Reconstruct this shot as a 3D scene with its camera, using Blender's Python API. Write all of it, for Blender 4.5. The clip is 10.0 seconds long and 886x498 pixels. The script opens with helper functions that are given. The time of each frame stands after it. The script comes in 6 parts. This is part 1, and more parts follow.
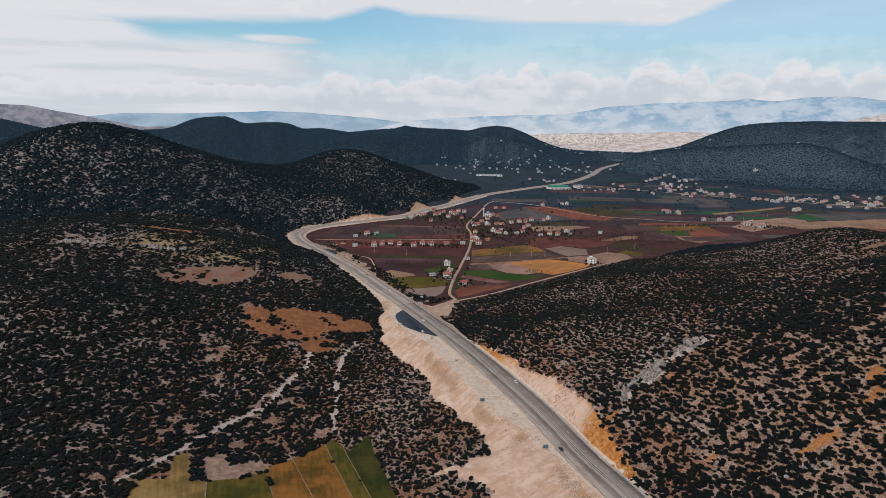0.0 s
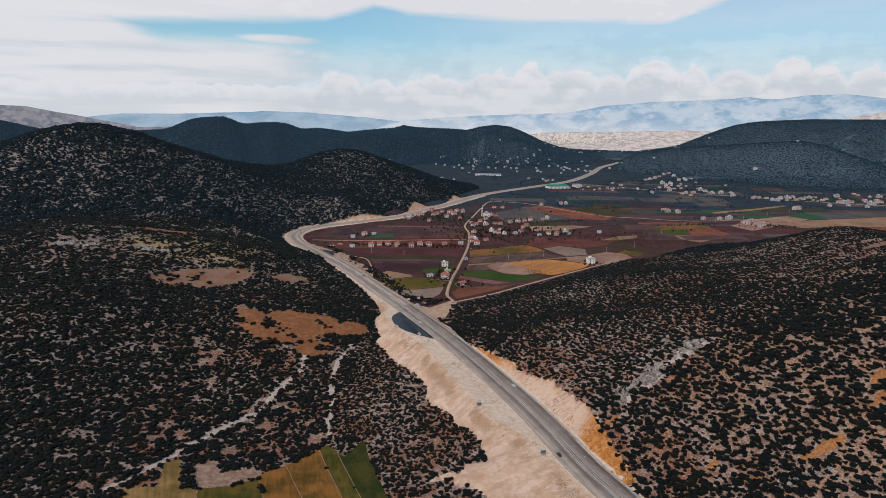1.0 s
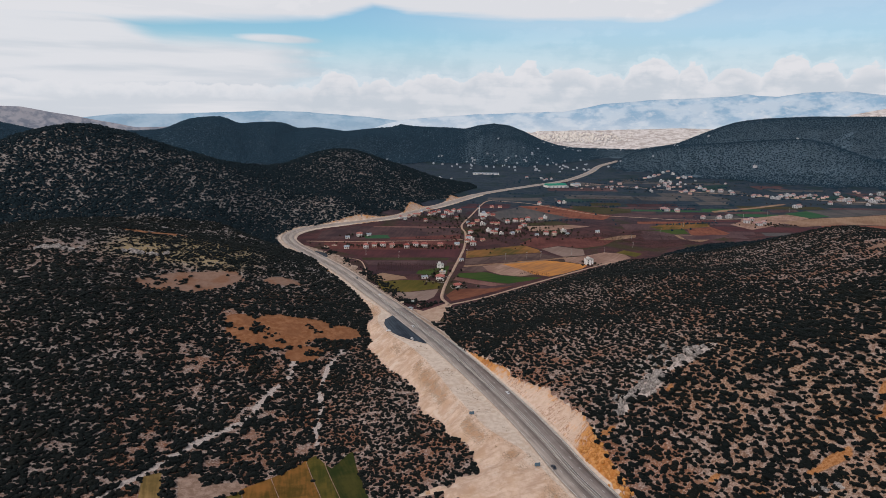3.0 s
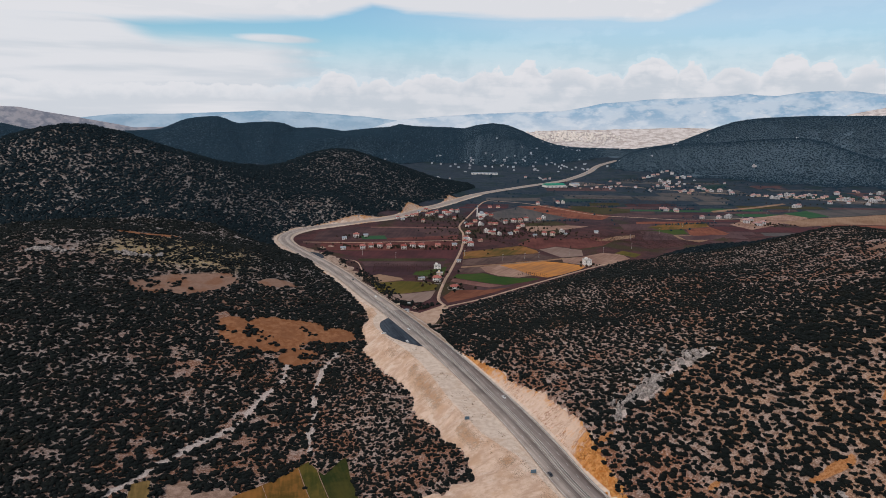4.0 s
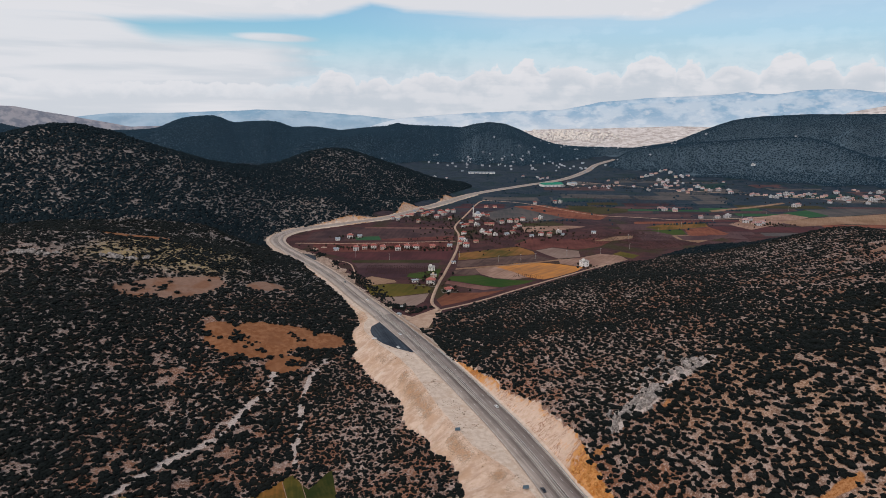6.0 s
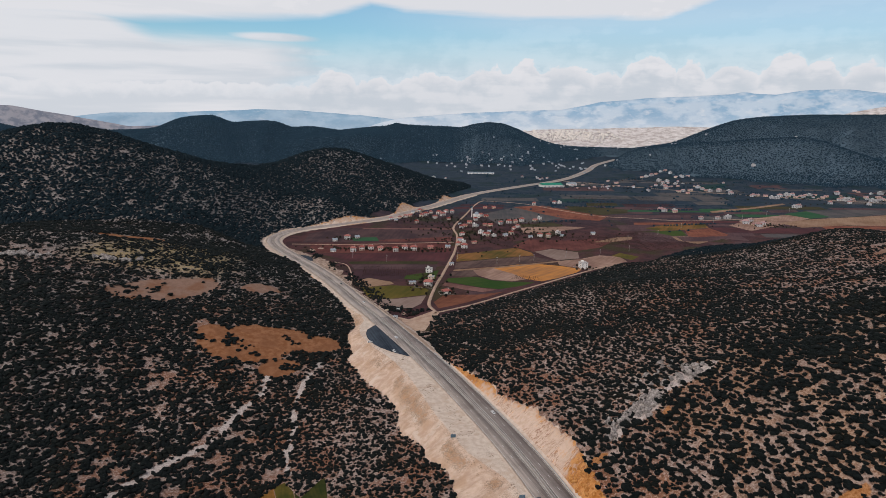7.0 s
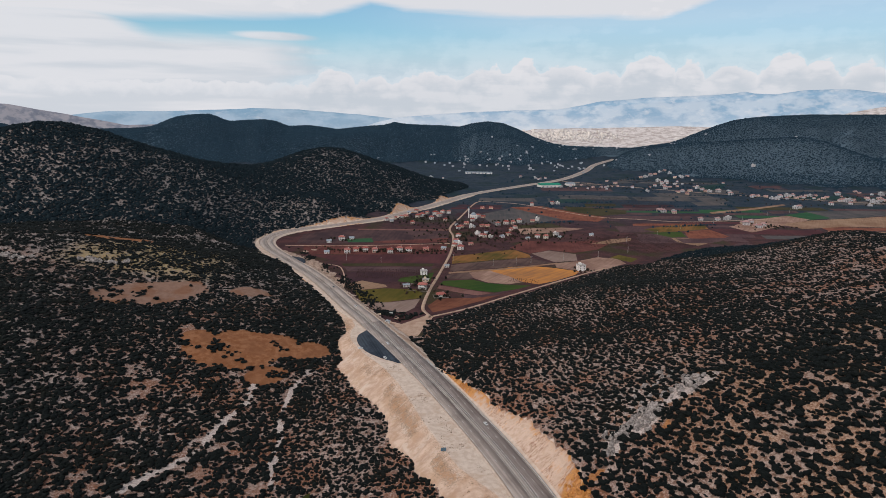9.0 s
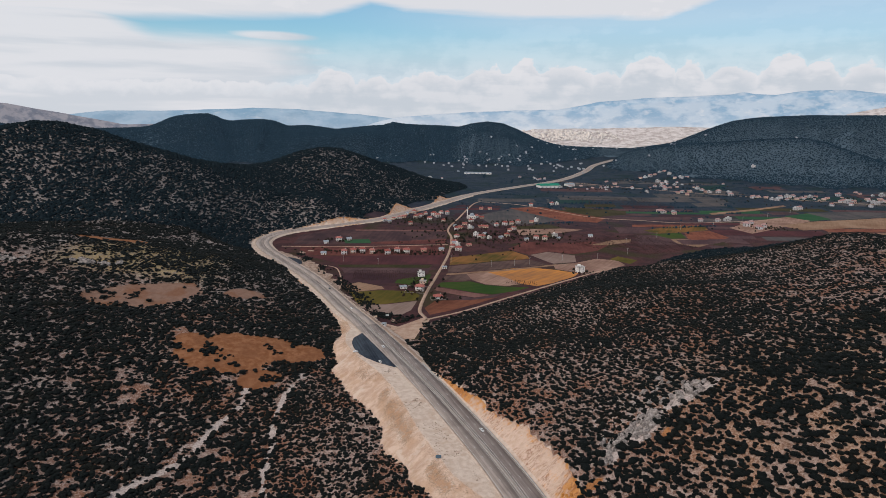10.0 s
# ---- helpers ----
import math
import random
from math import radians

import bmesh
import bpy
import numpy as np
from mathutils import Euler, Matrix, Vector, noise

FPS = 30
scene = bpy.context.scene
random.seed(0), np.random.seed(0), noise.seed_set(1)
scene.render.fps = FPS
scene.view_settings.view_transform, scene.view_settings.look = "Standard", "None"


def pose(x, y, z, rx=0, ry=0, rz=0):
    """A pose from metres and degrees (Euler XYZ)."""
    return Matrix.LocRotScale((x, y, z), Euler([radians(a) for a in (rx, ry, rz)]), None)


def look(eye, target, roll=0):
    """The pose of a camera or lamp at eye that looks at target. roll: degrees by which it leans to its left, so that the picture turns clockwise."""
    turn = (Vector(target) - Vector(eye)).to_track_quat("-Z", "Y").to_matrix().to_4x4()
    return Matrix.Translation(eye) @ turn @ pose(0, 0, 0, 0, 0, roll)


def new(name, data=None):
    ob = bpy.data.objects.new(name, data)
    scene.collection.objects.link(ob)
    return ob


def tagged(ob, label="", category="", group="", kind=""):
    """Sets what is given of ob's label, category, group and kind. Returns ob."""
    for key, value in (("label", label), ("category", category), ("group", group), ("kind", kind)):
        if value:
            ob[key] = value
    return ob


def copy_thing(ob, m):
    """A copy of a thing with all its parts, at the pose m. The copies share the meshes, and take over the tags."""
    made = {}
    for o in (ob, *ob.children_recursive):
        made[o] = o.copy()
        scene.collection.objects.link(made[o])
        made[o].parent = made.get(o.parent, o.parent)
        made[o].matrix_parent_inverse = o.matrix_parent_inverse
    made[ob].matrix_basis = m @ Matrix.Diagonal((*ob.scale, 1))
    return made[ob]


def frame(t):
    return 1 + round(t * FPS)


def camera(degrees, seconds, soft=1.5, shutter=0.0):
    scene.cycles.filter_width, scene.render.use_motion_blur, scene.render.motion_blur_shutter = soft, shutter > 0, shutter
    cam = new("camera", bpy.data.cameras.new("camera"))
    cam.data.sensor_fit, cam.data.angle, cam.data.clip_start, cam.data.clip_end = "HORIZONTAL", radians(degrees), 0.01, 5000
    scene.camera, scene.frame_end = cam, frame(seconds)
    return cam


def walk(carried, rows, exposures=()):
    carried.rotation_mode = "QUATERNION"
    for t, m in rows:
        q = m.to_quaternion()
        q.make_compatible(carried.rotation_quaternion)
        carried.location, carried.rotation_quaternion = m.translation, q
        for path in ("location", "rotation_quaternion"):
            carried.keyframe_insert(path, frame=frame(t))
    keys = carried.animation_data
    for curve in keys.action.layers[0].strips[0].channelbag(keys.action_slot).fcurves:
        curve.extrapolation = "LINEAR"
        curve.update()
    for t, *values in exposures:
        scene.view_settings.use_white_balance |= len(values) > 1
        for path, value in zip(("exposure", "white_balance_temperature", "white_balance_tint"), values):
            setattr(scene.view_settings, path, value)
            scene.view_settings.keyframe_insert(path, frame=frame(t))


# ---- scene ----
cam = camera(69.3, 10.0, soft=0.6)
PATH = [
    (0, (0.958, -0.621, 199.71), (0.944, 1.336, 199.3), 1.6),
    (0.5, (2.341, 3.488, 199.706), (2.328, 5.446, 199.295), 1.5),
    (1, (3.74, 7.548, 199.702), (3.727, 9.505, 199.29), 1.4),
    (1.5, (5.171, 11.541, 199.699), (5.158, 13.498, 199.287), 1.4),
    (2, (6.637, 15.477, 199.691), (6.623, 17.434, 199.279), 1.3),
    (2.5, (8.143, 19.404, 199.688), (8.13, 21.361, 199.274), 1.2),
    (4, (12.714, 31.23, 199.722), (12.704, 33.186, 199.306), 1.1),
    (4.5, (14.177, 35.28, 199.734), (14.169, 37.236, 199.317), 1.0),
    (5, (15.591, 39.439, 199.754), (15.584, 41.395, 199.336), 1.0),
    (5.5, (16.988, 43.69, 199.793), (16.982, 45.646, 199.374), 1.0),
    (7, (21.044, 56.626, 200.03), (21.039, 58.582, 199.61), 1.1),
    (7.5, (22.343, 60.928, 200.062), (22.339, 62.884, 199.642), 1.1),
    (8, (23.601, 65.185, 200.078), (23.597, 67.14, 199.657), 1.1),
    (8.5, (24.848, 69.414, 200.096), (24.845, 71.369, 199.675), 1.1),
    (9, (26.106, 73.593, 200.111), (26.104, 75.548, 199.689), 1.2),
    (9.5, (27.403, 77.724, 200.131), (27.401, 79.679, 199.71), 1.3),
    (10, (28.752, 81.86, 200.153), (28.751, 83.815, 199.731), 1.3),
]
walk(cam, [(t, look(eye, target, roll)) for t, eye, target, roll in PATH], [(0, -0.05, 6180, 13)])

# ---- light: bright broken cloud with a soft sun behind thin cloud ----
SUN_EL, SUN_AZ = 48.0, 214.0        # degrees; azimuth clockwise from +y
sun_data = bpy.data.lights.new("sun", "SUN")
sun_data.energy, sun_data.angle, sun_data.color = 2.3, radians(4), (1.0, 0.92, 0.82)
sun = new("sun", sun_data)
_e, _a = radians(SUN_EL), radians(SUN_AZ)
sun.matrix_world = look((0, 0, 500), Vector((0, 0, 500)) - Vector((math.sin(_a) * math.cos(_e), math.cos(_a) * math.cos(_e), math.sin(_e))))


class Nodes:
    """Short hand for building node trees."""

    def __init__(self, tree):
        self.tree = tree
        tree.nodes.clear()

    def add(self, kind, ins=None):
        node = self.tree.nodes.new(kind)
        for key, value in (ins or {}).items():
            self.put(node.inputs[key], value)
        return node

    def put(self, socket, value):
        if isinstance(value, bpy.types.NodeSocket):
            self.tree.links.new(value, socket)
        else:
            socket.default_value = value

    def math(self, op, a, b=0.0, c=0.0, clamp=False):
        node = self.add("ShaderNodeMath")
        node.operation, node.use_clamp = op, clamp
        for i, v in enumerate((a, b, c)):
            self.put(node.inputs[i], v)
        return node.outputs[0]

    def step(self, v, lo, hi, to_lo=0.0, to_hi=1.0):
        node = self.add("ShaderNodeMapRange", {0: v, 1: lo, 2: hi, 3: to_lo, 4: to_hi})
        node.interpolation_type = "SMOOTHSTEP"
        return node.outputs[0]

    def mix(self, f, a, b, blend="MIX"):
        node = self.add("ShaderNodeMix")
        node.data_type, node.blend_type = "RGBA", blend
        self.put(node.inputs[0], f)
        for i, v in ((6, a), (7, b)):
            self.put(node.inputs[i], (*v, 1.0) if isinstance(v, tuple) and len(v) == 3 else v)
        return node.outputs[2]

    def noise(self, vec, scale, detail=3.0, rough=0.55):
        node = self.add("ShaderNodeTexNoise", {"Scale": scale, "Detail": detail, "Roughness": rough})
        if vec is not None:
            self.put(node.inputs["Vector"], vec)
        return node.outputs[0]


# ---- sky: blue gaps, a bank of cumulus along the horizon, streaks higher up ----
world = bpy.data.worlds.new("sky")
scene.world = world
world.use_nodes = True
w = Nodes(world.node_tree)
sky = w.add("ShaderNodeTexSky")
sky.sky_type, sky.sun_disc, sky.sun_elevation, sky.sun_rotation = "NISHITA", False, radians(SUN_EL), radians(SUN_AZ)
sky.air_density, sky.dust_density, sky.ozone_density = 1.0, 0.6, 1.6
direction = w.add("ShaderNodeTexCoord").outputs["Generated"]
xyz = w.add("ShaderNodeSeparateXYZ", {0: direction}).outputs
az = w.math("MULTIPLY", w.math("ARCTAN2", xyz[0], xyz[1]), 57.29578)
el = w.math("MULTIPLY", w.math("ARCSINE", xyz[2]), 57.29578)


def sky_vec(fu, fv, w_off=0.0):
    return w.add("ShaderNodeCombineXYZ", {0: w.math("MULTIPLY", az, fu), 1: w.math("MULTIPLY", el, fv), 2: w_off}).outputs[0]


def blob(u0, v0, ru, rv):
    """A soft lump of cloud cover round a direction."""
    du = w.math("DIVIDE", w.math("SUBTRACT", az, u0), ru)
    dv = w.math("DIVIDE", w.math("SUBTRACT", el, v0), rv)
    r2 = w.math("ADD", w.math("MULTIPLY", du, du), w.math("MULTIPLY", dv, dv))
    return w.math("POWER", 2.71828, w.math("MULTIPLY", r2, -1.0))


def line_of(a, b):
    """A straight edge in the sky: a + b times the bearing."""
    return w.math("MULTIPLY_ADD", az, b, a)


# the tops of the cumulus heads along the bank: bearing, height, half width
HEADS = ((-34, 0.5, 3), (-28.9, 0.75, 2.4), (-20.5, 1.35, 2.4), (-16.5, 1.3, 1.5), (-13.0, 2.1, 1.7), (-9.7, 3.45, 2.0), (-6.4, 3.0, 2.2), (-1.5, 3.3, 3.6), (3.4, 4.0, 2.6), (6.7, 4.65, 1.3),
         (9.9, 4.2, 2.6), (13.6, 3.8, 1.6), (16.9, 4.95, 1.9), (20.0, 4.55, 1.2), (23.0, 4.3, 2.0), (27.0, 5.1, 1.5), (29.2, 4.55, 1.5), (32.4, 4.3, 1.8), (38, 4.8, 3))
wisp = w.noise(sky_vec(1.1, 1.5, 5.0), 1.0, 6.0, 0.6)
lumps = w.add("ShaderNodeTexVoronoi", {"Vector": w.add("ShaderNodeVectorMath", {0: sky_vec(0.62, 0.85), 1: w.add("ShaderNodeVectorMath", {0: w.add("ShaderNodeTexNoise", {"Vector": sky_vec(1.3, 1.7), "Scale": 1.0, "Detail": 4.0}).outputs["Color"], 1: (0.7, 0.7, 0.0)}).outputs[0]}).outputs[0], "Scale": 1.0}).outputs[0]
top = line_of(2.3, 0.02)
for u0, v0, half in HEADS:
    du = w.math("DIVIDE", w.math("SUBTRACT", az, u0), half)
    top = w.math("SMOOTH_MAX", top, w.math("MULTIPLY_ADD", w.math("MULTIPLY", du, du), -1.1, v0), 0.12)
top = w.math("ADD", top, w.math("MULTIPLY_ADD", w.math("SUBTRACT", 0.42, lumps), 0.85, w.math("MULTIPLY_ADD", wisp, 0.8, -0.40)))
inside = w.math("SUBTRACT", top, el)
bank = w.mix(w.step(az, -16.0, -11.0), w.step(inside, -0.8, 0.9), w.step(inside, -0.10, 0.36))
streak_n = w.math("SUBTRACT", w.noise(sky_vec(0.06, 0.60, 2.0), 1.0, 5.0, 0.55), 0.5)
# a sheet of stratus over the western half, with a tongue reaching into the blue
sheet_top = w.math("ADD", w.step(az, -23.0, -29.0, 5.5, 7.4), w.math("MULTIPLY", streak_n, 1.3))
sheet = w.math("MULTIPLY", w.step(w.math("SUBTRACT", sheet_top, el), -0.5, 0.9), w.step(w.math("ADD", az, w.math("MULTIPLY", streak_n, 14.0)), -7.0, -16.0, 0.0, 0.96))
tongue = w.step(w.math("ADD", blob(-14.6, 5.72, 3.6, 0.42), w.math("MULTIPLY", streak_n, 0.7)), 0.25, 0.85, 0.0, 0.9)
# high streaks along the top
west_edge = w.math("MAXIMUM", line_of(7.95, 0.055), line_of(10.6, 0.30))
east_edge = w.math("MAXIMUM", w.math("MAXIMUM", line_of(7.9, -0.026), line_of(2.6, 0.28)), line_of(7.35, -0.17))
high = w.math("MAXIMUM", w.step(w.math("ADD", w.math("SUBTRACT", el, west_edge), streak_n), -0.45, 0.55), w.step(w.math("ADD", w.math("SUBTRACT", el, east_edge), w.math("MULTIPLY", streak_n, 1.6)), -0.25, 0.6))
thin = w.step(el, 13.0, 24.0, 0.0, 0.92)
veil = w.math("ADD", w.step(el, 1.5, 6.5, 0.62, 0.06), w.math("MULTIPLY", w.math("MULTIPLY", w.step(az, -14.0, 12.0), w.step(el, 2.0, 6.0)), w.math("MULTIPLY_ADD", streak_n, 0.2, 0.32)))
mask = w.math("MAXIMUM", w.math("MAXIMUM", w.math("MAXIMUM", bank, sheet), w.math("MAXIMUM", high, tongue)), w.math("MAXIMUM", thin, veil))
shade_n = w.noise(sky_vec(0.10, 0.55, 9.0), 1.0, 5.0, 0.55)
crown_ = w.math("MULTIPLY", w.step(inside, 0.05, 1.5, 1.0, 0.0), w.step(inside, -0.35, 0.0))
body_ = w.step(w.math("ADD", shade_n, w.math("MULTIPLY", w.math("SUBTRACT", 0.45, lumps), 0.24)), 0.36, 0.62)
lit = w.math("MAXIMUM", w.math("MULTIPLY", crown_, w.math("MULTIPLY_ADD", lumps, -0.5, 1.15)), w.math("MULTIPLY", body_, w.step(el, 0.6, 4.0, 0.55, 0.92)))
flat_ = w.step(w.math("ADD", w.noise(sky_vec(0.075, 0.75, 4.0), 1.0, 4.0, 0.5), w.step(el, 1.2, 4.2, -0.06, 0.10)), 0.40, 0.62)      # long grey bands in the stratus
lit = w.mix(w.step(az, -17.0, -11.0), w.math("MAXIMUM", w.math("MULTIPLY_ADD", flat_, 0.60, 0.26), w.math("MULTIPLY", crown_, 0.9)), lit)
lit = w.math("MAXIMUM", lit, w.step(el, 5.5, 7.5, 0.0, 0.72))
cloud_colour = w.mix(lit, (0.63, 0.67, 0.69), (0.85, 0.835, 0.815))
cloud_colour = w.mix(w.step(el, 16.0, 34.0), cloud_colour, (0.30, 0.32, 0.35))    # thick grey cloud overhead
sky_bg = w.add("ShaderNodeBackground", {"Color": w.mix(w.step(el, 2.0, 7.0, 0.92, 0.0), w.mix(1.0, sky.outputs[0], (0.69, 0.99, 1.02), "MULTIPLY"), (4.7, 6.2, 6.95)), "Strength": 0.108})
cloud_bg = w.add("ShaderNodeBackground", {"Color": cloud_colour, "Strength": 0.95})
sky_mix = w.add("ShaderNodeMixShader", {0: mask, 1: sky_bg.outputs[0], 2: cloud_bg.outputs[0]})
w.add("ShaderNodeOutputWorld", {0: sky_mix.outputs[0]})


# ---- materials ----
def material(name, build, rough=0.9, metal=0.0, spec=0.06):
    """A surface; build(nodes, position, object info) gives its colour and a height for the bump, or None."""
    m = bpy.data.materials.new(name)
    m.use_nodes = True
    n = Nodes(m.node_tree)
    pos = n.add("ShaderNodeNewGeometry").outputs["Position"]
    colour, height, depth = build(n, pos)
    shader = n.add("ShaderNodeBsdfPrincipled", {"Roughness": rough, "Metallic": metal, "Specular IOR Level": spec})
    n.put(shader.inputs["Base Color"], (*colour, 1.0) if isinstance(colour, tuple) else colour)
    if height is not None:
        bump = n.add("ShaderNodeBump", {"Height": height, "Strength": 1.0, "Distance": depth})
        n.put(shader.inputs["Normal"], bump.outputs[0])
    n.add("ShaderNodeOutputMaterial", {0: shader.outputs[0]})
    return m


def speckled(a, b, scale, fine=6.0, depth=0.0):
    """Two colours mixed by a coarse and a fine noise."""
    def build(n, pos):
        coarse, grain = n.noise(pos, scale, 4.0), n.noise(pos, scale * fine, 3.0)
        f = n.step(n.math("ADD", n.math("MULTIPLY", coarse, 0.65), n.math("MULTIPLY", grain, 0.35)), 0.36, 0.64)
        return n.mix(f, a, b), (grain if depth else None), depth
    return build


def tilled(a, b, turn, pitch=3.0, patch=0.018):
    """Farmland: rows along one direction, with damp and dry patches."""
    def build(n, pos):
        turned = n.add("ShaderNodeMapping", {"Vector": pos, "Rotation": (0, 0, radians(turn))}).outputs[0]
        stretched = n.add("ShaderNodeMapping", {"Vector": turned, "Scale": (1.0, 0.07, 1.0)}).outputs[0]
        rows = n.noise(stretched, 1.0 / pitch, 2.0)
        damp = n.noise(pos, patch, 5.0, 0.6)
        f = n.step(n.math("ADD", n.math("MULTIPLY", rows, 0.3), n.math("MULTIPLY", damp, 0.7)), 0.36, 0.64)
        return n.mix(f, a, b), rows, 0.12
    return build


def ground_build(n, pos):
    masks = n.add("ShaderNodeVertexColor")
    masks.layer_name = "cover"
    sep = n.add("ShaderNodeSeparateColor", {0: masks.outputs[0]}).outputs
    earth, soil, pale, farm = sep[0], sep[1], sep[2], masks.outputs[1]
    n20, n4, n1 = n.noise(pos, 0.05, 4.0), n.noise(pos, 0.22, 4.0, 0.6), n.noise(pos, 0.95, 3.0, 0.65)
    n100 = n.noise(pos, 0.012, 3.0)
    # limestone, red earth and dry grass between the shrubs
    hill = n.mix(n.step(n4, 0.42, 0.58), (0.185, 0.112, 0.085), (0.40, 0.30, 0.255))
    hill = n.mix(n.step(n.math("ADD", n20, n.math("MULTIPLY", n100, 0.7)), 0.76, 0.98), hill, (0.25, 0.11, 0.062))
    hill = n.mix(n.math("MULTIPLY", n.step(n1, 0.53, 0.62), 0.6), hill, (0.52, 0.43, 0.385))
    # shadows between the stones, painted as dark specks
    hill = n.mix(n.math("MULTIPLY", n.step(n1, 0.47, 0.36), 0.7), hill, (0.10, 0.07, 0.05))
    dry = n.add("ShaderNodeSeparateXYZ", {0: pos}).outputs
    warm = n.math("MULTIPLY", n.math("MULTIPLY", n.step(dry[0], 110.0, 190.0), n.step(dry[1], 500.0, 400.0)), n.step(n20, 0.40, 0.60, 0.25, 0.85))
    hill = n.mix(warm, hill, n.mix(n.step(n1, 0.38, 0.60), (0.235, 0.122, 0.070), (0.46, 0.315, 0.225)))    # dry orange loam
    place = n.add("ShaderNodeSeparateXYZ", {0: pos}).outputs
    spur = n.math("MULTIPLY", n.math("MULTIPLY", n.step(place[0], -400.0, -350.0), n.step(place[0], -190.0, -240.0)), n.math("MULTIPLY", n.step(place[1], 690.0, 725.0), n.step(place[1], 860.0, 800.0)))
    grey = n.math("MAXIMUM", n.math("MULTIPLY", n.step(place[1], 560.0, 800.0), n.step(place[0], -60.0, 60.0, 0.75, 0.28)), n.step(place[0], -170.0, -260.0, 0.0, 0.5))
    hill = n.mix(grey, hill, n.mix(n.step(n1, 0.42, 0.6), (0.15, 0.135, 0.125), (0.38, 0.355, 0.34)))
    # far slopes: haze painted in as a blue-grey ground colour
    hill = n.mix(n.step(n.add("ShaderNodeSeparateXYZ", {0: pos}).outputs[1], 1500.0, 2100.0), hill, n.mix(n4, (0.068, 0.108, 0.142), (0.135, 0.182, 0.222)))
    hill = n.mix(n.math("MULTIPLY", spur, n.step(n4, 0.36, 0.56, 0.2, 0.75)), hill, n.mix(n1, (0.24, 0.165, 0.05), (0.46, 0.35, 0.17)))    # yellowish grass tint that paints in a sun patch
    bare = n.mix(n.step(n4, 0.35, 0.65), (0.20, 0.080, 0.034), (0.285, 0.135, 0.070))
    bare = n.mix(n.step(place[0], 60.0, 90.0), bare, n.mix(n.step(n1, 0.35, 0.65), (0.27, 0.105, 0.032), (0.42, 0.205, 0.09)))
    bare = n.mix(n.math("MULTIPLY", n.step(place[1], 620.0, 645.0, 0.0, 0.85), n.step(place[0], -325.0, -310.0)), bare, n.mix(n4, (0.165, 0.10, 0.075), (0.29, 0.195, 0.155)))
    bare = n.mix(n.math("MULTIPLY", n.step(n20, 0.46, 0.62), 0.6), bare, n.mix(n1, (0.14, 0.058, 0.028), (0.24, 0.105, 0.052)))
    stone = n.mix(n.step(n1, 0.35, 0.65), (0.33, 0.27, 0.245), (0.55, 0.47, 0.43))
    # graded fill and rock cut
    gravel = n.mix(n.step(n4, 0.35, 0.65), (0.56, 0.42, 0.325), (0.68, 0.55, 0.455))
    gravel = n.mix(n.math("MULTIPLY", n.step(n1, 0.55, 0.75), 0.4), gravel, (0.74, 0.64, 0.55))
    ochre = n.mix(n.step(n4, 0.38, 0.62), (0.42, 0.17, 0.035), (0.55, 0.33, 0.16))
    field = n.mix(n.step(n20, 0.35, 0.65), (0.047, 0.0245, 0.027), (0.083, 0.038, 0.038))
    # along the valley the soil takes on the blue of haze in its colour
    far_haze = n.step(n.add("ShaderNodeSeparateXYZ", {0: pos}).outputs[1], 1150.0, 1600.0)
    field = n.mix(far_haze, field, n.mix(n.step(n20, 0.35, 0.65), (0.018, 0.033, 0.051), (0.036, 0.048, 0.064)))
    field = n.mix(n.step(n100, 0.50, 0.64), field, n.mix(far_haze, (0.046, 0.038, 0.020), (0.018, 0.034, 0.040)))
    hill = n.mix(1.0, hill, (0.87, 0.87, 0.88), "MULTIPLY")
    wob = n.math("MULTIPLY_ADD", n.math("ADD", n4, n1), 0.5, -0.5)
    def edge(mask_value):
        return n.step(n.math("ADD", mask_value, n.math("MULTIPLY", wob, 0.9)), 0.40, 0.60)
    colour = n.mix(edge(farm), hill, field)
    colour = n.mix(edge(n.math("MINIMUM", soil, n.math("SUBTRACT", 1.0, earth))), colour, bare)
    colour = n.mix(edge(pale), colour, stone)
    works = n.mix(n.step(n.math("ADD", soil, n.math("MULTIPLY", wob, 1.4)), 0.35, 0.75), gravel, ochre)
    colour = n.mix(n.step(earth, 0.3, 0.7), colour, works)
    return colour, n.math("ADD", n.math("MULTIPLY", n4, 1.0), n.math("MULTIPLY", n1, 0.5)), 0.9


def foliage_build(n, pos):
    island = n.add("ShaderNodeNewGeometry").outputs["Random Per Island"]
    leaf, tone = n.noise(pos, 1.9, 4.0, 0.75), n.noise(pos, 0.05, 3.0)
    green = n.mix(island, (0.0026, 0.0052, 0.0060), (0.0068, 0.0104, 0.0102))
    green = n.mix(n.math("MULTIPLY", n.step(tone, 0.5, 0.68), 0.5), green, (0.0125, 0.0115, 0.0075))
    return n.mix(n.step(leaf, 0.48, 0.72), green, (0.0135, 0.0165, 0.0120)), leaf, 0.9


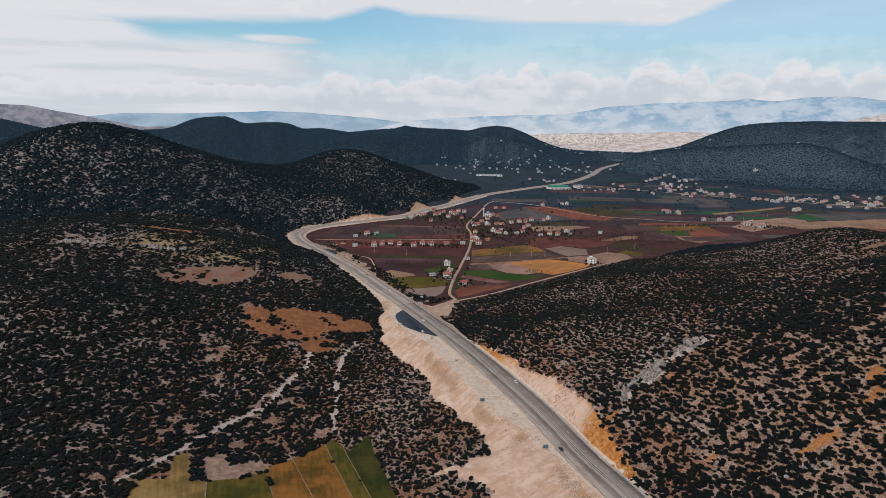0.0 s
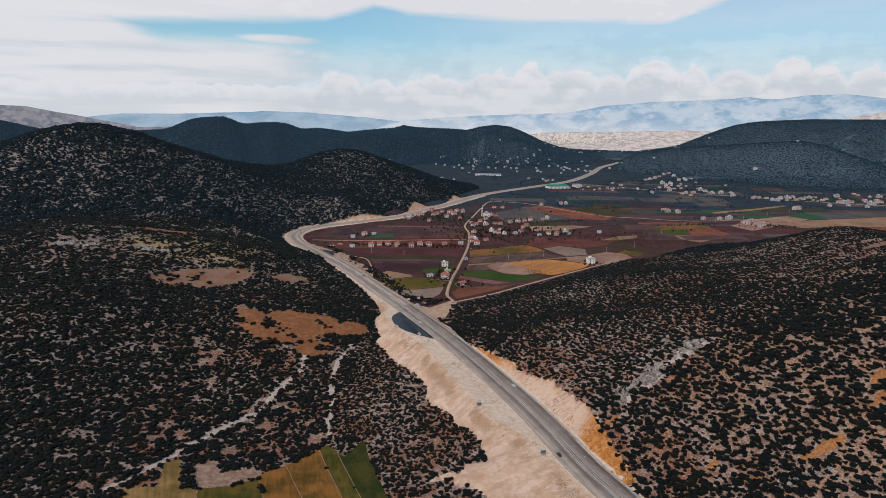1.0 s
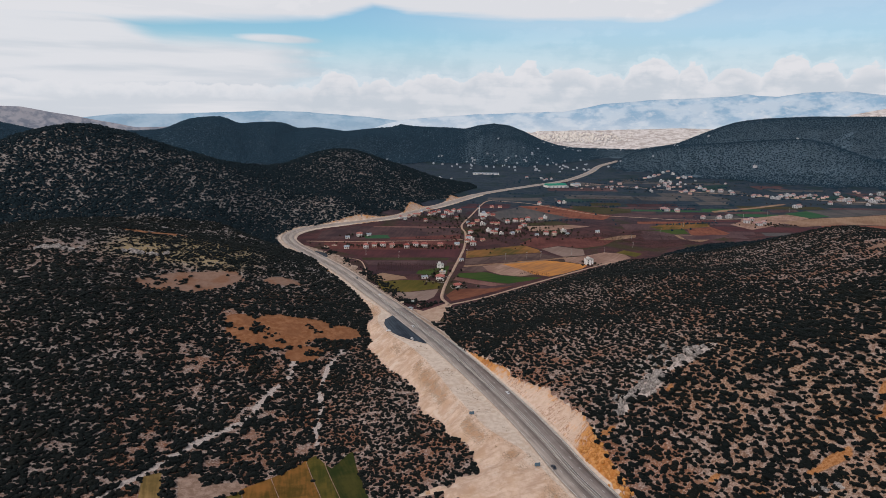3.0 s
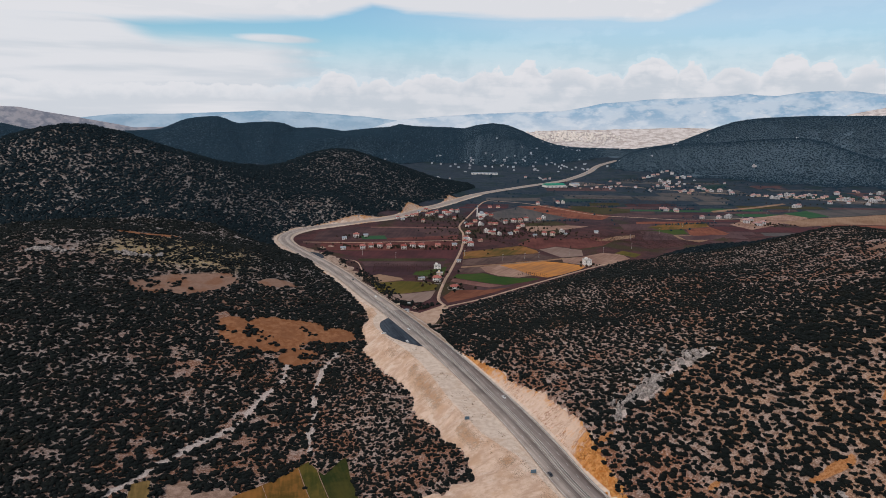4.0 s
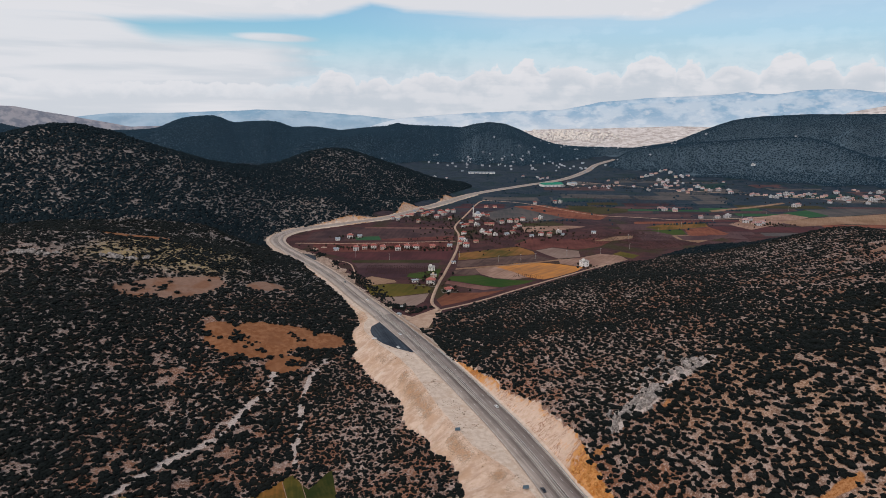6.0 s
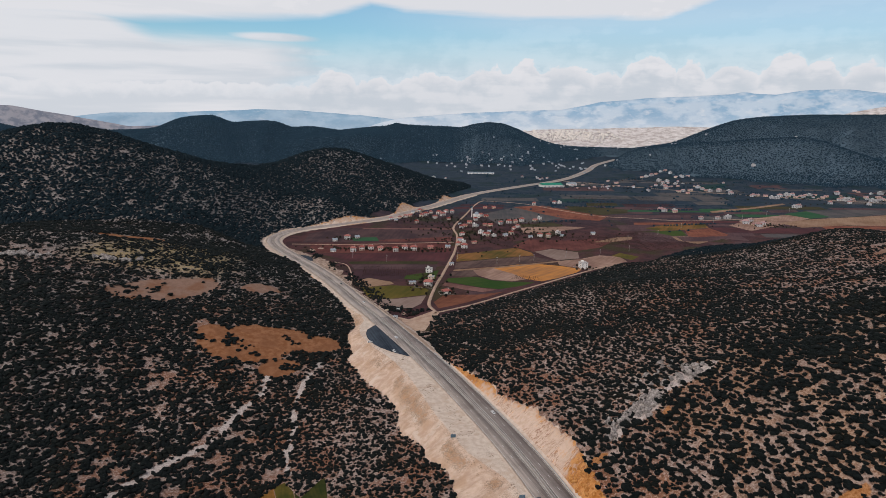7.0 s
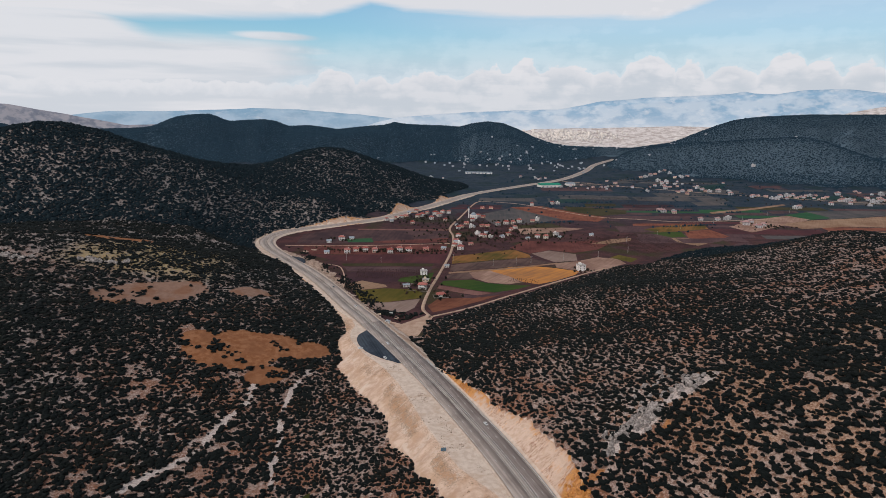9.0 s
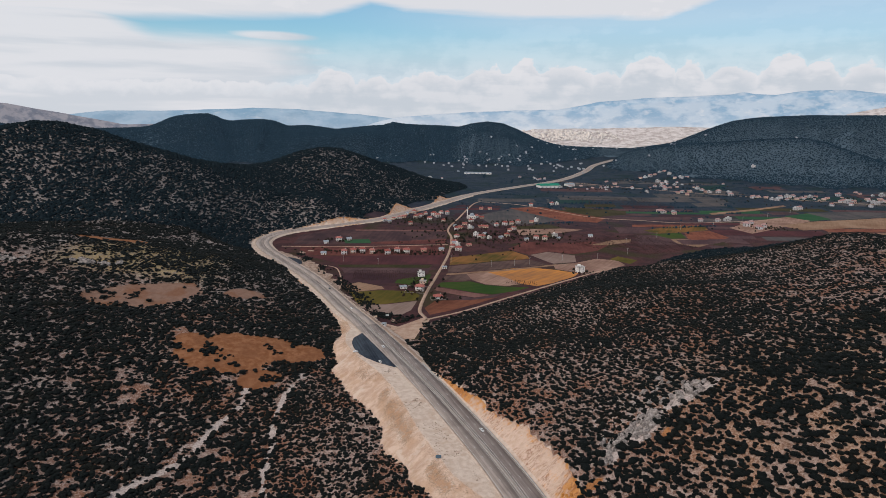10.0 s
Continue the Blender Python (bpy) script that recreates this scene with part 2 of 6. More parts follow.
def asphalt_build(a, b):
    def build(n, pos):
        dust, grain, patch = n.noise(pos, 0.06, 4.0, 0.6), n.noise(pos, 2.4, 3.0), n.noise(pos, 0.6, 3.0)
        f = n.step(n.math("ADD", n.math("MULTIPLY", dust, 0.7), n.math("MULTIPLY", patch, 0.3)), 0.38, 0.62)
        along = n.add("ShaderNodeMapping", {"Vector": pos, "Rotation": (0.0, 0.0, radians(-19.5))}).outputs[0]
        wheel_path = n.noise(n.add("ShaderNodeMapping", {"Vector": along, "Scale": (1.0, 0.012, 1.0)}).outputs[0], 0.8, 3.0, 0.6)
        f = n.math("MULTIPLY_ADD", n.step(wheel_path, 0.36, 0.64), 0.6, n.math("MULTIPLY", f, 0.4))
        return n.mix(n.math("MULTIPLY", n.step(grain, 0.5, 0.8), 0.3), n.mix(f, a, b), tuple(min(1, 1.3 * v) for v in b)), grain, 0.02
    return build


def roof_build(n, pos):
    rnd = n.add("ShaderNodeObjectInfo").outputs["Random"]
    base = n.mix(rnd, (0.29, 0.075, 0.062), (0.42, 0.175, 0.15))
    return n.mix(n.math("MULTIPLY", n.step(n.noise(pos, 0.9, 4.0), 0.45, 0.7), 0.4), base, (0.19, 0.065, 0.05)), n.noise(pos, 4.0), 0.05


def plaster_build(a, b):
    def build(n, pos):
        rnd = n.add("ShaderNodeObjectInfo").outputs["Random"]
        return n.mix(n.math("MULTIPLY", n.step(n.noise(pos, 0.7, 4.0), 0.5, 0.8), 0.4), n.mix(rnd, a, b), (0.35, 0.32, 0.29)), n.noise(pos, 6.0), 0.01
    return build


def plain(colour):
    def build(n, pos):
        f = n.noise(pos, 1.5, 4.0)
        return n.mix(n.step(f, 0.35, 0.7), colour, tuple(0.8 * v for v in colour)), None, 0.0
    return build


def works_build(n, pos):
    """Graded fill, and blasted rock streaked down its face."""
    masks = n.add("ShaderNodeVertexColor")
    masks.layer_name = "cover"
    sep = n.add("ShaderNodeSeparateColor", {0: masks.outputs[0]}).outputs
    rock, ochre_m, dark_m = sep[0], sep[1], sep[2]
    n12, n3, n1 = n.noise(pos, 0.07, 4.0, 0.6), n.noise(pos, 0.3, 4.0, 0.6), n.noise(pos, 1.6, 3.0, 0.65)
    turned = n.add("ShaderNodeMapping", {"Vector": pos, "Rotation": (0.0, 0.0, radians(-19.5))}).outputs[0]
    tall = n.add("ShaderNodeMapping", {"Vector": turned, "Scale": (0.3, 1.0, 0.3)}).outputs[0]    # streaks run down the slope
    streak, crack = n.noise(tall, 0.24, 4.0, 0.60), n.noise(tall, 0.42, 3.0, 0.55)
    level = n.mix(n.step(n3, 0.36, 0.64), (0.54, 0.425, 0.345), (0.65, 0.54, 0.455))
    level = n.mix(n.math("MULTIPLY", n.step(n12, 0.50, 0.64), 0.5), level, (0.50, 0.36, 0.27))
    slope = n.mix(n.step(n.math("MULTIPLY_ADD", streak, 0.55, n.math("MULTIPLY", n3, 0.45)), 0.38, 0.62), (0.49, 0.335, 0.245), (0.64, 0.475, 0.37))
    slope = n.mix(n.math("MULTIPLY", n.step(n12, 0.48, 0.66), 0.55), slope, (0.46, 0.285, 0.175))
    slope = n.mix(n.math("MULTIPLY", n.step(n12, 0.44, 0.32), 0.7), slope, (0.66, 0.535, 0.445))
    fill = n.mix(n.step(n.math("ADD", masks.outputs[1], n.math("MULTIPLY_ADD", n3, 0.9, -0.45)), 0.3, 0.7), level, slope)
    fill = n.mix(n.math("MULTIPLY", n.step(n.math("ADD", n1, n.math("MULTIPLY", dark_m, 0.24)), 0.62, 0.76), 0.75), fill, (0.20, 0.145, 0.095))
    fill = n.mix(n.math("MULTIPLY", n.step(n.math("ADD", dark_m, n.math("MULTIPLY_ADD", n.noise(pos, 0.38, 6.0, 0.72), 3.2, -1.6)), 0.72, 1.15), 0.7), fill, n.mix(n1, (0.40, 0.20, 0.10), (0.55, 0.34, 0.215)))
    face = n.mix(n.step(n.math("MULTIPLY_ADD", streak, 0.4, n.math("MULTIPLY", n3, 0.6)), 0.34, 0.62), (0.54, 0.375, 0.275), (0.67, 0.505, 0.405))
    fissure = n.math("MULTIPLY", n.step(n.math("ABSOLUTE", n.math("SUBTRACT", crack, 0.5)), 0.035, 0.008), n.step(n12, 0.42, 0.56))
    rust = n.mix(n.step(n.math("MULTIPLY_ADD", streak, 0.5, n.math("MULTIPLY", n3, 0.5)), 0.40, 0.60), (0.40, 0.145, 0.030), (0.58, 0.275, 0.095))
    rust = n.mix(n.math("MULTIPLY", n.step(n1, 0.55, 0.7), 0.4), rust, (0.66, 0.43, 0.22))
    wob = n.math("MULTIPLY_ADD", n.math("ADD", n3, streak), 0.9, -0.9)
    face = n.mix(n.step(n.math("ADD", ochre_m, wob), 0.30, 0.62), face, rust)
    face = n.mix(n.math("MULTIPLY", fissure, 0.75), face, (0.26, 0.12, 0.065))
    face = n.mix(n.math("MULTIPLY", n.step(crack, 0.40, 0.30), 0.4), face, (0.36, 0.22, 0.15))
    return n.mix(n.step(rock, 0.35, 0.65), fill, face), n.math("ADD", n.math("MULTIPLY", n.math("ADD", n3, n1), 0.45), n.math("MULTIPLY", crack, n.math("MULTIPLY", rock, 1.9))), 0.5


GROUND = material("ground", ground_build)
EARTHWORK = material("graded fill and cut rock", works_build)
# distance haze is put into these two leaf colours as extra blue
FOLIAGE_FAR = material("far leaves tinted with haze", lambda n, pos: (n.mix(n.add("ShaderNodeNewGeometry").outputs["Random Per Island"], (0.010, 0.027, 0.043), (0.025, 0.049, 0.073)), None, 0.0))
FOLIAGE_MID = material("dark leaves tinted with haze", lambda n, pos: (n.mix(n.add("ShaderNodeNewGeometry").outputs["Random Per Island"], (0.0045, 0.010, 0.0140), (0.0125, 0.021, 0.0260)), None, 0.0))
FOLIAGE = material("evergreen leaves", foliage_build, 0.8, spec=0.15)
ASPHALT_DARK = material("worn asphalt", asphalt_build((0.15, 0.125, 0.116), (0.275, 0.235, 0.215)))
ASPHALT_PALE = material("dusty asphalt", asphalt_build((0.205, 0.170, 0.152), (0.385, 0.33, 0.295)))
ASPHALT_DUST = material("asphalt under pale dust", asphalt_build((0.29, 0.24, 0.212), (0.44, 0.38, 0.342)))
ASPHALT_NEW = material("fresh asphalt", asphalt_build((0.012, 0.017, 0.027), (0.055, 0.070, 0.090)), 0.8, spec=0.12)
GRAVEL = material("roadside gravel", speckled((0.44, 0.335, 0.265), (0.58, 0.465, 0.385), 0.2, depth=0.05))
PAINT = material("road paint", plain((0.62, 0.60, 0.58)))
DIRT = material("dirt track", speckled((0.36, 0.235, 0.17), (0.47, 0.34, 0.26), 0.15, depth=0.05))
ROCK = material("limestone", speckled((0.13, 0.115, 0.108), (0.45, 0.40, 0.37), 0.55, 5.0, depth=0.35))
# red tiles with the haze of distance painted into them
ROOF_FAR = material("roof tiles paled by haze", speckled((0.34, 0.17, 0.155), (0.50, 0.36, 0.345), 0.05, 20.0))
ROOF = material("red roof tiles", roof_build)
WALL = material("white plaster", plaster_build((0.86, 0.84, 0.82), (0.72, 0.66, 0.61)))
# plaster of distant houses, dimmed in colour to imitate haze
WALL_FAR = material("plaster greyed by haze", plaster_build((0.60, 0.60, 0.62), (0.44, 0.42, 0.42)))
WALL_DIM = material("dim plaster greyed by haze", plaster_build((0.34, 0.36, 0.39), (0.22, 0.23, 0.25)))
WALL_TINT = material("tinted plaster", plaster_build((0.62, 0.40, 0.31), (0.66, 0.56, 0.42)))
GLASS = material("dark window glass", plain((0.02, 0.025, 0.03)), 0.15, spec=0.5)
WOOD = material("brown wood", plain((0.16, 0.09, 0.05)), 0.7)
CONCRETE = material("concrete", speckled((0.34, 0.33, 0.31), (0.45, 0.43, 0.41), 0.4))
STEEL = material("galvanised steel", plain((0.42, 0.43, 0.44)), 0.45, 0.7)
SHEET_GREEN = material("green sheet roof", plain((0.02, 0.26, 0.17)), 0.5)
SHEET_GREY = material("grey sheet roof", plain((0.32, 0.36, 0.40)), 0.5)
SIGN_BLUE = material("blue sign paint", plain((0.10, 0.16, 0.21)), 0.5)
CAR_WHITE = material("white car paint", plain((0.72, 0.72, 0.72)), 0.3, spec=0.5)
CAR_DARK = material("dark car paint", plain((0.025, 0.03, 0.045)), 0.3, spec=0.5)
RUBBER = material("tyre rubber", plain((0.015, 0.015, 0.015)), 0.8)
BARK = material("bark", plain((0.09, 0.065, 0.05)))


# ---- shape of the land ----
FLOOR = -8.0
LEFT_HILLS = [   # x, y, radius, height over the valley floor
    (-450, 700, 150, 59.5), (-300, 560, 90, 18.6), (-120, 440, 110, -16.1), (-230, 760, 80, 18.4), (-420, 420, 130, 11.2), (-150, 600, 60, 11.7),
    (-300, 660, 70, -11.9), (-50, 410, 60, -5.8), (-600, 600, 170, -8.6), (25, 400, 40, 10.3), (-15, 490, 40, 7.4), (45, 330, 40, 3.9),
    (-330, 1000, 90, 13.7)]
RIGHT_HILLS = [
    (340, 370, 130, 113.1), (200, 480, 70, 14.6), (480, 740, 125, 51.0), (330, 600, 100, 5.2), (210, 660, 80, 35.7), (545, 880, 95, 40.0),
    (100, 530, 50, 17.2), (140, 400, 50, 7.6), (100, 345, 30, -2.6), (70, 465, 32, 0.6), (92, 410, 28, -2.0), (118, 305, 30, -6.2),
    (140, 330, 40, -9.9), (280, 440, 50, -12.4), (560, 520, 150, 80.1)]
FAR_HILLS = [    # x, y, radius across, radius along, height
    (-675, 1180, 178, 185, 160), (-950, 1150, 200, 220, 6), (-430, 1400, 150, 170, 54), (-265, 1700, 130, 160, 98), (-60, 1760, 110, 120, 19)]
RANGES = [       # distance, half depth, crest as (bearing in degrees, height over the valley floor)
    (3350, 340, [(-60, 60), (-40, 120), (-35, 141), (-33, 109), (-31.5, 88), (-25.5, 95), (-23.5, 102), (-22.6, 126), (-21.7, 151), (-20.6, 161), (-19.2, 168), (-18.5, 156), (-17.7, 132),
                 (-16.4, 140), (-14.6, 144), (-13.8, 136), (-12.9, 114), (-11.2, 119), (-8.8, 103), (-6.8, 117), (-4.9, 128), (-4.0, 143), (-2.9, 134), (1.6, 128), (2.7, 146),
                 (4.0, 157), (5.3, 150), (6.5, 124), (8.0, 84), (9.5, 56), (11, 44), (16, 44), (19.3, 81), (20.9, 126), (22.6, 169), (23.7, 192), (25.4, 208), (28.8, 222), (34, 228), (42, 190), (60, 60)]),
    (2700, 128, [(11.4, 0), (12.4, 14), (14.4, 48), (17.1, 82), (19.3, 98), (21.4, 110), (23.5, 119), (25.6, 131), (27.6, 140), (28.8, 140), (30.2, 124), (31.4, 104), (32.9, 80), (35, 55), (38, 0)])]
FOOTHILLS = [(-394, 2820, 150, 62), (205, 2860, 130, 46), (-800, 2700, 200, 30)]
KNOLLS = [(-203, 1288, 38, 24), (-80, 1408, 28, 17), (4, 1584, 24, 12)]    # spurs that the road cuts through
ROAD_LINE = [    # x, y, z
    (147, 140, 6), (116.5, 245, 4), (100.5, 305, 3.5), (85, 346, 3.2), (72.8, 387, 3), (60.5, 423, 3), (44.5, 464, 3), (23.5, 515.5, 2.6), (-5.5, 580, 2.2), (-45.5, 664, 1),
    (-73, 720.5, -1), (-103, 786, -3), (-142, 862, -5), (-196, 951.5, -6.6), (-236, 1018, -7), (-256, 1072, -7), (-253, 1124, -7), (-226, 1171, -7), (-150, 1241, -7), (-91, 1312, -7),
    (-24, 1446, -7), (27, 1555, -7), (103, 1720, -7), (245, 1916, -7), (397, 2122, -7), (537, 2435, -7), (650, 2760, -7), (820, 3120, -7)]


def lattice(ix, iy, seed):
    h = (ix.astype(np.int64) * 374761393 + iy.astype(np.int64) * 668265263 + seed * 974634777) & 0x7FFFFFFF
    h = ((h ^ (h >> 13)) * 1274126177) & 0x7FFFFFFF
    return ((h ^ (h >> 16)) & 0xFFFF) / 65535.0


def value_noise(x, y, seed=0):
    ix, iy = np.floor(x), np.floor(y)
    fx, fy = x - ix, y - iy
    fx, fy = fx * fx * (3 - 2 * fx), fy * fy * (3 - 2 * fy)
    a, b = lattice(ix, iy, seed), lattice(ix + 1, iy, seed)
    c, d = lattice(ix, iy + 1, seed), lattice(ix + 1, iy + 1, seed)
    return (a + (b - a) * fx) * (1 - fy) + (c + (d - c) * fx) * fy


def fbm(x, y, size, octaves=4, seed=0):
    out, amp, norm = 0.0, 1.0, 0.0
    for i in range(octaves):
        out = out + amp * value_noise(x / size * 2 ** i + 17.3 * i, y / size * 2 ** i - 9.1 * i, seed + i)
        norm, amp = norm + amp, amp * 0.5
    return out / norm


def smooth(a):
    a = np.clip(a, 0, 1)
    return a * a * (3 - 2 * a)


def spline(points, step=6.0):
    """Points along a Catmull-Rom curve, about one step apart."""
    p = np.array(points, float)
    p = np.vstack([2 * p[0] - p[1], p, 2 * p[-1] - p[-2]])
    out = []
    for i in range(1, len(p) - 2):
        count = max(2, int(np.linalg.norm(p[i + 1] - p[i]) / step))
        for t in np.arange(count) / count:
            out.append(0.5 * (2 * p[i] + (p[i + 1] - p[i - 1]) * t + (2 * p[i - 1] - 5 * p[i] + 4 * p[i + 1] - p[i + 2]) * t * t
                              + (3 * p[i] - p[i - 1] - 3 * p[i + 1] + p[i + 2]) * t ** 3))
    out.append(p[-2])
    return np.array(out)


ROAD = spline(ROAD_LINE)
_seg_a, _seg_d = ROAD[:-1], np.diff(ROAD, axis=0)
_seg_l2 = (_seg_d[:, :2] ** 2).sum(1)


def road_frame(x, y):
    """Signed distance from the road's centre (right of travel positive), its height there and the y of the nearest point."""
    d, z, ny = np.full(x.shape, 1e6), np.zeros(x.shape), np.zeros(x.shape)
    near = np.flatnonzero((x > -520) & (x < 900) & (y > 60) & (y < 3200))
    for part_ in np.array_split(near, max(1, len(near) // 20000)):
        px, py = x[part_][:, None] - _seg_a[None, :, 0], y[part_][:, None] - _seg_a[None, :, 1]
        t = np.clip((px * _seg_d[:, 0] + py * _seg_d[:, 1]) / _seg_l2, 0, 1)
        ex, ey = px - t * _seg_d[:, 0], py - t * _seg_d[:, 1]
        r2 = ex * ex + ey * ey
        k = r2.argmin(1)
        row = np.arange(len(part_))
        side = np.where(_seg_d[k, 0] * ey[row, k] - _seg_d[k, 1] * ex[row, k] < 0, 1.0, -1.0)
        d[part_] = side * np.sqrt(r2[row, k])
        z[part_] = _seg_a[k, 2] + t[row, k] * _seg_d[k, 2]
        ny[part_] = _seg_a[k, 1] + t[row, k] * _seg_d[k, 1]
    far = np.abs(d) > 1e5
    d[far] = np.where(x[far] < -500, -1e6, 1e6)
    return d, z, ny


def hills(x, y, rows):
    out = np.zeros(x.shape)
    for cx, cy, r, h in rows:
        out += h * np.exp(-((x - cx) ** 2 + (y - cy) ** 2) / (2.0 * r * r))
    return out


def ranges(x, y):
    """Long far ridges, each following its crest, with spurs and gullies down the flanks."""
    az_, r = np.degrees(np.arctan2(x, y)), np.hypot(x, y)
    out = np.zeros(x.shape)
    far_ = np.flatnonzero((r > 1800) & (y > 0))
    a, q = az_[far_], r[far_]
    for radius, depth, crest in RANGES:
        spur = fbm(a * 12.0, a * 0 + radius, 20, 3, 61) - 0.5
        fall = np.abs(q - radius) / (depth * (1.0 + 0.5 * spur))
        gully = 1 + 0.16 * np.minimum(fall, 1.2) * (fbm(a * 10.0, q * 0.10, 22, 2, 62) - 0.5)
        out[far_] = np.maximum(out[far_], np.interp(a, [p[0] for p in crest], [p[1] for p in crest]) * np.exp(-0.5 * fall ** 2) * gully)
    return out


def bench_left(ny):
    """Reach of the level gravel bench on the valley side of the highway."""
    return np.interp(ny, (330, 350, 370, 385, 400, 414, 440, 470, 500, 530, 560, 590, 622, 640, 655, 672, 700, 800, 1000, 1060, 1100), (13, 14, 16, 19, 25, 29, 30, 30, 28, 26, 27, 32, 32, 26, 16, 13.5, 16, 20, 21, 17, 12.4))


def land(x, y):
    """Natural height, finished height and the masks of cover at x, y (arrays)."""
    d, zr, ny = road_frame(x, y)
    ramp = 40 + 110 * smooth((y - 850) / 150)
    west = smooth((14 - d) / ramp)
    west = np.where(y < 640, smooth((2 - d) / 10), west)
    east = smooth((x - y + 682) / 1.414 / 55) * (1 - np.where(y < 640, west, 0.0))
    up = hills(x, y, LEFT_HILLS) * np.where(y < 1400, west, 1.0) + hills(x, y, RIGHT_HILLS) * east
    for cx, cy, rx, ry, h in FAR_HILLS:
        up += h * np.exp(-((x - cx) ** 2 / (2.0 * rx * rx) + (y - cy) ** 2 / (2.0 * ry * ry))) * (np.where(x < 250, west, 1.0) if cy < 2000 else 1.0)
    rough = np.clip(np.abs(up) / 18.0, 0, 1)
    up = up + rough * (fbm(x, y, 90, 4, 3) - 0.5) * 9 + rough * (fbm(x, y, 420, 3, 8) - 0.5) * np.clip(up, 0, 60) * 0.35
    up += hills(x, y, KNOLLS) + hills(x, y, FOOTHILLS) + ranges(x, y) * smooth((np.abs(d) - 25) / 110)
    rise_ = up.copy()
    # the land climbs out of view, behind and far to the sides
    up += 40 * smooth((-100 - y) / 400) + 60 * smooth((np.abs(x) - 2400) / 1500)
    nat = FLOOR + up
    # earthworks: a level bench, a fill slope and a rock cut
    bench = np.where(d < 0, bench_left(ny), 12.4)
    off = np.maximum(np.abs(d) - bench, 0)
    ragged = 1 + 0.45 * (fbm(x, y, 22, 3, 5) - 0.5)
    bank_ = np.interp(ny, (330, 370, 390, 410, 430, 450, 500, 530, 590, 610, 630, 672), (0.20, 0.22, 0.29, 0.45, 0.58, 0.80, 0.72, 0.56, 0.54, 0.62, 0.55, 0.66))
    face_ = np.interp(ny, (340, 365, 390, 407, 428, 440, 452, 465, 484, 510, 525, 640), (0.60, 1.0, 0.95, 0.80, 0.66, 0.68, 0.72, 0.92, 1.1, 1.1, 0.9, 1.3))
    low, top_ = zr - 0.35 - off * bank_ * ragged, zr - 0.35 + (off * face_ + np.maximum(off - 19, 0) * 2.5) * ragged
    done = np.minimum(np.maximum(nat, low), top_)
    far_ = ny > 1700      # beyond the works the road lies on a low bank of its own
    done = np.where(far_, nat, done)
    earth = ((np.abs(done - nat) > 0.5) | (np.abs(d) < bench)) & (np.abs(d) < 120) & ~far_
    return nat, done, earth.astype(float), d, zr, ny, rise_


def height(x, y):
    return float(land(np.array([float(x)]), np.array([float(y)]))[1][0])


def wild_foot(x, y, d):
    """The feet of the hills, where scrub grows down to the track and the road."""
    return (((x - y > -677) & (x > 8) & (y < 950)) | ((d < -12) & (d > -400) & (y < 1300))).astype(float)


CLEARINGS = [   # x, y, half length, half width, turn: bare red earth
    (-256, 664, 54, 26, 30), (-168, 702, 20, 12, 20), (-142, 578, 46, 30, 25), (-100, 590, 36, 18, 12), (-112, 545, 18, 12, 40), (-366, 828, 48, 12, 8), (-178, 585, 16, 12, 10),
    (440, 648, 20, 9, 30), (147, 389, 4.5, 2.4, 60), (124, 388, 5, 2, 40), (106, 374, 8, 2.6, 10), (193, 301, 12, 2.8, 8), (233, 326, 6, 3.5, 40), (226, 314, 8, 2, 20), (149, 322, 3.5, 2.2, 30),
    (163, 303, 3.5, 2.6, 60)]


def in_clearing(x, y, grow=1.0):
    out = np.zeros(x.shape)
    for cx, cy, a, b, turn in CLEARINGS:
        c, s = math.cos(radians(turn)), math.sin(radians(turn))
        u, v = (x - cx) * c + (y - cy) * s, -(x - cx) * s + (y - cy) * c
        r = np.hypot(u / (a * grow), v / (b * grow)) + 0.5 * (fbm(x, y, 22, 3, 21) - 0.5)
        out = np.maximum(out, smooth((1.25 - r) / 0.5))
    return out


PALE_PATHS = [
    [(-204, 314), (-192, 327), (-181, 343), (-171, 368), (-164, 391), (-155, 419), (-146, 434), (-134, 452), (-131, 472), (-128, 485), (-117, 512), (-118, 532)],
    [(-72, 418), (-81, 442), (-83, 476), (-90, 501), (-88, 531), (-81, 561)]]


MEADOWS = [
    [(-170, 300), (-177, 335), (-160, 342), (-169, 367), (-161, 375), (-148, 343), (-139, 343), (-126, 306)],
    [(-126, 306), (-138, 343), (-122, 350), (-112, 360), (-110, 365), (-86, 310)],
    [(-110, 367), (-97, 385), (-86, 398), (-80, 407), (-41, 309), (-86, 310)],
    [(-80, 407), (-75, 413), (-67, 402), (-31, 309), (-40.6, 309)],
    [(-67, 401.4), (-61, 395), (-53, 412), (-50, 414), (-44, 390), (-17, 307), (-30.6, 309)]]
BARE_SOIL = [(-139, 345), (-149, 370), (-140, 382), (-133, 364), (-116, 376), (-108, 372), (-112, 361), (-123, 350)]


def inside_of(poly, x, y):
    """Whether each place lies inside the polygon."""
    out = np.zeros(x.shape, bool)
    for (x0, y0), (x1, y1) in zip(poly, poly[1:] + poly[:1]):
        cross = (y0 > y) != (y1 > y)
        out ^= cross & (x < (x1 - x0) * (y - y0) / ((y1 - y0) or 1e-9) + x0)
    return out


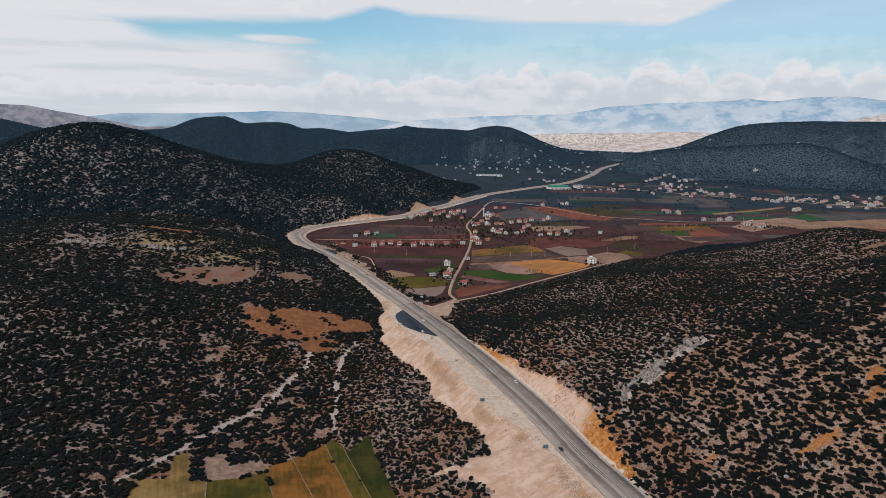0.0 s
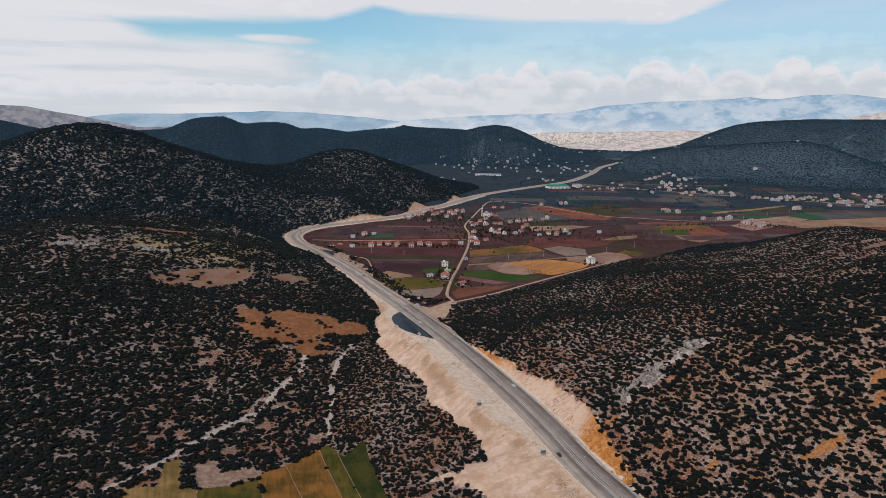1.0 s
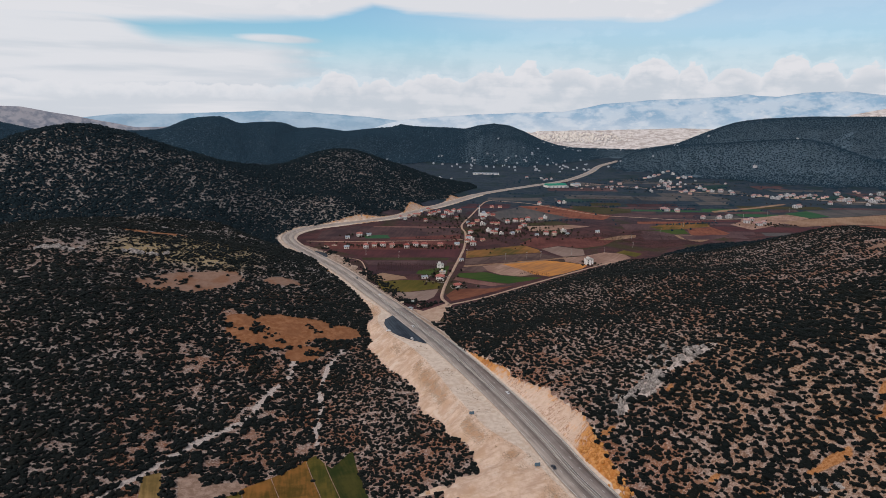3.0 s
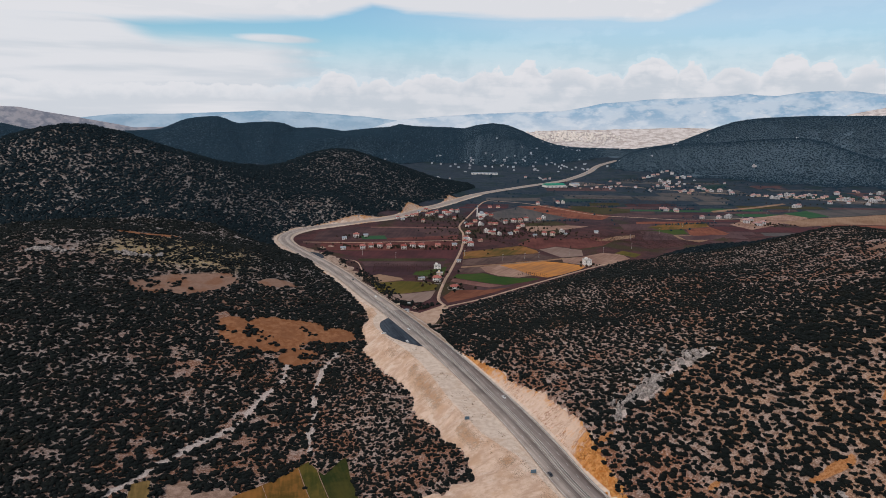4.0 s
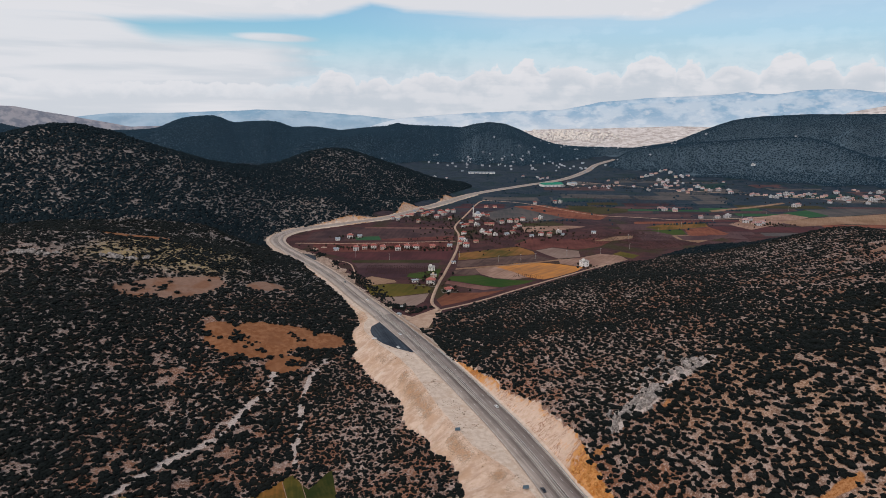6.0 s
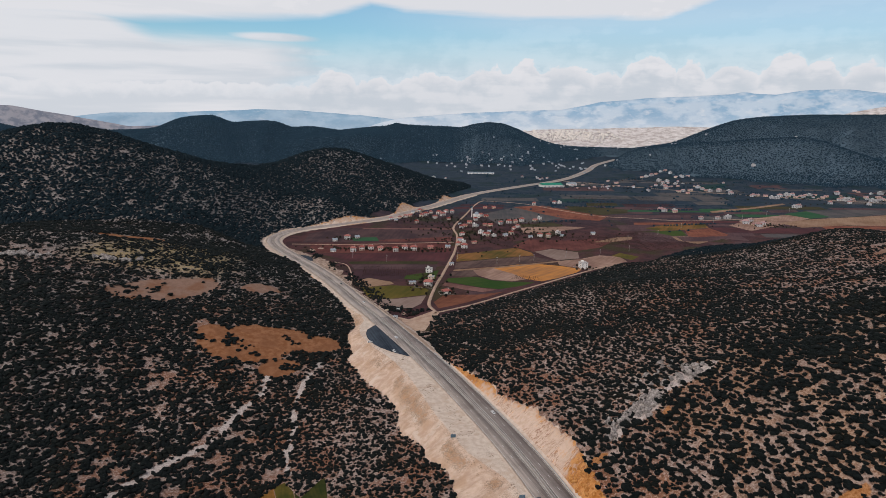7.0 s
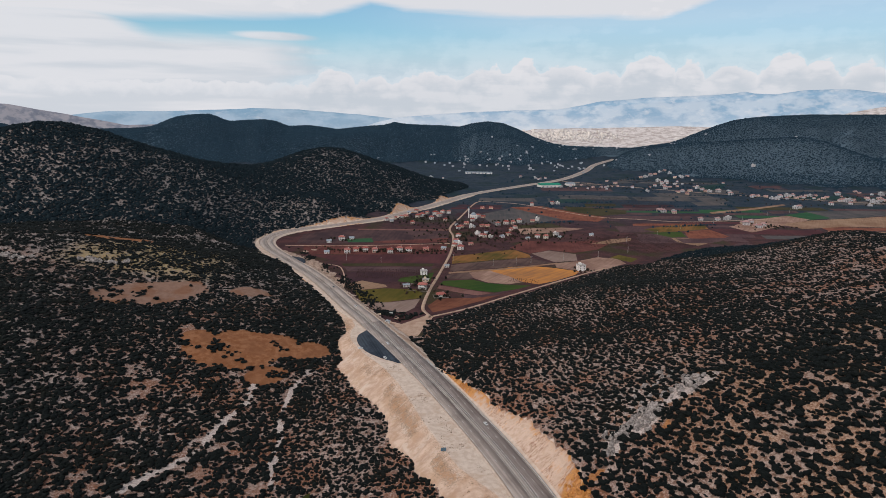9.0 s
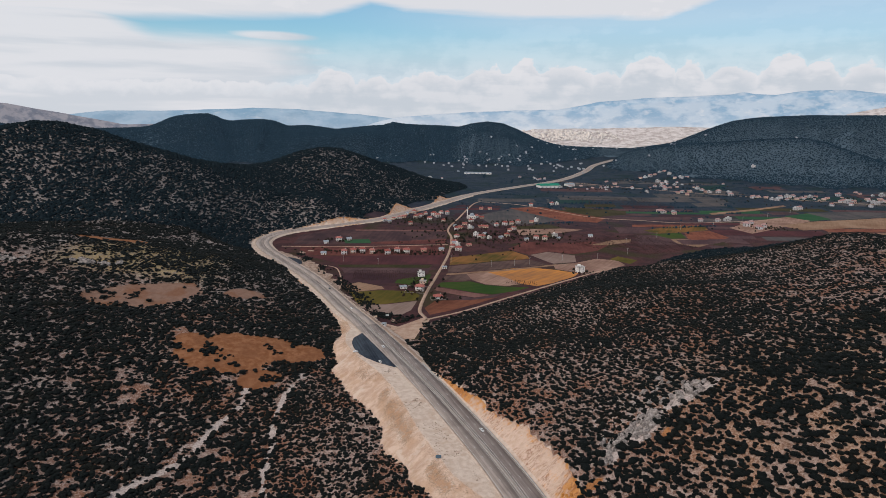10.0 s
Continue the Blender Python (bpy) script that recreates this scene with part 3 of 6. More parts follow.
def near_path(x, y, half):
    out = np.zeros(x.shape)
    for line in PALE_PATHS:
        for (x0, y0), (x1, y1) in zip(line, line[1:]):
            dx, dy = x1 - x0, y1 - y0
            t = np.clip(((x - x0) * dx + (y - y0) * dy) / (dx * dx + dy * dy), 0, 1)
            r = np.hypot(x - x0 - t * dx, y - y0 - t * dy) + 5.0 * (fbm(x, y, 9, 3, 33) - 0.55)
            out = np.maximum(out, smooth((half * 1.5 - r) / half))
    return out


def rock_bands(x, y):
    """Where limestone ledges break through the scrub."""
    out = np.zeros(x.shape)
    for cx, cy, a, b, turn in ((138, 398, 13, 5, 40), (168, 412, 15, 6, 20), (120, 388, 8, 4, 70)):
        c, s = math.cos(radians(turn)), math.sin(radians(turn))
        u, v = (x - cx) * c + (y - cy) * s, -(x - cx) * s + (y - cy) * c
        out = np.maximum(out, smooth((1.3 - np.hypot(u / a, v / b) - 0.6 * (fbm(x, y, 14, 3, 31) - 0.5)) / 0.4))
    return out


def mesh_object(name, verts, faces, mat, parent=None, label=""):
    """One mesh object from arrays of corners and of equal-sided faces."""
    me = bpy.data.meshes.new(name)
    verts, faces = np.asarray(verts, np.float32), np.asarray(faces, np.int32)
    me.vertices.add(len(verts))
    me.vertices.foreach_set("co", verts.ravel())
    me.loops.add(faces.size)
    me.loops.foreach_set("vertex_index", faces.ravel())
    me.polygons.add(len(faces))
    me.polygons.foreach_set("loop_start", np.arange(len(faces), dtype=np.int32) * faces.shape[1])
    me.update(calc_edges=True)
    me.materials.append(mat)
    ob = new(name, me)
    ob.parent = parent
    return tagged(ob, label)


def graded(lo, hi, core_lo, core_hi, step, growth=1.05, biggest=70.0):
    """Grid lines: even in the core, wider and wider outside it."""
    mid = list(np.arange(core_lo, core_hi + step / 2, step))
    s, v = step, mid[-1]
    while v < hi:
        s = min(s * growth, biggest)
        v += s
        mid.append(v)
    s, v = step, mid[0]
    while v > lo:
        s = min(s * growth, biggest)
        v -= s
        mid.insert(0, v)
    return np.array(mid)


gx = graded(-4300, 4300, -320, 330, 3.0)
gy = graded(-500, 4500, 310, 720, 3.0, 1.022, 45.0)
X, Y = np.meshgrid(gx, gy)
fx_, fy_ = X.ravel(), Y.ravel()
nat_z, done_z, earth_m, road_d, road_z, road_y, rise = land(fx_, fy_)
done_z = done_z - 1.3 * np.maximum(earth_m, np.abs(road_d) < 18) * (fy_ > 150) * (fy_ < 1700)   # roadworks are built over the sheet
nx, ny_ = len(gx), len(gy)
idx = np.arange(nx * ny_).reshape(ny_, nx)
quads = np.stack([idx[:-1, :-1], idx[:-1, 1:], idx[1:, 1:], idx[1:, :-1]], -1).reshape(-1, 4)
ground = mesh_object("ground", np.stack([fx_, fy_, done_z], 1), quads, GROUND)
tagged(ground, "limestone hills with red earth and a cultivated valley floor", "ground", kind="structure")
ground.data.shade_smooth()
GRID_X, GRID_Y, GRID_Z = gx, gy, done_z.reshape(ny_, nx)


def sheet_height(x, y):
    """Height of the ground sheet itself, between its grid lines."""
    i, j = np.clip(np.searchsorted(GRID_X, x) - 1, 0, nx - 2), np.clip(np.searchsorted(GRID_Y, y) - 1, 0, ny_ - 2)
    s_, t_ = (x - GRID_X[i]) / (GRID_X[i + 1] - GRID_X[i]), (y - GRID_Y[j]) / (GRID_Y[j + 1] - GRID_Y[j])
    return (GRID_Z[j, i] * (1 - s_) + GRID_Z[j, i + 1] * s_) * (1 - t_) + (GRID_Z[j + 1, i] * (1 - s_) + GRID_Z[j + 1, i + 1] * s_) * t_


cut_ochre = earth_m * (road_d > 13) * (np.exp(-((road_y - 350) / 30.0) ** 2) + np.exp(-((road_y - 555) / 55.0) ** 2)) * 1.2 + earth_m * (road_d < -24) * (fbm(fx_, fy_, 26, 3, 77) > 0.62) * 0.6
clear_m = in_clearing(fx_, fy_)
cover_rgba = np.stack([earth_m, np.clip(np.where(earth_m > 0.5, cut_ochre, clear_m), 0, 1),
                       np.clip(near_path(fx_, fy_, 1.15) + 0.45 * rock_bands(fx_, fy_) + 0.52 * np.exp(-((fx_ - 135) ** 2 / 2.0 / 34 ** 2 + (fy_ - 418) ** 2 / 2.0 / 26 ** 2)) + 0.47 * np.exp(-((fx_ + 160) ** 2 / 2.0 / 45 ** 2 + (fy_ - 450) ** 2 / 2.0 / 55 ** 2)), 0, 1) * (1 - earth_m),
                       np.clip((np.where(fy_ > 2250, 16.0, 9.0) - np.abs(rise)) / 5.0, 0, 1) * (fy_ > 640) * (1 - wild_foot(fx_, fy_, road_d))], 1).astype(np.float32)
cover_layer = ground.data.color_attributes.new("cover", "FLOAT_COLOR", "POINT")
cover_layer.data.foreach_set("color", cover_rgba.ravel())


# ---- building helpers ----
def part(name, bm, mat, parent, label=""):
    """Links a bmesh as one mesh object under a thing or a part."""
    me = bpy.data.meshes.new(name)
    bm.to_mesh(me)
    bm.free()
    me.materials.append(mat)
    ob = new(name, me)
    ob.parent = parent
    return tagged(ob, label)


def thing(name, m, label, category, group="", kind=""):
    ob = new(name)
    ob.matrix_basis = m
    ob.empty_display_size = 0.5
    return tagged(ob, label, category, group, kind)


def box(x0, y0, z0, x1, y1, z1, bevel=0.0, bm=None):
    bm = bm or bmesh.new()
    made = bmesh.ops.create_cube(bm, size=1.0, matrix=Matrix.Translation(((x0 + x1) / 2, (y0 + y1) / 2, (z0 + z1) / 2)) @ Matrix.Diagonal((x1 - x0, y1 - y0, z1 - z0, 1)))
    if bevel:
        edges = {e for v in made["verts"] for e in v.link_edges}
        bmesh.ops.bevel(bm, geom=list(edges), offset=bevel, segments=1, affect="EDGES")
    return bm


def tube(r0, r1, z0, z1, sides=10, x=0.0, y=0.0, bm=None):
    bm = bm or bmesh.new()
    bmesh.ops.create_cone(bm, cap_ends=True, segments=sides, radius1=r0, radius2=r1, depth=z1 - z0, matrix=Matrix.Translation((x, y, (z0 + z1) / 2)))
    return bm


def ribbon(name, line, a, b, lift, mat, parent=None, label="", thick=0.0, lo=-1e9, hi=1e9, keep=None):
    """A strip along a line of points, from a to b metres right of it."""
    tangent = np.gradient(line[:, :2], axis=0)
    tangent /= np.linalg.norm(tangent, axis=1)[:, None]
    right = np.stack([tangent[:, 1], -tangent[:, 0]], 1)
    use = np.flatnonzero((line[:, 1] >= lo) & (line[:, 1] <= hi))
    L, Rt = line[use], right[use]
    pa = np.column_stack([L[:, :2] + Rt * a, L[:, 2] + lift])
    pb = np.column_stack([L[:, :2] + Rt * b, L[:, 2] + lift])
    rows_ = [pa, pb]
    if thick:
        rows_ = [pa - (0, 0, thick), pa, pb, pb - (0, 0, thick)]
    n = len(L)
    verts = np.vstack(rows_)
    i = np.arange(n - 1)
    if keep is not None:
        i = i[keep(i)]
    faces = np.concatenate([np.stack([i + (k + 1) * n, i + (k + 1) * n + 1, i + k * n + 1, i + k * n], 1) for k in range(len(rows_) - 1)])
    return mesh_object(name, verts, faces[:, ::-1], mat, parent, label)


# ---- the divided highway ----
road = thing("road", pose(0, 0, 0), "divided highway of worn grey asphalt with a gravel median, curving into the valley", "road", kind="structure")
ROAD_FINE = spline(ROAD_LINE, 3.0)
SPLIT = 655
ribbon("carriageway", ROAD_FINE, 1.7, 10.2, 0.0, ASPHALT_DARK, road, "dark worn carriageway", 0.3, hi=SPLIT + 3)
ribbon("carriageway", ROAD_FINE, -10.4, -1.7, 0.0, ASPHALT_PALE, road, "dusty grey carriageway", 0.3, hi=SPLIT + 3)
ribbon("carriageway", ROAD_FINE, 1.7, 9.8, 0.0, ASPHALT_DUST, road, "pale dusty carriageway", 0.3, lo=SPLIT)
ribbon("carriageway", ROAD_FINE, -9.8, -1.7, 0.0, ASPHALT_DUST, road, "pale dusty carriageway", 0.3, lo=SPLIT)
ribbon("median", ROAD_FINE, -1.7, 1.7, -0.05, ASPHALT_PALE, road, "dusty median strip", 0.3)
ribbon("shoulder", ROAD_FINE, 10.2, 11.4, -0.08, GRAVEL, road, "gravel shoulder", 1.8)
ribbon("shoulder", ROAD_FINE, -12.0, -10.4, -0.08, GRAVEL, road, "gravel shoulder", 1.8)
ribbon("drain_channel", ROAD_FINE, 10.5, 11.5, 0.03, CONCRETE, road, "pale concrete drain beside the rock cut", 0.3, hi=560)
for off in (9.7, 2.1, -2.1, -9.9):
    ribbon("edge_line", ROAD_FINE, off - 0.11, off + 0.11, 0.012, PAINT, road, "white edge line", hi=SPLIT)
for off in (5.9, -6.0):
    ribbon("lane_line", ROAD_FINE, off - 0.10, off + 0.10, 0.012, PAINT, road, "dashed white lane line", hi=SPLIT, keep=lambda i: i % 4 == 0)
for off in (0.8, -0.8):
    ribbon("median_kerb", ROAD_FINE, off - 0.16, off + 0.16, 0.12, CONCRETE, road, "pale concrete median kerb", 0.3, hi=SPLIT + 40)


def earthwork(name, side, y0, y1, d0, d1, label):
    """The graded ground beside the road: bench, fill slope or rock cut, in strips along the road."""
    line = spline(ROAD_LINE, 2.2)
    tangent = np.gradient(line[:, :2], axis=0)
    tangent /= np.linalg.norm(tangent, axis=1)[:, None]
    right_ = np.stack([tangent[:, 1], -tangent[:, 0]], 1)
    use = (line[:, 1] >= y0) & (line[:, 1] <= y1)
    line, right_ = line[use], right_[use]
    offs = np.arange(d0, d1, 1.3)
    px = (line[:, None, 0] + side * right_[:, None, 0] * offs).ravel()
    py = (line[:, None, 1] + side * right_[:, None, 1] * offs).ravel()
    nat, done, earth, d, zr, near_y, up = land(px, py)
    cut_h, fill_h = np.clip(done - zr, 0, 30), np.clip(zr - done, 0, 30)
    along = np.repeat(np.cumsum(np.r_[0, np.hypot(*np.diff(line[:, :2], axis=0).T)]), len(offs))
    across = np.tile(offs, len(line))
    z = done + np.clip(cut_h, 0, 6) * 0.60 * (fbm(along, across * 0.16, 4.6, 3, 15) - 0.5)
    z = z + np.clip(fill_h, 0, 5) * 0.75 * (fbm(along + across * 0.4, across * 0.18, 6.0, 3, 16) - 0.5) + 0.5 * (fbm(px, py, 7, 3, 17) - 0.5) * (across > 14)
    keep_ = (earth > 0.5) | (across < 14.0)
    z = np.where(keep_ & (np.abs(np.abs(d) - across) < 3.0), z, done - 1.5)
    z = np.where(np.abs(d) < 10.6, zr - 1.5, z)
    k, n = len(offs), len(line)
    ids = np.arange(n * k).reshape(n, k)
    q = np.stack([ids[:-1, :-1], ids[:-1, 1:], ids[1:, 1:], ids[1:, :-1]], -1).reshape(-1, 4)
    inside_ = keep_[q].any(1)
    q = q[inside_]
    ob = mesh_object(name, np.stack([px, py, z], 1), q if side > 0 else q[:, ::-1], EARTHWORK)
    ob.data.shade_smooth()
    ochre_ = 0.14 * smooth((near_y - 1150) / 60.0) + np.exp(-((near_y - 345) / 26.0) ** 2) + 0.85 * np.exp(-((near_y - 540) / 48.0) ** 2) + 0.20 + 0.42 * np.exp(-(np.clip(nat - done, 0, 50) / 1.4)) * (cut_h > 1.5)
    worn = fbm(along + across * 0.4, across * 0.5, 16.0, 3, 19)
    lip = across - bench_left(near_y)      # distance past the edge of the bench
    scar = np.clip((worn - 0.47) * 6.0, 0, 1) * np.exp(-((lip - 7.0) / 6.0) ** 2) * (side < 0)
    rgba = np.stack([np.clip(cut_h / 1.2, 0, 1), np.clip(ochre_, 0, 1), np.maximum(scar, 0.45 * np.exp(-((lip - 1.0) / 3.0) ** 2) * (side < 0)), np.where(side < 0, smooth((lip + 1.5) / 3.0), 0.3)], 1).astype(np.float32)
    layer = ob.data.color_attributes.new("cover", "FLOAT_COLOR", "POINT")
    layer.data.foreach_set("color", rgba.ravel())
    return tagged(ob, label, "earthwork", kind="structure")


earthwork("embankment", -1, 160, 1698, 11.2, 78, "pale graded gravel bench and fill slope below the highway")
earthwork("rock_cut", 1, 160, 1698, 11.2, 62, "pale and ochre rock cut above the highway")

# lay-bys of fresh asphalt beside the road
def lay_by(y0, y1, side, reach, edge_, label):
    """A paved bulge beside the road; reach gives its width at even steps along it."""
    line = ROAD_FINE[(ROAD_FINE[:, 1] > y0) & (ROAD_FINE[:, 1] < y1)]
    tangent = np.gradient(line[:, :2], axis=0)
    tangent /= np.linalg.norm(tangent, axis=1)[:, None]
    out_ = side * np.stack([tangent[:, 1], -tangent[:, 0]], 1)
    k = len(line)
    wide = np.interp(np.linspace(0, len(reach) - 1, k), np.arange(len(reach)), reach)
    inner = np.column_stack([line[:, :2] + out_ * edge_, line[:, 2] + 0.02])
    outer = np.column_stack([line[:, :2] + out_ * (edge_ + wide)[:, None], line[:, 2] + 0.0])
    skirt = outer - (0, 0, 1.2)
    i = np.arange(k - 1)
    q = np.concatenate([np.stack([i + r * k, i + 1 + r * k, i + 1 + (r + 1) * k, i + (r + 1) * k], 1) for r in range(2)])
    ob = mesh_object("lay_by", np.vstack([inner, outer, skirt]), q if side > 0 else q[:, ::-1], ASPHALT_NEW)
    return tagged(ob, label, "lay-by", kind="structure")


lay_by(557, 641, -1, (0.3, 7, 13, 16.5, 18.2, 18.6, 18, 16, 11.5, 0.3), 10.9, "dark fresh asphalt lay-by beside the highway")
lay_by(912, 958, 1, (0.3, 6, 9, 10, 9, 6, 0.3), 10.4, "small dark asphalt lay-by before the bend")


def verge(y0, y1, side, edge_, reach, seed, mat, label, lift=0.10):
    """A rough strip of loose ground along the road, laid over the land."""
    line = ROAD_FINE[(ROAD_FINE[:, 1] > y0) & (ROAD_FINE[:, 1] < y1)]
    tangent = np.gradient(line[:, :2], axis=0)
    tangent /= np.linalg.norm(tangent, axis=1)[:, None]
    out_ = side * np.stack([tangent[:, 1], -tangent[:, 0]], 1)
    k, run = len(line), np.cumsum(np.full(len(line), 6.0))
    wide = reach * np.sin(np.linspace(0, math.pi, k)) ** 0.5 * (0.45 + 1.1 * fbm(run, run * 0, 26, 3, seed)) + 0.5
    rows_ = []
    for r in range(8):
        p = line[:, :2] + out_ * (edge_ + wide * r / 7.0)[:, None]
        z = land(p[:, 0], p[:, 1])[1] + lift + (0.5 * (fbm(p[:, 0], p[:, 1], 7, 2, seed + 1) - 0.35) * (1 if 0 < r < 7 else 0)) - (0.4 if r == 7 else 0)
        rows_.append(np.column_stack([p, z]))
    i = np.arange(k - 1)
    q = np.concatenate([np.stack([i + r * k, i + 1 + r * k, i + 1 + (r + 1) * k, i + (r + 1) * k], 1) for r in range(7)])
    ob = mesh_object("verge", np.vstack(rows_), q[:, ::-1] if side > 0 else q, mat)
    ob.data.shade_smooth()
    return tagged(ob, label, "verge", kind="structure")


SPOIL = material("excavated earth", speckled((0.22, 0.145, 0.105), (0.42, 0.32, 0.26), 0.22, 2.0, depth=0.3))
verge(790, 1000, 1, 11.2, 22.0, 51, SPOIL, "dug and dumped pale earth between highway and fields")
verge(640, 800, 1, 11.2, 13.0, 54, SPOIL, "trampled pale earth beside the highway")
verge(560, 700, 1, 11.2, 9.0, 57, DIRT, "dusty gravel verge beside the highway")
verge(870, 1060, -1, 11.6, 17.0, 52, GRAVEL, "wide gravel shoulder outside the road bend")


def track(points, half, label, lift=0.18):
    line = spline(points, 5.0)
    z = land(line[:, 0], line[:, 1])[1]
    ob = ribbon("dirt_track", np.column_stack([line, z]), -half, half, lift, DIRT, thick=0.3)
    return tagged(ob, label, "track", "farm tracks", "structure")


track([(-22, 662), (-13, 676), (12, 703), (5, 735), (11, 810), (20, 875), (37, 1016), (42, 1135), (37, 1220), (61, 1358), (93, 1532), (112, 1585)], 1.9, "pale dirt track winding from the highway to the village")
track([(12, 703), (55, 738), (105, 790), (173, 859), (250, 935)], 1.6, "pale dirt track along the foot of the scrub hill")
track([(112, 1585), (201, 1547), (278, 1449), (338, 1384), (416, 1364), (520, 1345), (700, 1400)], 2.0, "pale dirt track between the fields")
track([(-218, 1040), (-121, 1047), (36, 1080)], 1.6, "reddish farm track across ploughed land")
track([(-132, 925), (-112, 908), (-97, 850), (-92, 805)], 0.9, "pale farm track down from the highway")
track([(390, 2080), (560, 1960), (760, 1840), (1100, 1700), (1500, 1640)], 3.0, "grey village road across the valley floor")


def field(corners, mat, label, lift=0.06, cell=14.0):
    """A field: a sheet laid over the ground inside its corners."""
    bm = bmesh.new()
    bm.faces.new([bm.verts.new((x, y, 0)) for x, y in corners])
    xs, ys = [c[0] for c in corners], [c[1] for c in corners]
    for axis, lo, hi in ((0, min(xs), max(xs)), (1, min(ys), max(ys))):
        v = lo + cell
        while v < hi:
            co, no = ((v, 0, 0), (1, 0, 0)) if axis == 0 else ((0, v, 0), (0, 1, 0))
            bmesh.ops.bisect_plane(bm, geom=bm.verts[:] + bm.edges[:] + bm.faces[:], plane_co=co, plane_no=no)
            v += cell
    px, py = np.array([v.co.x for v in bm.verts]), np.array([v.co.y for v in bm.verts])
    z = land(px, py)[1]
    for v, h in zip(bm.verts, z):
        v.co.z = h + lift
    bmesh.ops.recalc_face_normals(bm, faces=bm.faces[:])
    if sum(f.normal.z for f in bm.faces) < 0:
        bmesh.ops.reverse_faces(bm, faces=bm.faces[:])
    ob = part("field", bm, mat, None)
    return tagged(ob, label, "field", "valley fields", "structure")


RED = material("red ploughed soil", tilled((0.078, 0.028, 0.026), (0.150, 0.055, 0.046), 5, 4.0, 0.03))
RUST = material("rust-brown ploughed soil", tilled((0.130, 0.044, 0.031), (0.235, 0.088, 0.055), 12, 2.2, 0.04))
DARK = material("dark ploughed soil", tilled((0.0374, 0.0206, 0.0267), (0.0645, 0.0319, 0.0366), 3))
UMBER = material("umber stubble", tilled((0.0624, 0.0364, 0.0408), (0.1040, 0.0607, 0.0634), 20))
DIMGREEN = material("sparse green crop", tilled((0.034, 0.034, 0.015), (0.060, 0.050, 0.026), 4))
GREEN = material("winter wheat", tilled((0.024, 0.056, 0.012), (0.052, 0.074, 0.018), 60))
OLIVE = material("young crop", tilled((0.068, 0.062, 0.013), (0.125, 0.092, 0.022), 15))
GREENDK = material("lush grass", tilled((0.022, 0.075, 0.034), (0.035, 0.095, 0.045), 0))
# the bright end of this stubble includes a painted patch of sun
OCHRE = material("ochre stubble", tilled((0.27, 0.130, 0.062), (0.56, 0.235, 0.055), 40, 4.0, 0.012))
TAN = material("dry stubble", tilled((0.20, 0.115, 0.072), (0.30, 0.195, 0.13), 30))
GREYSOIL = material("grey fallow soil", tilled((0.185, 0.125, 0.105), (0.255, 0.185, 0.155), 25, 4.0, 0.03))
MAROON = material("maroon ploughed soil", tilled((0.0541, 0.0224, 0.0267), (0.0957, 0.0353, 0.0381), 6, 4.0))
# FALLOW, SLATE and PASTURE have far-valley haze mixed into their colours
FALLOW = material("grey-brown fallow soil", tilled((0.058, 0.058, 0.063), (0.105, 0.092, 0.088), 4, 5.0))
SLATE = material("dark soil tinted with haze", tilled((0.017, 0.032, 0.050), (0.034, 0.046, 0.062), 4, 5.0))
PASTURE = material("pasture tinted with haze", tilled((0.013, 0.038, 0.038), (0.022, 0.050, 0.048), 8, 5.0))
GOLD = material("dry meadow", tilled((0.085, 0.054, 0.012), (0.26, 0.115, 0.030), -14, 2.2, 0.05))
GRASS = material("dark green grass", tilled((0.020, 0.030, 0.008), (0.062, 0.056, 0.014), -22, 2.0, 0.05))
MEADOW = material("green meadow", tilled((0.040, 0.046, 0.010), (0.125, 0.088, 0.020), -14, 2.2, 0.05))

field([(-36, 690), (-24, 652), (-8, 636), (4, 644), (8, 668), (14, 690), (17, 706), (11, 712), (2, 700), (-14, 680), (-26, 688)], DIRT, "pale gravel apron at the track junction", 0.12, 5.0)
GREYBROWN = material("grey-brown ploughed soil", tilled((0.043, 0.027, 0.031), (0.090, 0.052, 0.052), 4, 4.0, 0.03))
REDBROWN = material("red-brown ploughed soil", tilled((0.115, 0.044, 0.028), (0.19, 0.075, 0.045), 30, 3.0, 0.04))
REDDRY = material("dry reddish soil", tilled((0.13, 0.06, 0.052), (0.20, 0.105, 0.09), 4, 4.0, 0.03))
OLIVEGOLD = material("patchy olive and gold crop", tilled((0.070, 0.058, 0.016), (0.25, 0.115, 0.040), 24, 5.0, 0.016))
FALLOWDK = material("dark fallow soil", tilled((0.060, 0.038, 0.036), (0.130, 0.082, 0.070), 20, 4.0, 0.03))
PINKTAN = material("pinkish stubble", tilled((0.20, 0.115, 0.088), (0.36, 0.235, 0.18), 30, 4.0, 0.02))
field([(-210, 1132), (-166, 1186), (-67, 1202), (35, 1191), (33, 1089), (-57, 1075), (-181, 1058), (-205, 1056)], GREYBROWN, "grey-brown ploughed field inside the road bend", 0.06)
field([(-127, 1192), (35, 1205), (35, 1193), (-125, 1181)], REDDRY, "narrow reddish strip across the ploughed land", 0.1)
field([(-135, 1100), (-93, 1109), (-86, 1079), (-126, 1073)], GREENDK, "small green plot inside ploughed land", 0.12)
field([(-87, 1086), (-21, 1107), (33, 1127), (33, 1089), (-57, 1075), (-86, 1074)], RED, "red ploughed strip above the farm track", 0.1)
field([(-190, 1047), (-55, 1059), (31, 1075), (31, 1007), (-58, 991), (-166, 981), (-185, 1015)], RED, "red ploughed field with a row of houses", 0.06)
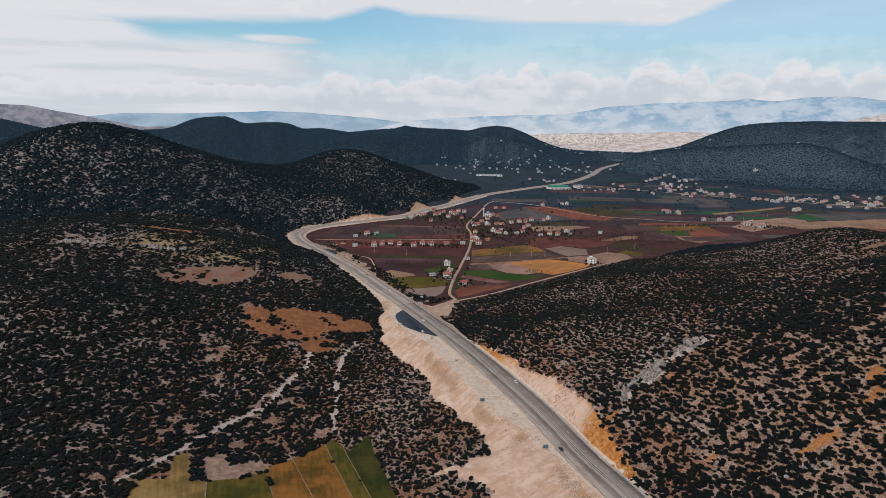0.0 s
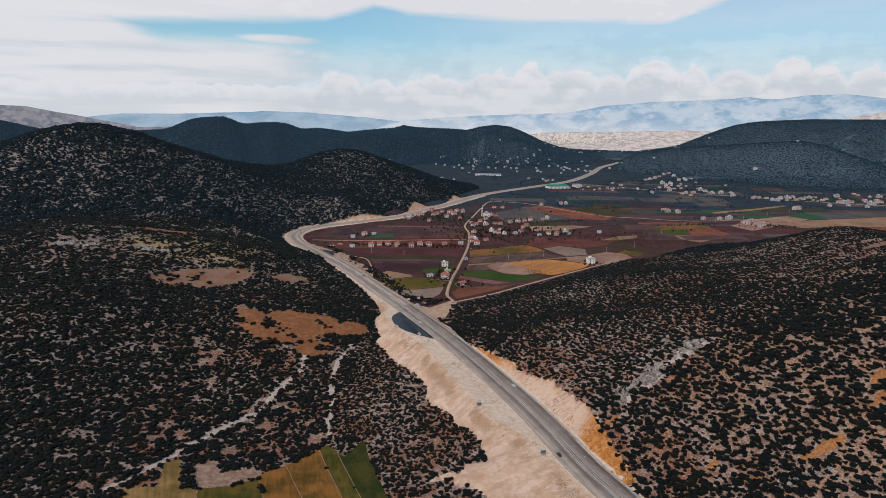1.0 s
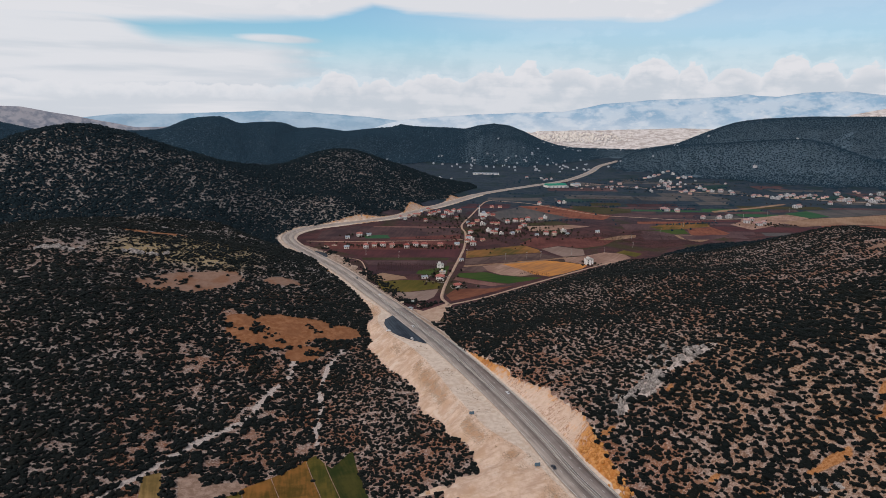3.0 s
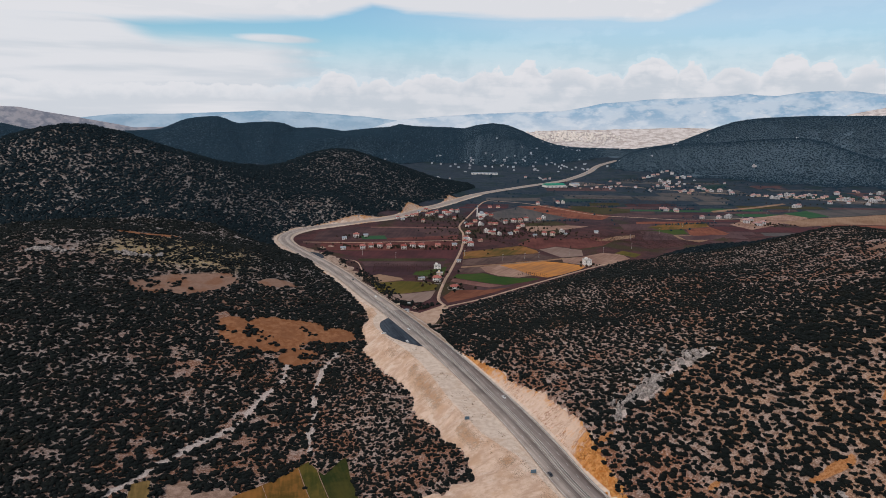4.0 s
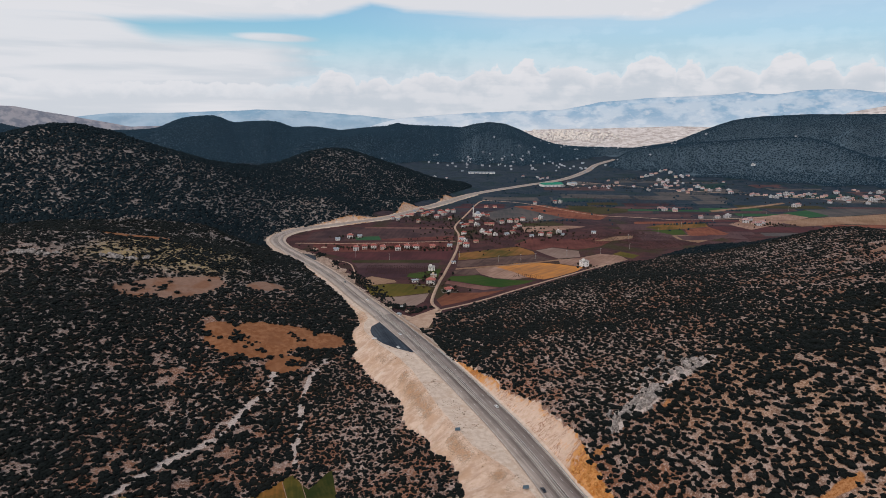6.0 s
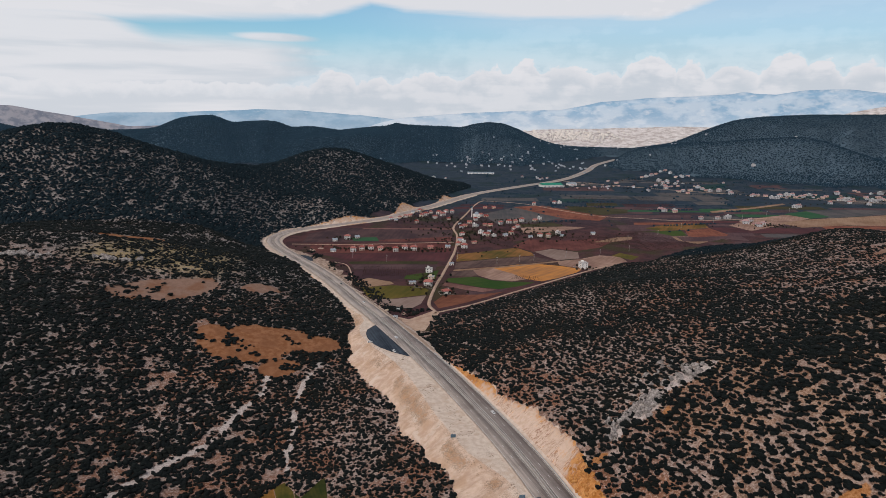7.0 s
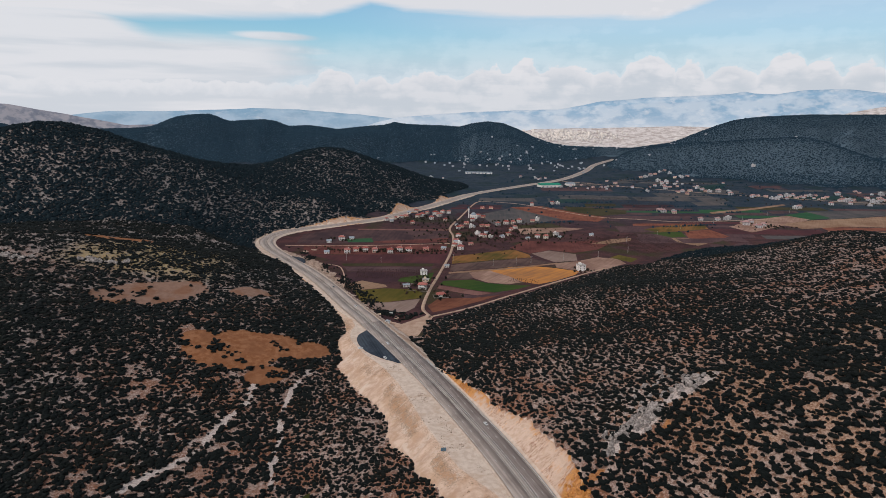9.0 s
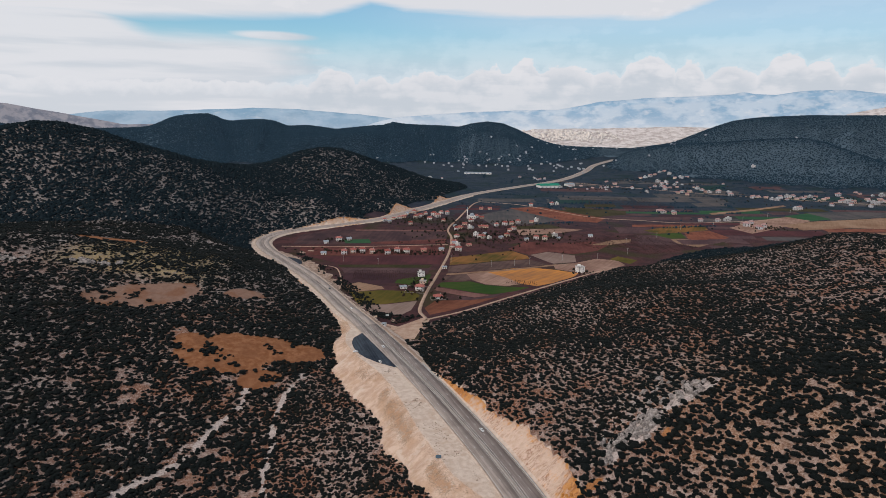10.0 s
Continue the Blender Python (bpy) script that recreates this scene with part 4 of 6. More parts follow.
field([(-165, 977), (-58, 987), (30, 1003), (24, 946), (-46, 937), (-110, 931), (-136, 954)], MAROON, "dark maroon stubble field below the houses", 0.06)
field([(-114, 929), (-30, 938), (14, 939), (10, 923), (-44, 920), (-109, 915)], DIMGREEN, "narrow olive strip of young crop", 0.08)
field([(-107, 911), (-44, 917), (12, 920), (9, 892), (-42, 891), (-99, 887)], UMBER, "umber stubble field", 0.06)
field([(-98, 884), (-42, 888), (6, 889), (-3, 847), (-79, 830), (-90, 832)], DARK, "dark orchard ground with bare rows", 0.06)
field([(-28, 859), (-2, 876), (14, 890), (10, 840), (-6, 833), (-30, 842)], GREEN, "green field of winter wheat beside the track", 0.1)
field([(-89, 827), (-74, 842), (-44, 825), (-40, 815), (-69, 800), (-80, 801)], TAN, "small tan fallow field", 0.12)
field([(-78, 796), (-43, 809), (-5, 807), (3, 790), (0, 771), (-38, 752), (-63, 751)], OLIVE, "olive green field of young crop", 0.1)
field([(-61, 749), (-31, 753), (1, 769), (-4, 735), (-13, 718), (-28, 715), (-49, 730)], GREYSOIL, "grey fallow field beside the track", 0.06)
field([(39, 988), (77, 1011), (134, 1045), (154, 1010), (155, 991), (100, 971), (38, 941)], OLIVEGOLD, "olive and gold strip of young crop beside the village", 0.08)
field([(37, 934), (99, 967), (154, 987), (180, 960), (112, 927), (35, 898)], FALLOWDK, "dark grey-brown fallow field", 0.08)
field([(34, 894), (112, 923), (188, 961), (189, 954), (111, 915), (33, 885)], TAN, "narrow pale field road between stubble and ploughed land", 0.12)
field([(31, 879), (60, 896), (70, 870), (55, 857), (30, 861)], FALLOWDK, "dark damp corner of a field", 0.08)
field([(60, 893), (87, 908), (111, 879), (127, 851), (107, 839), (82, 845), (66, 864)], PINKTAN, "pinkish dry stubble field", 0.09)
field([(87, 908), (116, 927), (145, 939), (179, 929), (211, 912), (199, 892), (168, 860), (145, 842), (127, 851), (111, 879)], OCHRE, "sunlit ochre stubble field", 0.08)
field([(27, 849), (63, 858), (81, 842), (107, 836), (135, 836), (116, 818), (87, 801), (67, 807), (22, 832)], GREEN, "bright green field of winter wheat", 0.08)
field([(22, 827), (67, 805), (85, 798), (66, 787), (46, 796), (19, 814)], REDDRY, "narrow pinkish-brown strip beside green wheat", 0.08)
field([(46, 791), (66, 785), (85, 796), (101, 810), (86, 786), (65, 769), (49, 774)], UMBER, "brown stubble field behind a walled yard", 0.07)
field([(159, 1018), (189, 1042), (226, 1021), (220, 978), (185, 964), (172, 988)], GREYSOIL, "grey-pink fallow field", 0.1)
field([(184, 957), (220, 974), (255, 1003), (283, 994), (287, 965), (235, 914), (215, 912), (182, 932)], PINKTAN, "pinkish tan stubble field", 0.06)
field([(273, 1001), (291, 1022), (313, 997), (296, 973)], OLIVE, "yellow-green strip of young crop", 0.12)
field([(129, 1057), (163, 1116), (224, 1112), (275, 1132), (298, 1105), (268, 1058), (226, 1029), (190, 1046), (157, 1018)], RED, "red ploughed field beside the grey fallow", 0.07)
field([(267, 1102), (313, 1146), (349, 1159), (341, 1134), (298, 1105)], TAN, "tan stubble strip", 0.12)
field([(161, 1227), (248, 1249), (284, 1241), (241, 1207), (160, 1171)], PINKTAN, "narrow grey-pink field behind the houses", 0.09)
field([(160, 1263), (233, 1284), (250, 1255), (162, 1233)], DIMGREEN, "green field behind the village houses", 0.07)
field([(96, 1378), (177, 1485), (271, 1515), (269, 1363), (213, 1295), (122, 1259)], FALLOW, "wide grey-brown fallow field behind the mosque", 0.07)
field([(172, 1493), (246, 1521), (307, 1436), (361, 1381), (329, 1322), (265, 1341), (227, 1395)], RUST, "orange-red ploughed field behind the village", 0.09)
field([(299, 1528), (373, 1511), (430, 1484), (416, 1434), (346, 1394), (297, 1451)], DIMGREEN, "narrow green field along the field track", 0.1)
field([(397, 1247), (461, 1298), (536, 1319), (525, 1267), (467, 1237), (414, 1220)], OLIVEGOLD, "olive and yellow field of young crop below the scrub hill", 0.1)
field([(397, 1213), (460, 1231), (452, 1180), (424, 1172)], GREEN, "green strip of winter wheat", 0.12)
field([(467, 1232), (524, 1261), (533, 1194), (472, 1132), (453, 1175)], RUST, "orange-brown ploughed field below the scrub hill", 0.1)
field([(420, 1167), (451, 1170), (469, 1127), (442, 1101), (419, 1132)], TAN, "tan stubble below the scrub hill", 0.12)
field([(577, 1298), (680, 1398), (786, 1464), (793, 1404), (664, 1295), (594, 1239)], PINKTAN, "dry pinkish ground with bare trees", 0.06)
field([(694, 1337), (792, 1397), (890, 1431), (1058, 1498), (938, 1326), (826, 1326), (715, 1288)], TAN, "wide pale stubble field", 0.08)
field([(848, 1521), (965, 1554), (1097, 1553), (1065, 1507), (895, 1439), (846, 1418)], FALLOW, "grey fallow field on the valley floor", 0.08)
field([(766, 1462), (847, 1513), (855, 1434), (795, 1405)], GREENDK, "green wedge of crop", 0.12)
field([(613, 1483), (743, 1560), (858, 1642), (855, 1622), (730, 1532), (609, 1458)], TAN, "long pale strip field", 0.12)
field([(780, 2009), (911, 2094), (852, 1977), (741, 1863)], PASTURE, "green pasture between far houses", 0.1)
field([(10, 742), (16, 720), (36, 734), (70, 766), (92, 790), (60, 776), (32, 773), (20, 768)], REDBROWN, "red-brown ploughed field at the foot of the hill", 0.08)
SOIL = material("bare pinkish soil", speckled((0.20, 0.125, 0.09), (0.36, 0.25, 0.195), 0.25, 5.0, depth=0.05))
GOLDDRY = material("straw-coloured meadow", tilled((0.13, 0.088, 0.030), (0.30, 0.19, 0.075), -22, 2.0, 0.05))
field(MEADOWS[0], GOLDDRY, "straw-coloured dry strip meadow in the hollow", 0.12, 7.0)
field(MEADOWS[1], MEADOW, "green-gold meadow strip in the hollow", 0.14, 7.0)
field(MEADOWS[2], GOLD, "dry golden meadow in the hollow", 0.12, 7.0)
field(MEADOWS[3], MEADOW, "olive meadow strip between two mown balks", 0.14, 7.0)
field(MEADOWS[4], GRASS, "dark green meadow at the edge of the scrub", 0.12, 7.0)
field(BARE_SOIL, SOIL, "bare pinkish soil above the meadows", 0.10, 7.0)
for a, b in (((-79.6, 405), (-41, 310)), ((-66.6, 401), (-31, 310)), ((-110, 366), (-87, 311)), ((-97, 384), (-62, 310))):
    line = np.linspace(a, b, 24)
    balk = ribbon("field_balk", np.column_stack([line, land(line[:, 0], line[:, 1])[1]]), -0.22, 0.22, 0.22, SOIL, thick=0.3)
    tagged(balk, "pale grassy balk between meadow strips", "balk", "field balks", "structure")

# ---- scrub ----
def icosahedron():
    g = (1 + 5 ** 0.5) / 2
    v = np.array([(-1, g, 0), (1, g, 0), (-1, -g, 0), (1, -g, 0), (0, -1, g), (0, 1, g), (0, -1, -g), (0, 1, -g), (g, 0, -1), (g, 0, 1), (-g, 0, -1), (-g, 0, 1)], float)
    f = np.array([(0, 11, 5), (0, 5, 1), (0, 1, 7), (0, 7, 10), (0, 10, 11), (1, 5, 9), (5, 11, 4), (11, 10, 2), (10, 7, 6), (7, 1, 8),
                  (3, 9, 4), (3, 4, 2), (3, 2, 6), (3, 6, 8), (3, 8, 9), (4, 9, 5), (2, 4, 11), (6, 2, 10), (8, 6, 7), (9, 8, 1)])
    return v / np.linalg.norm(v[0]), f


def leafy():
    """An icosahedron without its hidden underside."""
    v, f = icosahedron()
    turn = np.array(Matrix.Rotation(0.5536, 3, "X"))
    v = v @ turn.T
    return v, f[v[f][:, :, 2].mean(1) > -0.55]


def tuft():
    """A low six-sided dome."""
    a = np.arange(6) * math.pi / 3
    v = np.vstack([np.stack([np.cos(a), np.sin(a), a * 0 - 0.25], 1), np.stack([0.7 * np.cos(a + 0.5), 0.7 * np.sin(a + 0.5), a * 0 + 0.6], 1), [(0, 0, 0.95)]])
    f = [(i, (i + 1) % 6, 6 + i) for i in range(6)] + [((i + 1) % 6, 6 + (i + 1) % 6, 6 + i) for i in range(6)] + [(6 + i, 6 + (i + 1) % 6, 12) for i in range(6)]
    return v, np.array(f)


def cap():
    """The plainest clump, for far slopes."""
    a = np.arange(5) * 2 * math.pi / 5
    v = np.vstack([np.stack([np.cos(a), np.sin(a), a * 0 - 0.2], 1), [(0, 0, 0.9)]])
    return v, np.array([(i, (i + 1) % 5, 5) for i in range(5)])


def octahedron():
    v = np.array([(1, 0, 0), (0, 1, 0), (-1, 0, 0), (0, -1, 0), (0, 0, 1), (0, 0, -0.6)], float)
    return v, np.array([(0, 1, 4), (1, 2, 4), (2, 3, 4), (3, 0, 4), (1, 0, 5), (2, 1, 5), (3, 2, 5), (0, 3, 5)])


def clumps(name, centres, radii, shape, rng, mat, squash=0.72, jitter=0.36):
    """Many rough leafy clumps in one mesh."""
    v, f = shape
    n, k = len(centres), len(v)
    turn = rng.uniform(0, 2 * math.pi, n)
    c, s = np.cos(turn)[:, None], np.sin(turn)[:, None]
    vx, vy = v[None, :, 0] * c - v[None, :, 1] * s, v[None, :, 0] * s + v[None, :, 1] * c
    vz = np.broadcast_to(v[None, :, 2] * squash, vx.shape)
    scale = radii[:, None] * (1 + rng.uniform(-jitter, jitter, (n, k)))
    pts = np.stack([vx * scale, vy * scale, vz * scale], -1) + centres[:, None, :]
    faces = (f[None] + (np.arange(n) * k)[:, None, None]).reshape(-1, 3)
    return mesh_object(name, pts.reshape(-1, 3), faces, mat)


FOOT_TRACK = [(-20, 655), (-13, 676), (12, 703), (55, 738), (105, 790), (173, 859), (250, 935)]


def near_line(line, x, y, half):
    out = np.zeros(x.shape, bool)
    for (x0, y0), (x1, y1) in zip(line, line[1:]):
        dx, dy = x1 - x0, y1 - y0
        k = np.clip(((x - x0) * dx + (y - y0) * dy) / (dx * dx + dy * dy), 0, 1)
        out |= np.hypot(x - x0 - k * dx, y - y0 - k * dy) < half
    return out


def scatter(lo, hi, spacing, rng):
    """Jittered points on the hills between two distances, inside a wide wedge ahead."""
    xs = np.arange(-0.80 * hi - 60, 0.80 * hi + 60, spacing)
    ys = np.arange(max(lo * 0.55, 230), hi, spacing)
    x, y = [a.ravel() for a in np.meshgrid(xs, ys)]
    x, y = x + rng.uniform(-0.5, 0.5, len(x)) * spacing, y + rng.uniform(-0.5, 0.5, len(x)) * spacing
    r = np.hypot(x, y)
    use = (r >= lo) & (r < hi) & (np.abs(x) < 0.735 * y + 40)
    return x[use], y[use]


def small_shrubs(x, y):
    """Slopes above the rock cut and beside the fill, where the shrubs are small and stand close."""
    return np.maximum(smooth((x - 40) / 50) * smooth((y - 375 - 0.35 * np.maximum(x - 150, 0)) / 70), smooth((x + 95) / 40) * smooth((40 - x) / 40) * smooth((600 - y) / 60))


def thicket(x, y, sparse, grain=1.0):
    """How thick the scrub stands at each place: above zero a shrub grows."""
    wx, wy = x + 9.0 * (fbm(x, y, 13, 2, 44) - 0.5), y + 9.0 * (fbm(x + 71, y, 13, 2, 45) - 0.5)
    u, v = wx * 0.829 + wy * 0.559, wy * 0.829 - wx * 0.559
    broad = value_noise(u / (5.2 * grain), v / (4.4 * grain), 41) * 0.54 + value_noise(wx / (11.0 * grain), wy / (8.6 * grain), 42) * 0.30
    close = value_noise(u / (3.3 * grain), v / (2.9 * grain), 48) * 0.62 + value_noise(wx / (8.0 * grain), wy / (6.6 * grain), 49) * 0.22
    small_ = small_shrubs(x, y)
    patch = broad * (1 - small_) + (close + 0.05 + 0.15 * smooth((y - 450) / 110) * smooth((300 - x) / 60)) * small_ + fbm(x + 50, y, 34, 2, 43) * 0.16
    cover_ = fbm(x, y, 130, 3, 47)
    def lump(cx, cy, r, k):
        return k * np.exp(-((x - cx) ** 2 + (y - cy) ** 2) / (2.0 * r * r))
    open_ = -0.092 * smooth((x - 80) / 60) * smooth((500 - y) / 90) - 0.07 * smooth((-20 - x) / 60) * smooth((900 - y) / 100)
    open_ = open_ + lump(-150, 440, 60, 0.035) + lump(-290, 540, 100, -0.09) + lump(-195, 385, 50, 0.04) + lump(-240, 420, 50, -0.03) + lump(310, 640, 65, 0.08) + lump(205, 690, 50, 0.03) + lump(430, 690, 75, 0.03) + lump(320, 500, 60, 0.11) + lump(255, 735, 40, 0.03) - lump(150, 560, 70, 0.03) + lump(-265, 1620, 110, 0.07) + lump(-400, 1330, 130, 0.02) + lump(-165, 690, 45, 0.07) + lump(500, 820, 80, 0.05) + lump(250, 590, 40, 0.05) + lump(270, 400, 60, 0.02) + lump(-330, 755, 65, 0.14) + lump(-430, 700, 80, 0.10) + lump(-480, 780, 60, 0.06) + lump(-620, 960, 110, -0.02)
    return patch - (0.355 - 0.20 * (cover_ - 0.5) + open_) - sparse


def scrub(lo, hi, spacing, r_lo, r_hi, lobes, shape, seed, sparse=0.0, label="", leaves=None, squash=0.72):
    rng = np.random.default_rng(seed)
    x, y = scatter(lo, hi, spacing, rng)
    nat, done, earth, d, zr, ny, up = land(x, y)
    bare = np.maximum(in_clearing(x, y, 0.95) * (fbm(x, y, 9, 2, 61) < 0.68), near_path(x, y, 1.15))
    bare = np.maximum(bare, rock_bands(x, y) * (0.25 + 0.9 * (fbm(x, y, 7, 2, 62) < 0.56)))
    meadow = inside_of(BARE_SOIL, x, y)
    for patch in MEADOWS:
        meadow |= inside_of(patch, x, y)
    valley = (np.abs(up) < np.where(y > 2250, 12.0, 5.0)) & (y > 640) & (wild_foot(x, y, d) < 0.5)
    if lo > 1000:     # slopes that fall away from the valley road's side are never seen
        far_r = np.hypot(x, y)
        behind = land(x - 12.0 * x / far_r, y - 12.0 * y / far_r)[1]
        valley |= (done - behind) / 12.0 < (done - 215.0) / far_r - (0.10 if lo < 2000 else 0.26)
    plain_ = np.hypot(x, y) > 4150
    valley |= near_line(FOOT_TRACK, x, y, 5.5)
    ok = (earth < 0.5) & (bare < 0.5) & ~meadow & ~valley & ~plain_ & (rng.uniform(0, 1, len(x)) < np.clip((0.55 if lo < 600 else 0.60) + thicket(x, y, sparse, 1.0 if lo < 600 else 0.8) * (7.0 if lo < 600 else 5.0), 0.02, 0.98))
    ok |= inside_of([(-33, 722), (-15, 714), (6, 716), (-4, 697), (-17, 687), (-27, 698)], x, y) & (rng.uniform(0, 1, len(x)) < 0.8)
    x, y, z = x[ok], y[ok], sheet_height(x[ok], y[ok])
    edge_ = np.clip(0.4 + thicket(x, y, sparse) * 3.5, 0, 1)
    r = (r_lo + (r_hi - r_lo) * rng.uniform(0, 1, len(x)) ** 1.5) * (0.75 + 0.5 * edge_) * (1 - 0.24 * small_shrubs(x, y))
    cs, rs = [], []
    for i in range(lobes):
        a = rng.uniform(0, 2 * math.pi, len(x))
        o = r * (0.0 if lobes == 1 else 0.55)
        q = r * (1.0 if lobes == 1 else rng.uniform(0.55, 0.85, len(x)))
        cs.append(np.stack([x + np.cos(a) * o, y + np.sin(a) * o, z + q * rng.uniform(0.25, 0.6, len(x))], 1))
        rs.append(q)
    ob = clumps("scrub", np.concatenate(cs), np.concatenate(rs), shape, rng, leaves or FOLIAGE, squash)
    return tagged(ob, label, "scrub", kind="stuff")


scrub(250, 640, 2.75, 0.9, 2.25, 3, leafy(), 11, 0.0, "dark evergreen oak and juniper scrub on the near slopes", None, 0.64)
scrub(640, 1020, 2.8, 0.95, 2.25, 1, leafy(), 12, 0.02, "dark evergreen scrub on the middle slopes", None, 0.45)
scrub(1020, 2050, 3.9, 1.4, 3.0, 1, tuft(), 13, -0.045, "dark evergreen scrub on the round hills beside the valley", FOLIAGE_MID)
scrub(2050, 4150, 6.2, 2.5, 4.8, 1, cap(), 14, -0.18, "haze-tinted blue-green scrub on the far hills", FOLIAGE_FAR)


# ---- far mountains round the plain ----
# haze over the mountains is in the colours, and glow adds emission to them
def mountain_build(a, b, snow, glow, fine=1.0, flat=4.0, haze=0.0):
    def build_material(name):
        m = bpy.data.materials.new(name)
        m.use_nodes = True
        n = Nodes(m.node_tree)
        pos = n.add("ShaderNodeNewGeometry").outputs["Position"]
        stretched = n.add("ShaderNodeMapping", {"Vector": pos, "Scale": (1.0, 1.0, flat), "Rotation": (0.0, 0.35, 0.0)}).outputs[0]
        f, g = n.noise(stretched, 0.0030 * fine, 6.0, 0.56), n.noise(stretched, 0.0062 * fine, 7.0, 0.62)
        # tone patches imitate sun and cloud shadow on the slopes
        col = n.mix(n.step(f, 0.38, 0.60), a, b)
        # the foot pales as painted haze, using the snow colour
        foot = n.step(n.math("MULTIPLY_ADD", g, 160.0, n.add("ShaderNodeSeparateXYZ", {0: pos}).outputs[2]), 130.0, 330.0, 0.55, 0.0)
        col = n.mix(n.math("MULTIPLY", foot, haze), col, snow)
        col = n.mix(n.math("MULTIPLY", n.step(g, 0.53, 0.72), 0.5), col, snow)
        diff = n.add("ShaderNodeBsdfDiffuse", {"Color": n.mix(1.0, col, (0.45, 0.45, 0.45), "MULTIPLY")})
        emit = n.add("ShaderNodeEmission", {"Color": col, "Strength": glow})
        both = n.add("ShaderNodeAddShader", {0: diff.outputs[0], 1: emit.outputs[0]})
        n.add("ShaderNodeOutputMaterial", {0: both.outputs[0]})
        return m
    return build_material


def mountains(radius, az0, az1, profile, base_el, mat, label, rough=0.12, seed=0):
    """A range of far mountains: a band of relief from its foot to its ridge, seen over the plain."""
    az_ = np.linspace(radians(az0), radians(az1), 260)
    ridge = np.interp(np.degrees(az_), [p[0] for p in profile], [p[1] for p in profile])
    ridge = ridge + rough * 2 * (fbm(np.degrees(az_) * 10, az_ * 0 + seed, 22, 5, 90 + seed) - 0.5)
    rows_ = 9
    verts = []
    for r in range(rows_):
        t = r / (rows_ - 1)
        el_ = np.radians(base_el + (ridge - base_el) * t)
        dist = radius + 130 * t + 60 * (fbm(np.degrees(az_) * 9, az_ * 0 + t * 40, 18, 3, 70 + seed) - 0.5) * (0.2 + t)
        verts.append(np.stack([np.sin(az_) * dist, np.cos(az_) * dist, 200 + np.tan(el_) * dist], 1))
    back = verts[-1] * np.array([1.03, 1.03, 1.0])
    back[:, 2] = -20
    verts.append(back)
    n = len(az_)
    idx_ = np.arange(n * (rows_ + 1)).reshape(rows_ + 1, n)
    q = np.stack([idx_[:-1, :-1], idx_[:-1, 1:], idx_[1:, 1:], idx_[1:, :-1]], -1).reshape(-1, 4)
    ob = mesh_object("backdrop", np.vstack(verts), q, mat)
    ob.data.shade_smooth()
    return tagged(ob, label, "mountains", kind="structure")


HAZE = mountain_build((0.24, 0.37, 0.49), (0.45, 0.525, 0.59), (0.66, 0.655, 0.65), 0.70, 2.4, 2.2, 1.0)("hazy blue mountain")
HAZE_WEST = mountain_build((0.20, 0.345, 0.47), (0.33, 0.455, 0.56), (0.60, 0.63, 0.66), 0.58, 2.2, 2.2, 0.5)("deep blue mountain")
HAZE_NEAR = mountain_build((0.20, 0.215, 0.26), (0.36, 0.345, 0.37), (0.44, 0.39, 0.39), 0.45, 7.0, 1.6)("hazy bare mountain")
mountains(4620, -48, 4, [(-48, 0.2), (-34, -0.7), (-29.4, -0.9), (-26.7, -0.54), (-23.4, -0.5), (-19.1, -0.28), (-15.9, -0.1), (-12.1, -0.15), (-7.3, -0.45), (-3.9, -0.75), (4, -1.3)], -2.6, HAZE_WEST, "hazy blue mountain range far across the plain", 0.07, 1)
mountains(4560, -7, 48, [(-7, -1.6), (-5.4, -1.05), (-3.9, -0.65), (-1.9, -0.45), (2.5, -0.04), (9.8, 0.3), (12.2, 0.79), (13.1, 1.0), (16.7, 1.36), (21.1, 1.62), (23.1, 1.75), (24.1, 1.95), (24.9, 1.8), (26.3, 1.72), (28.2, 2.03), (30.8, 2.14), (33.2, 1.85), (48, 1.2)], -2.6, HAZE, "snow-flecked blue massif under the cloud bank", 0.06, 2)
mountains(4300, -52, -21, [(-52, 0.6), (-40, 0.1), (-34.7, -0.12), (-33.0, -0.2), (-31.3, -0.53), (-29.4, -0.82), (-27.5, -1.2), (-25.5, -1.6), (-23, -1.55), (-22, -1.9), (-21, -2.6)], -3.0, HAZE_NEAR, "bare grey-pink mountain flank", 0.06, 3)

# sunshine on the far plain is put into pale colours that glow
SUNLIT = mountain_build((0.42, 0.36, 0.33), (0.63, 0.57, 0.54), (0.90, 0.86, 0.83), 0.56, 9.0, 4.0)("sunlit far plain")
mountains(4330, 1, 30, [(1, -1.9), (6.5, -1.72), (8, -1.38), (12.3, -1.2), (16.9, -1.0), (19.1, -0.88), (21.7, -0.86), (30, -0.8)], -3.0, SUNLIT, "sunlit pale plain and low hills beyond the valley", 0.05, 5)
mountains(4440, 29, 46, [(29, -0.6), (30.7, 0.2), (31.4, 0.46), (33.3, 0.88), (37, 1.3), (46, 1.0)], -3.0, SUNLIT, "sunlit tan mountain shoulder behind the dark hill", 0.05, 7)


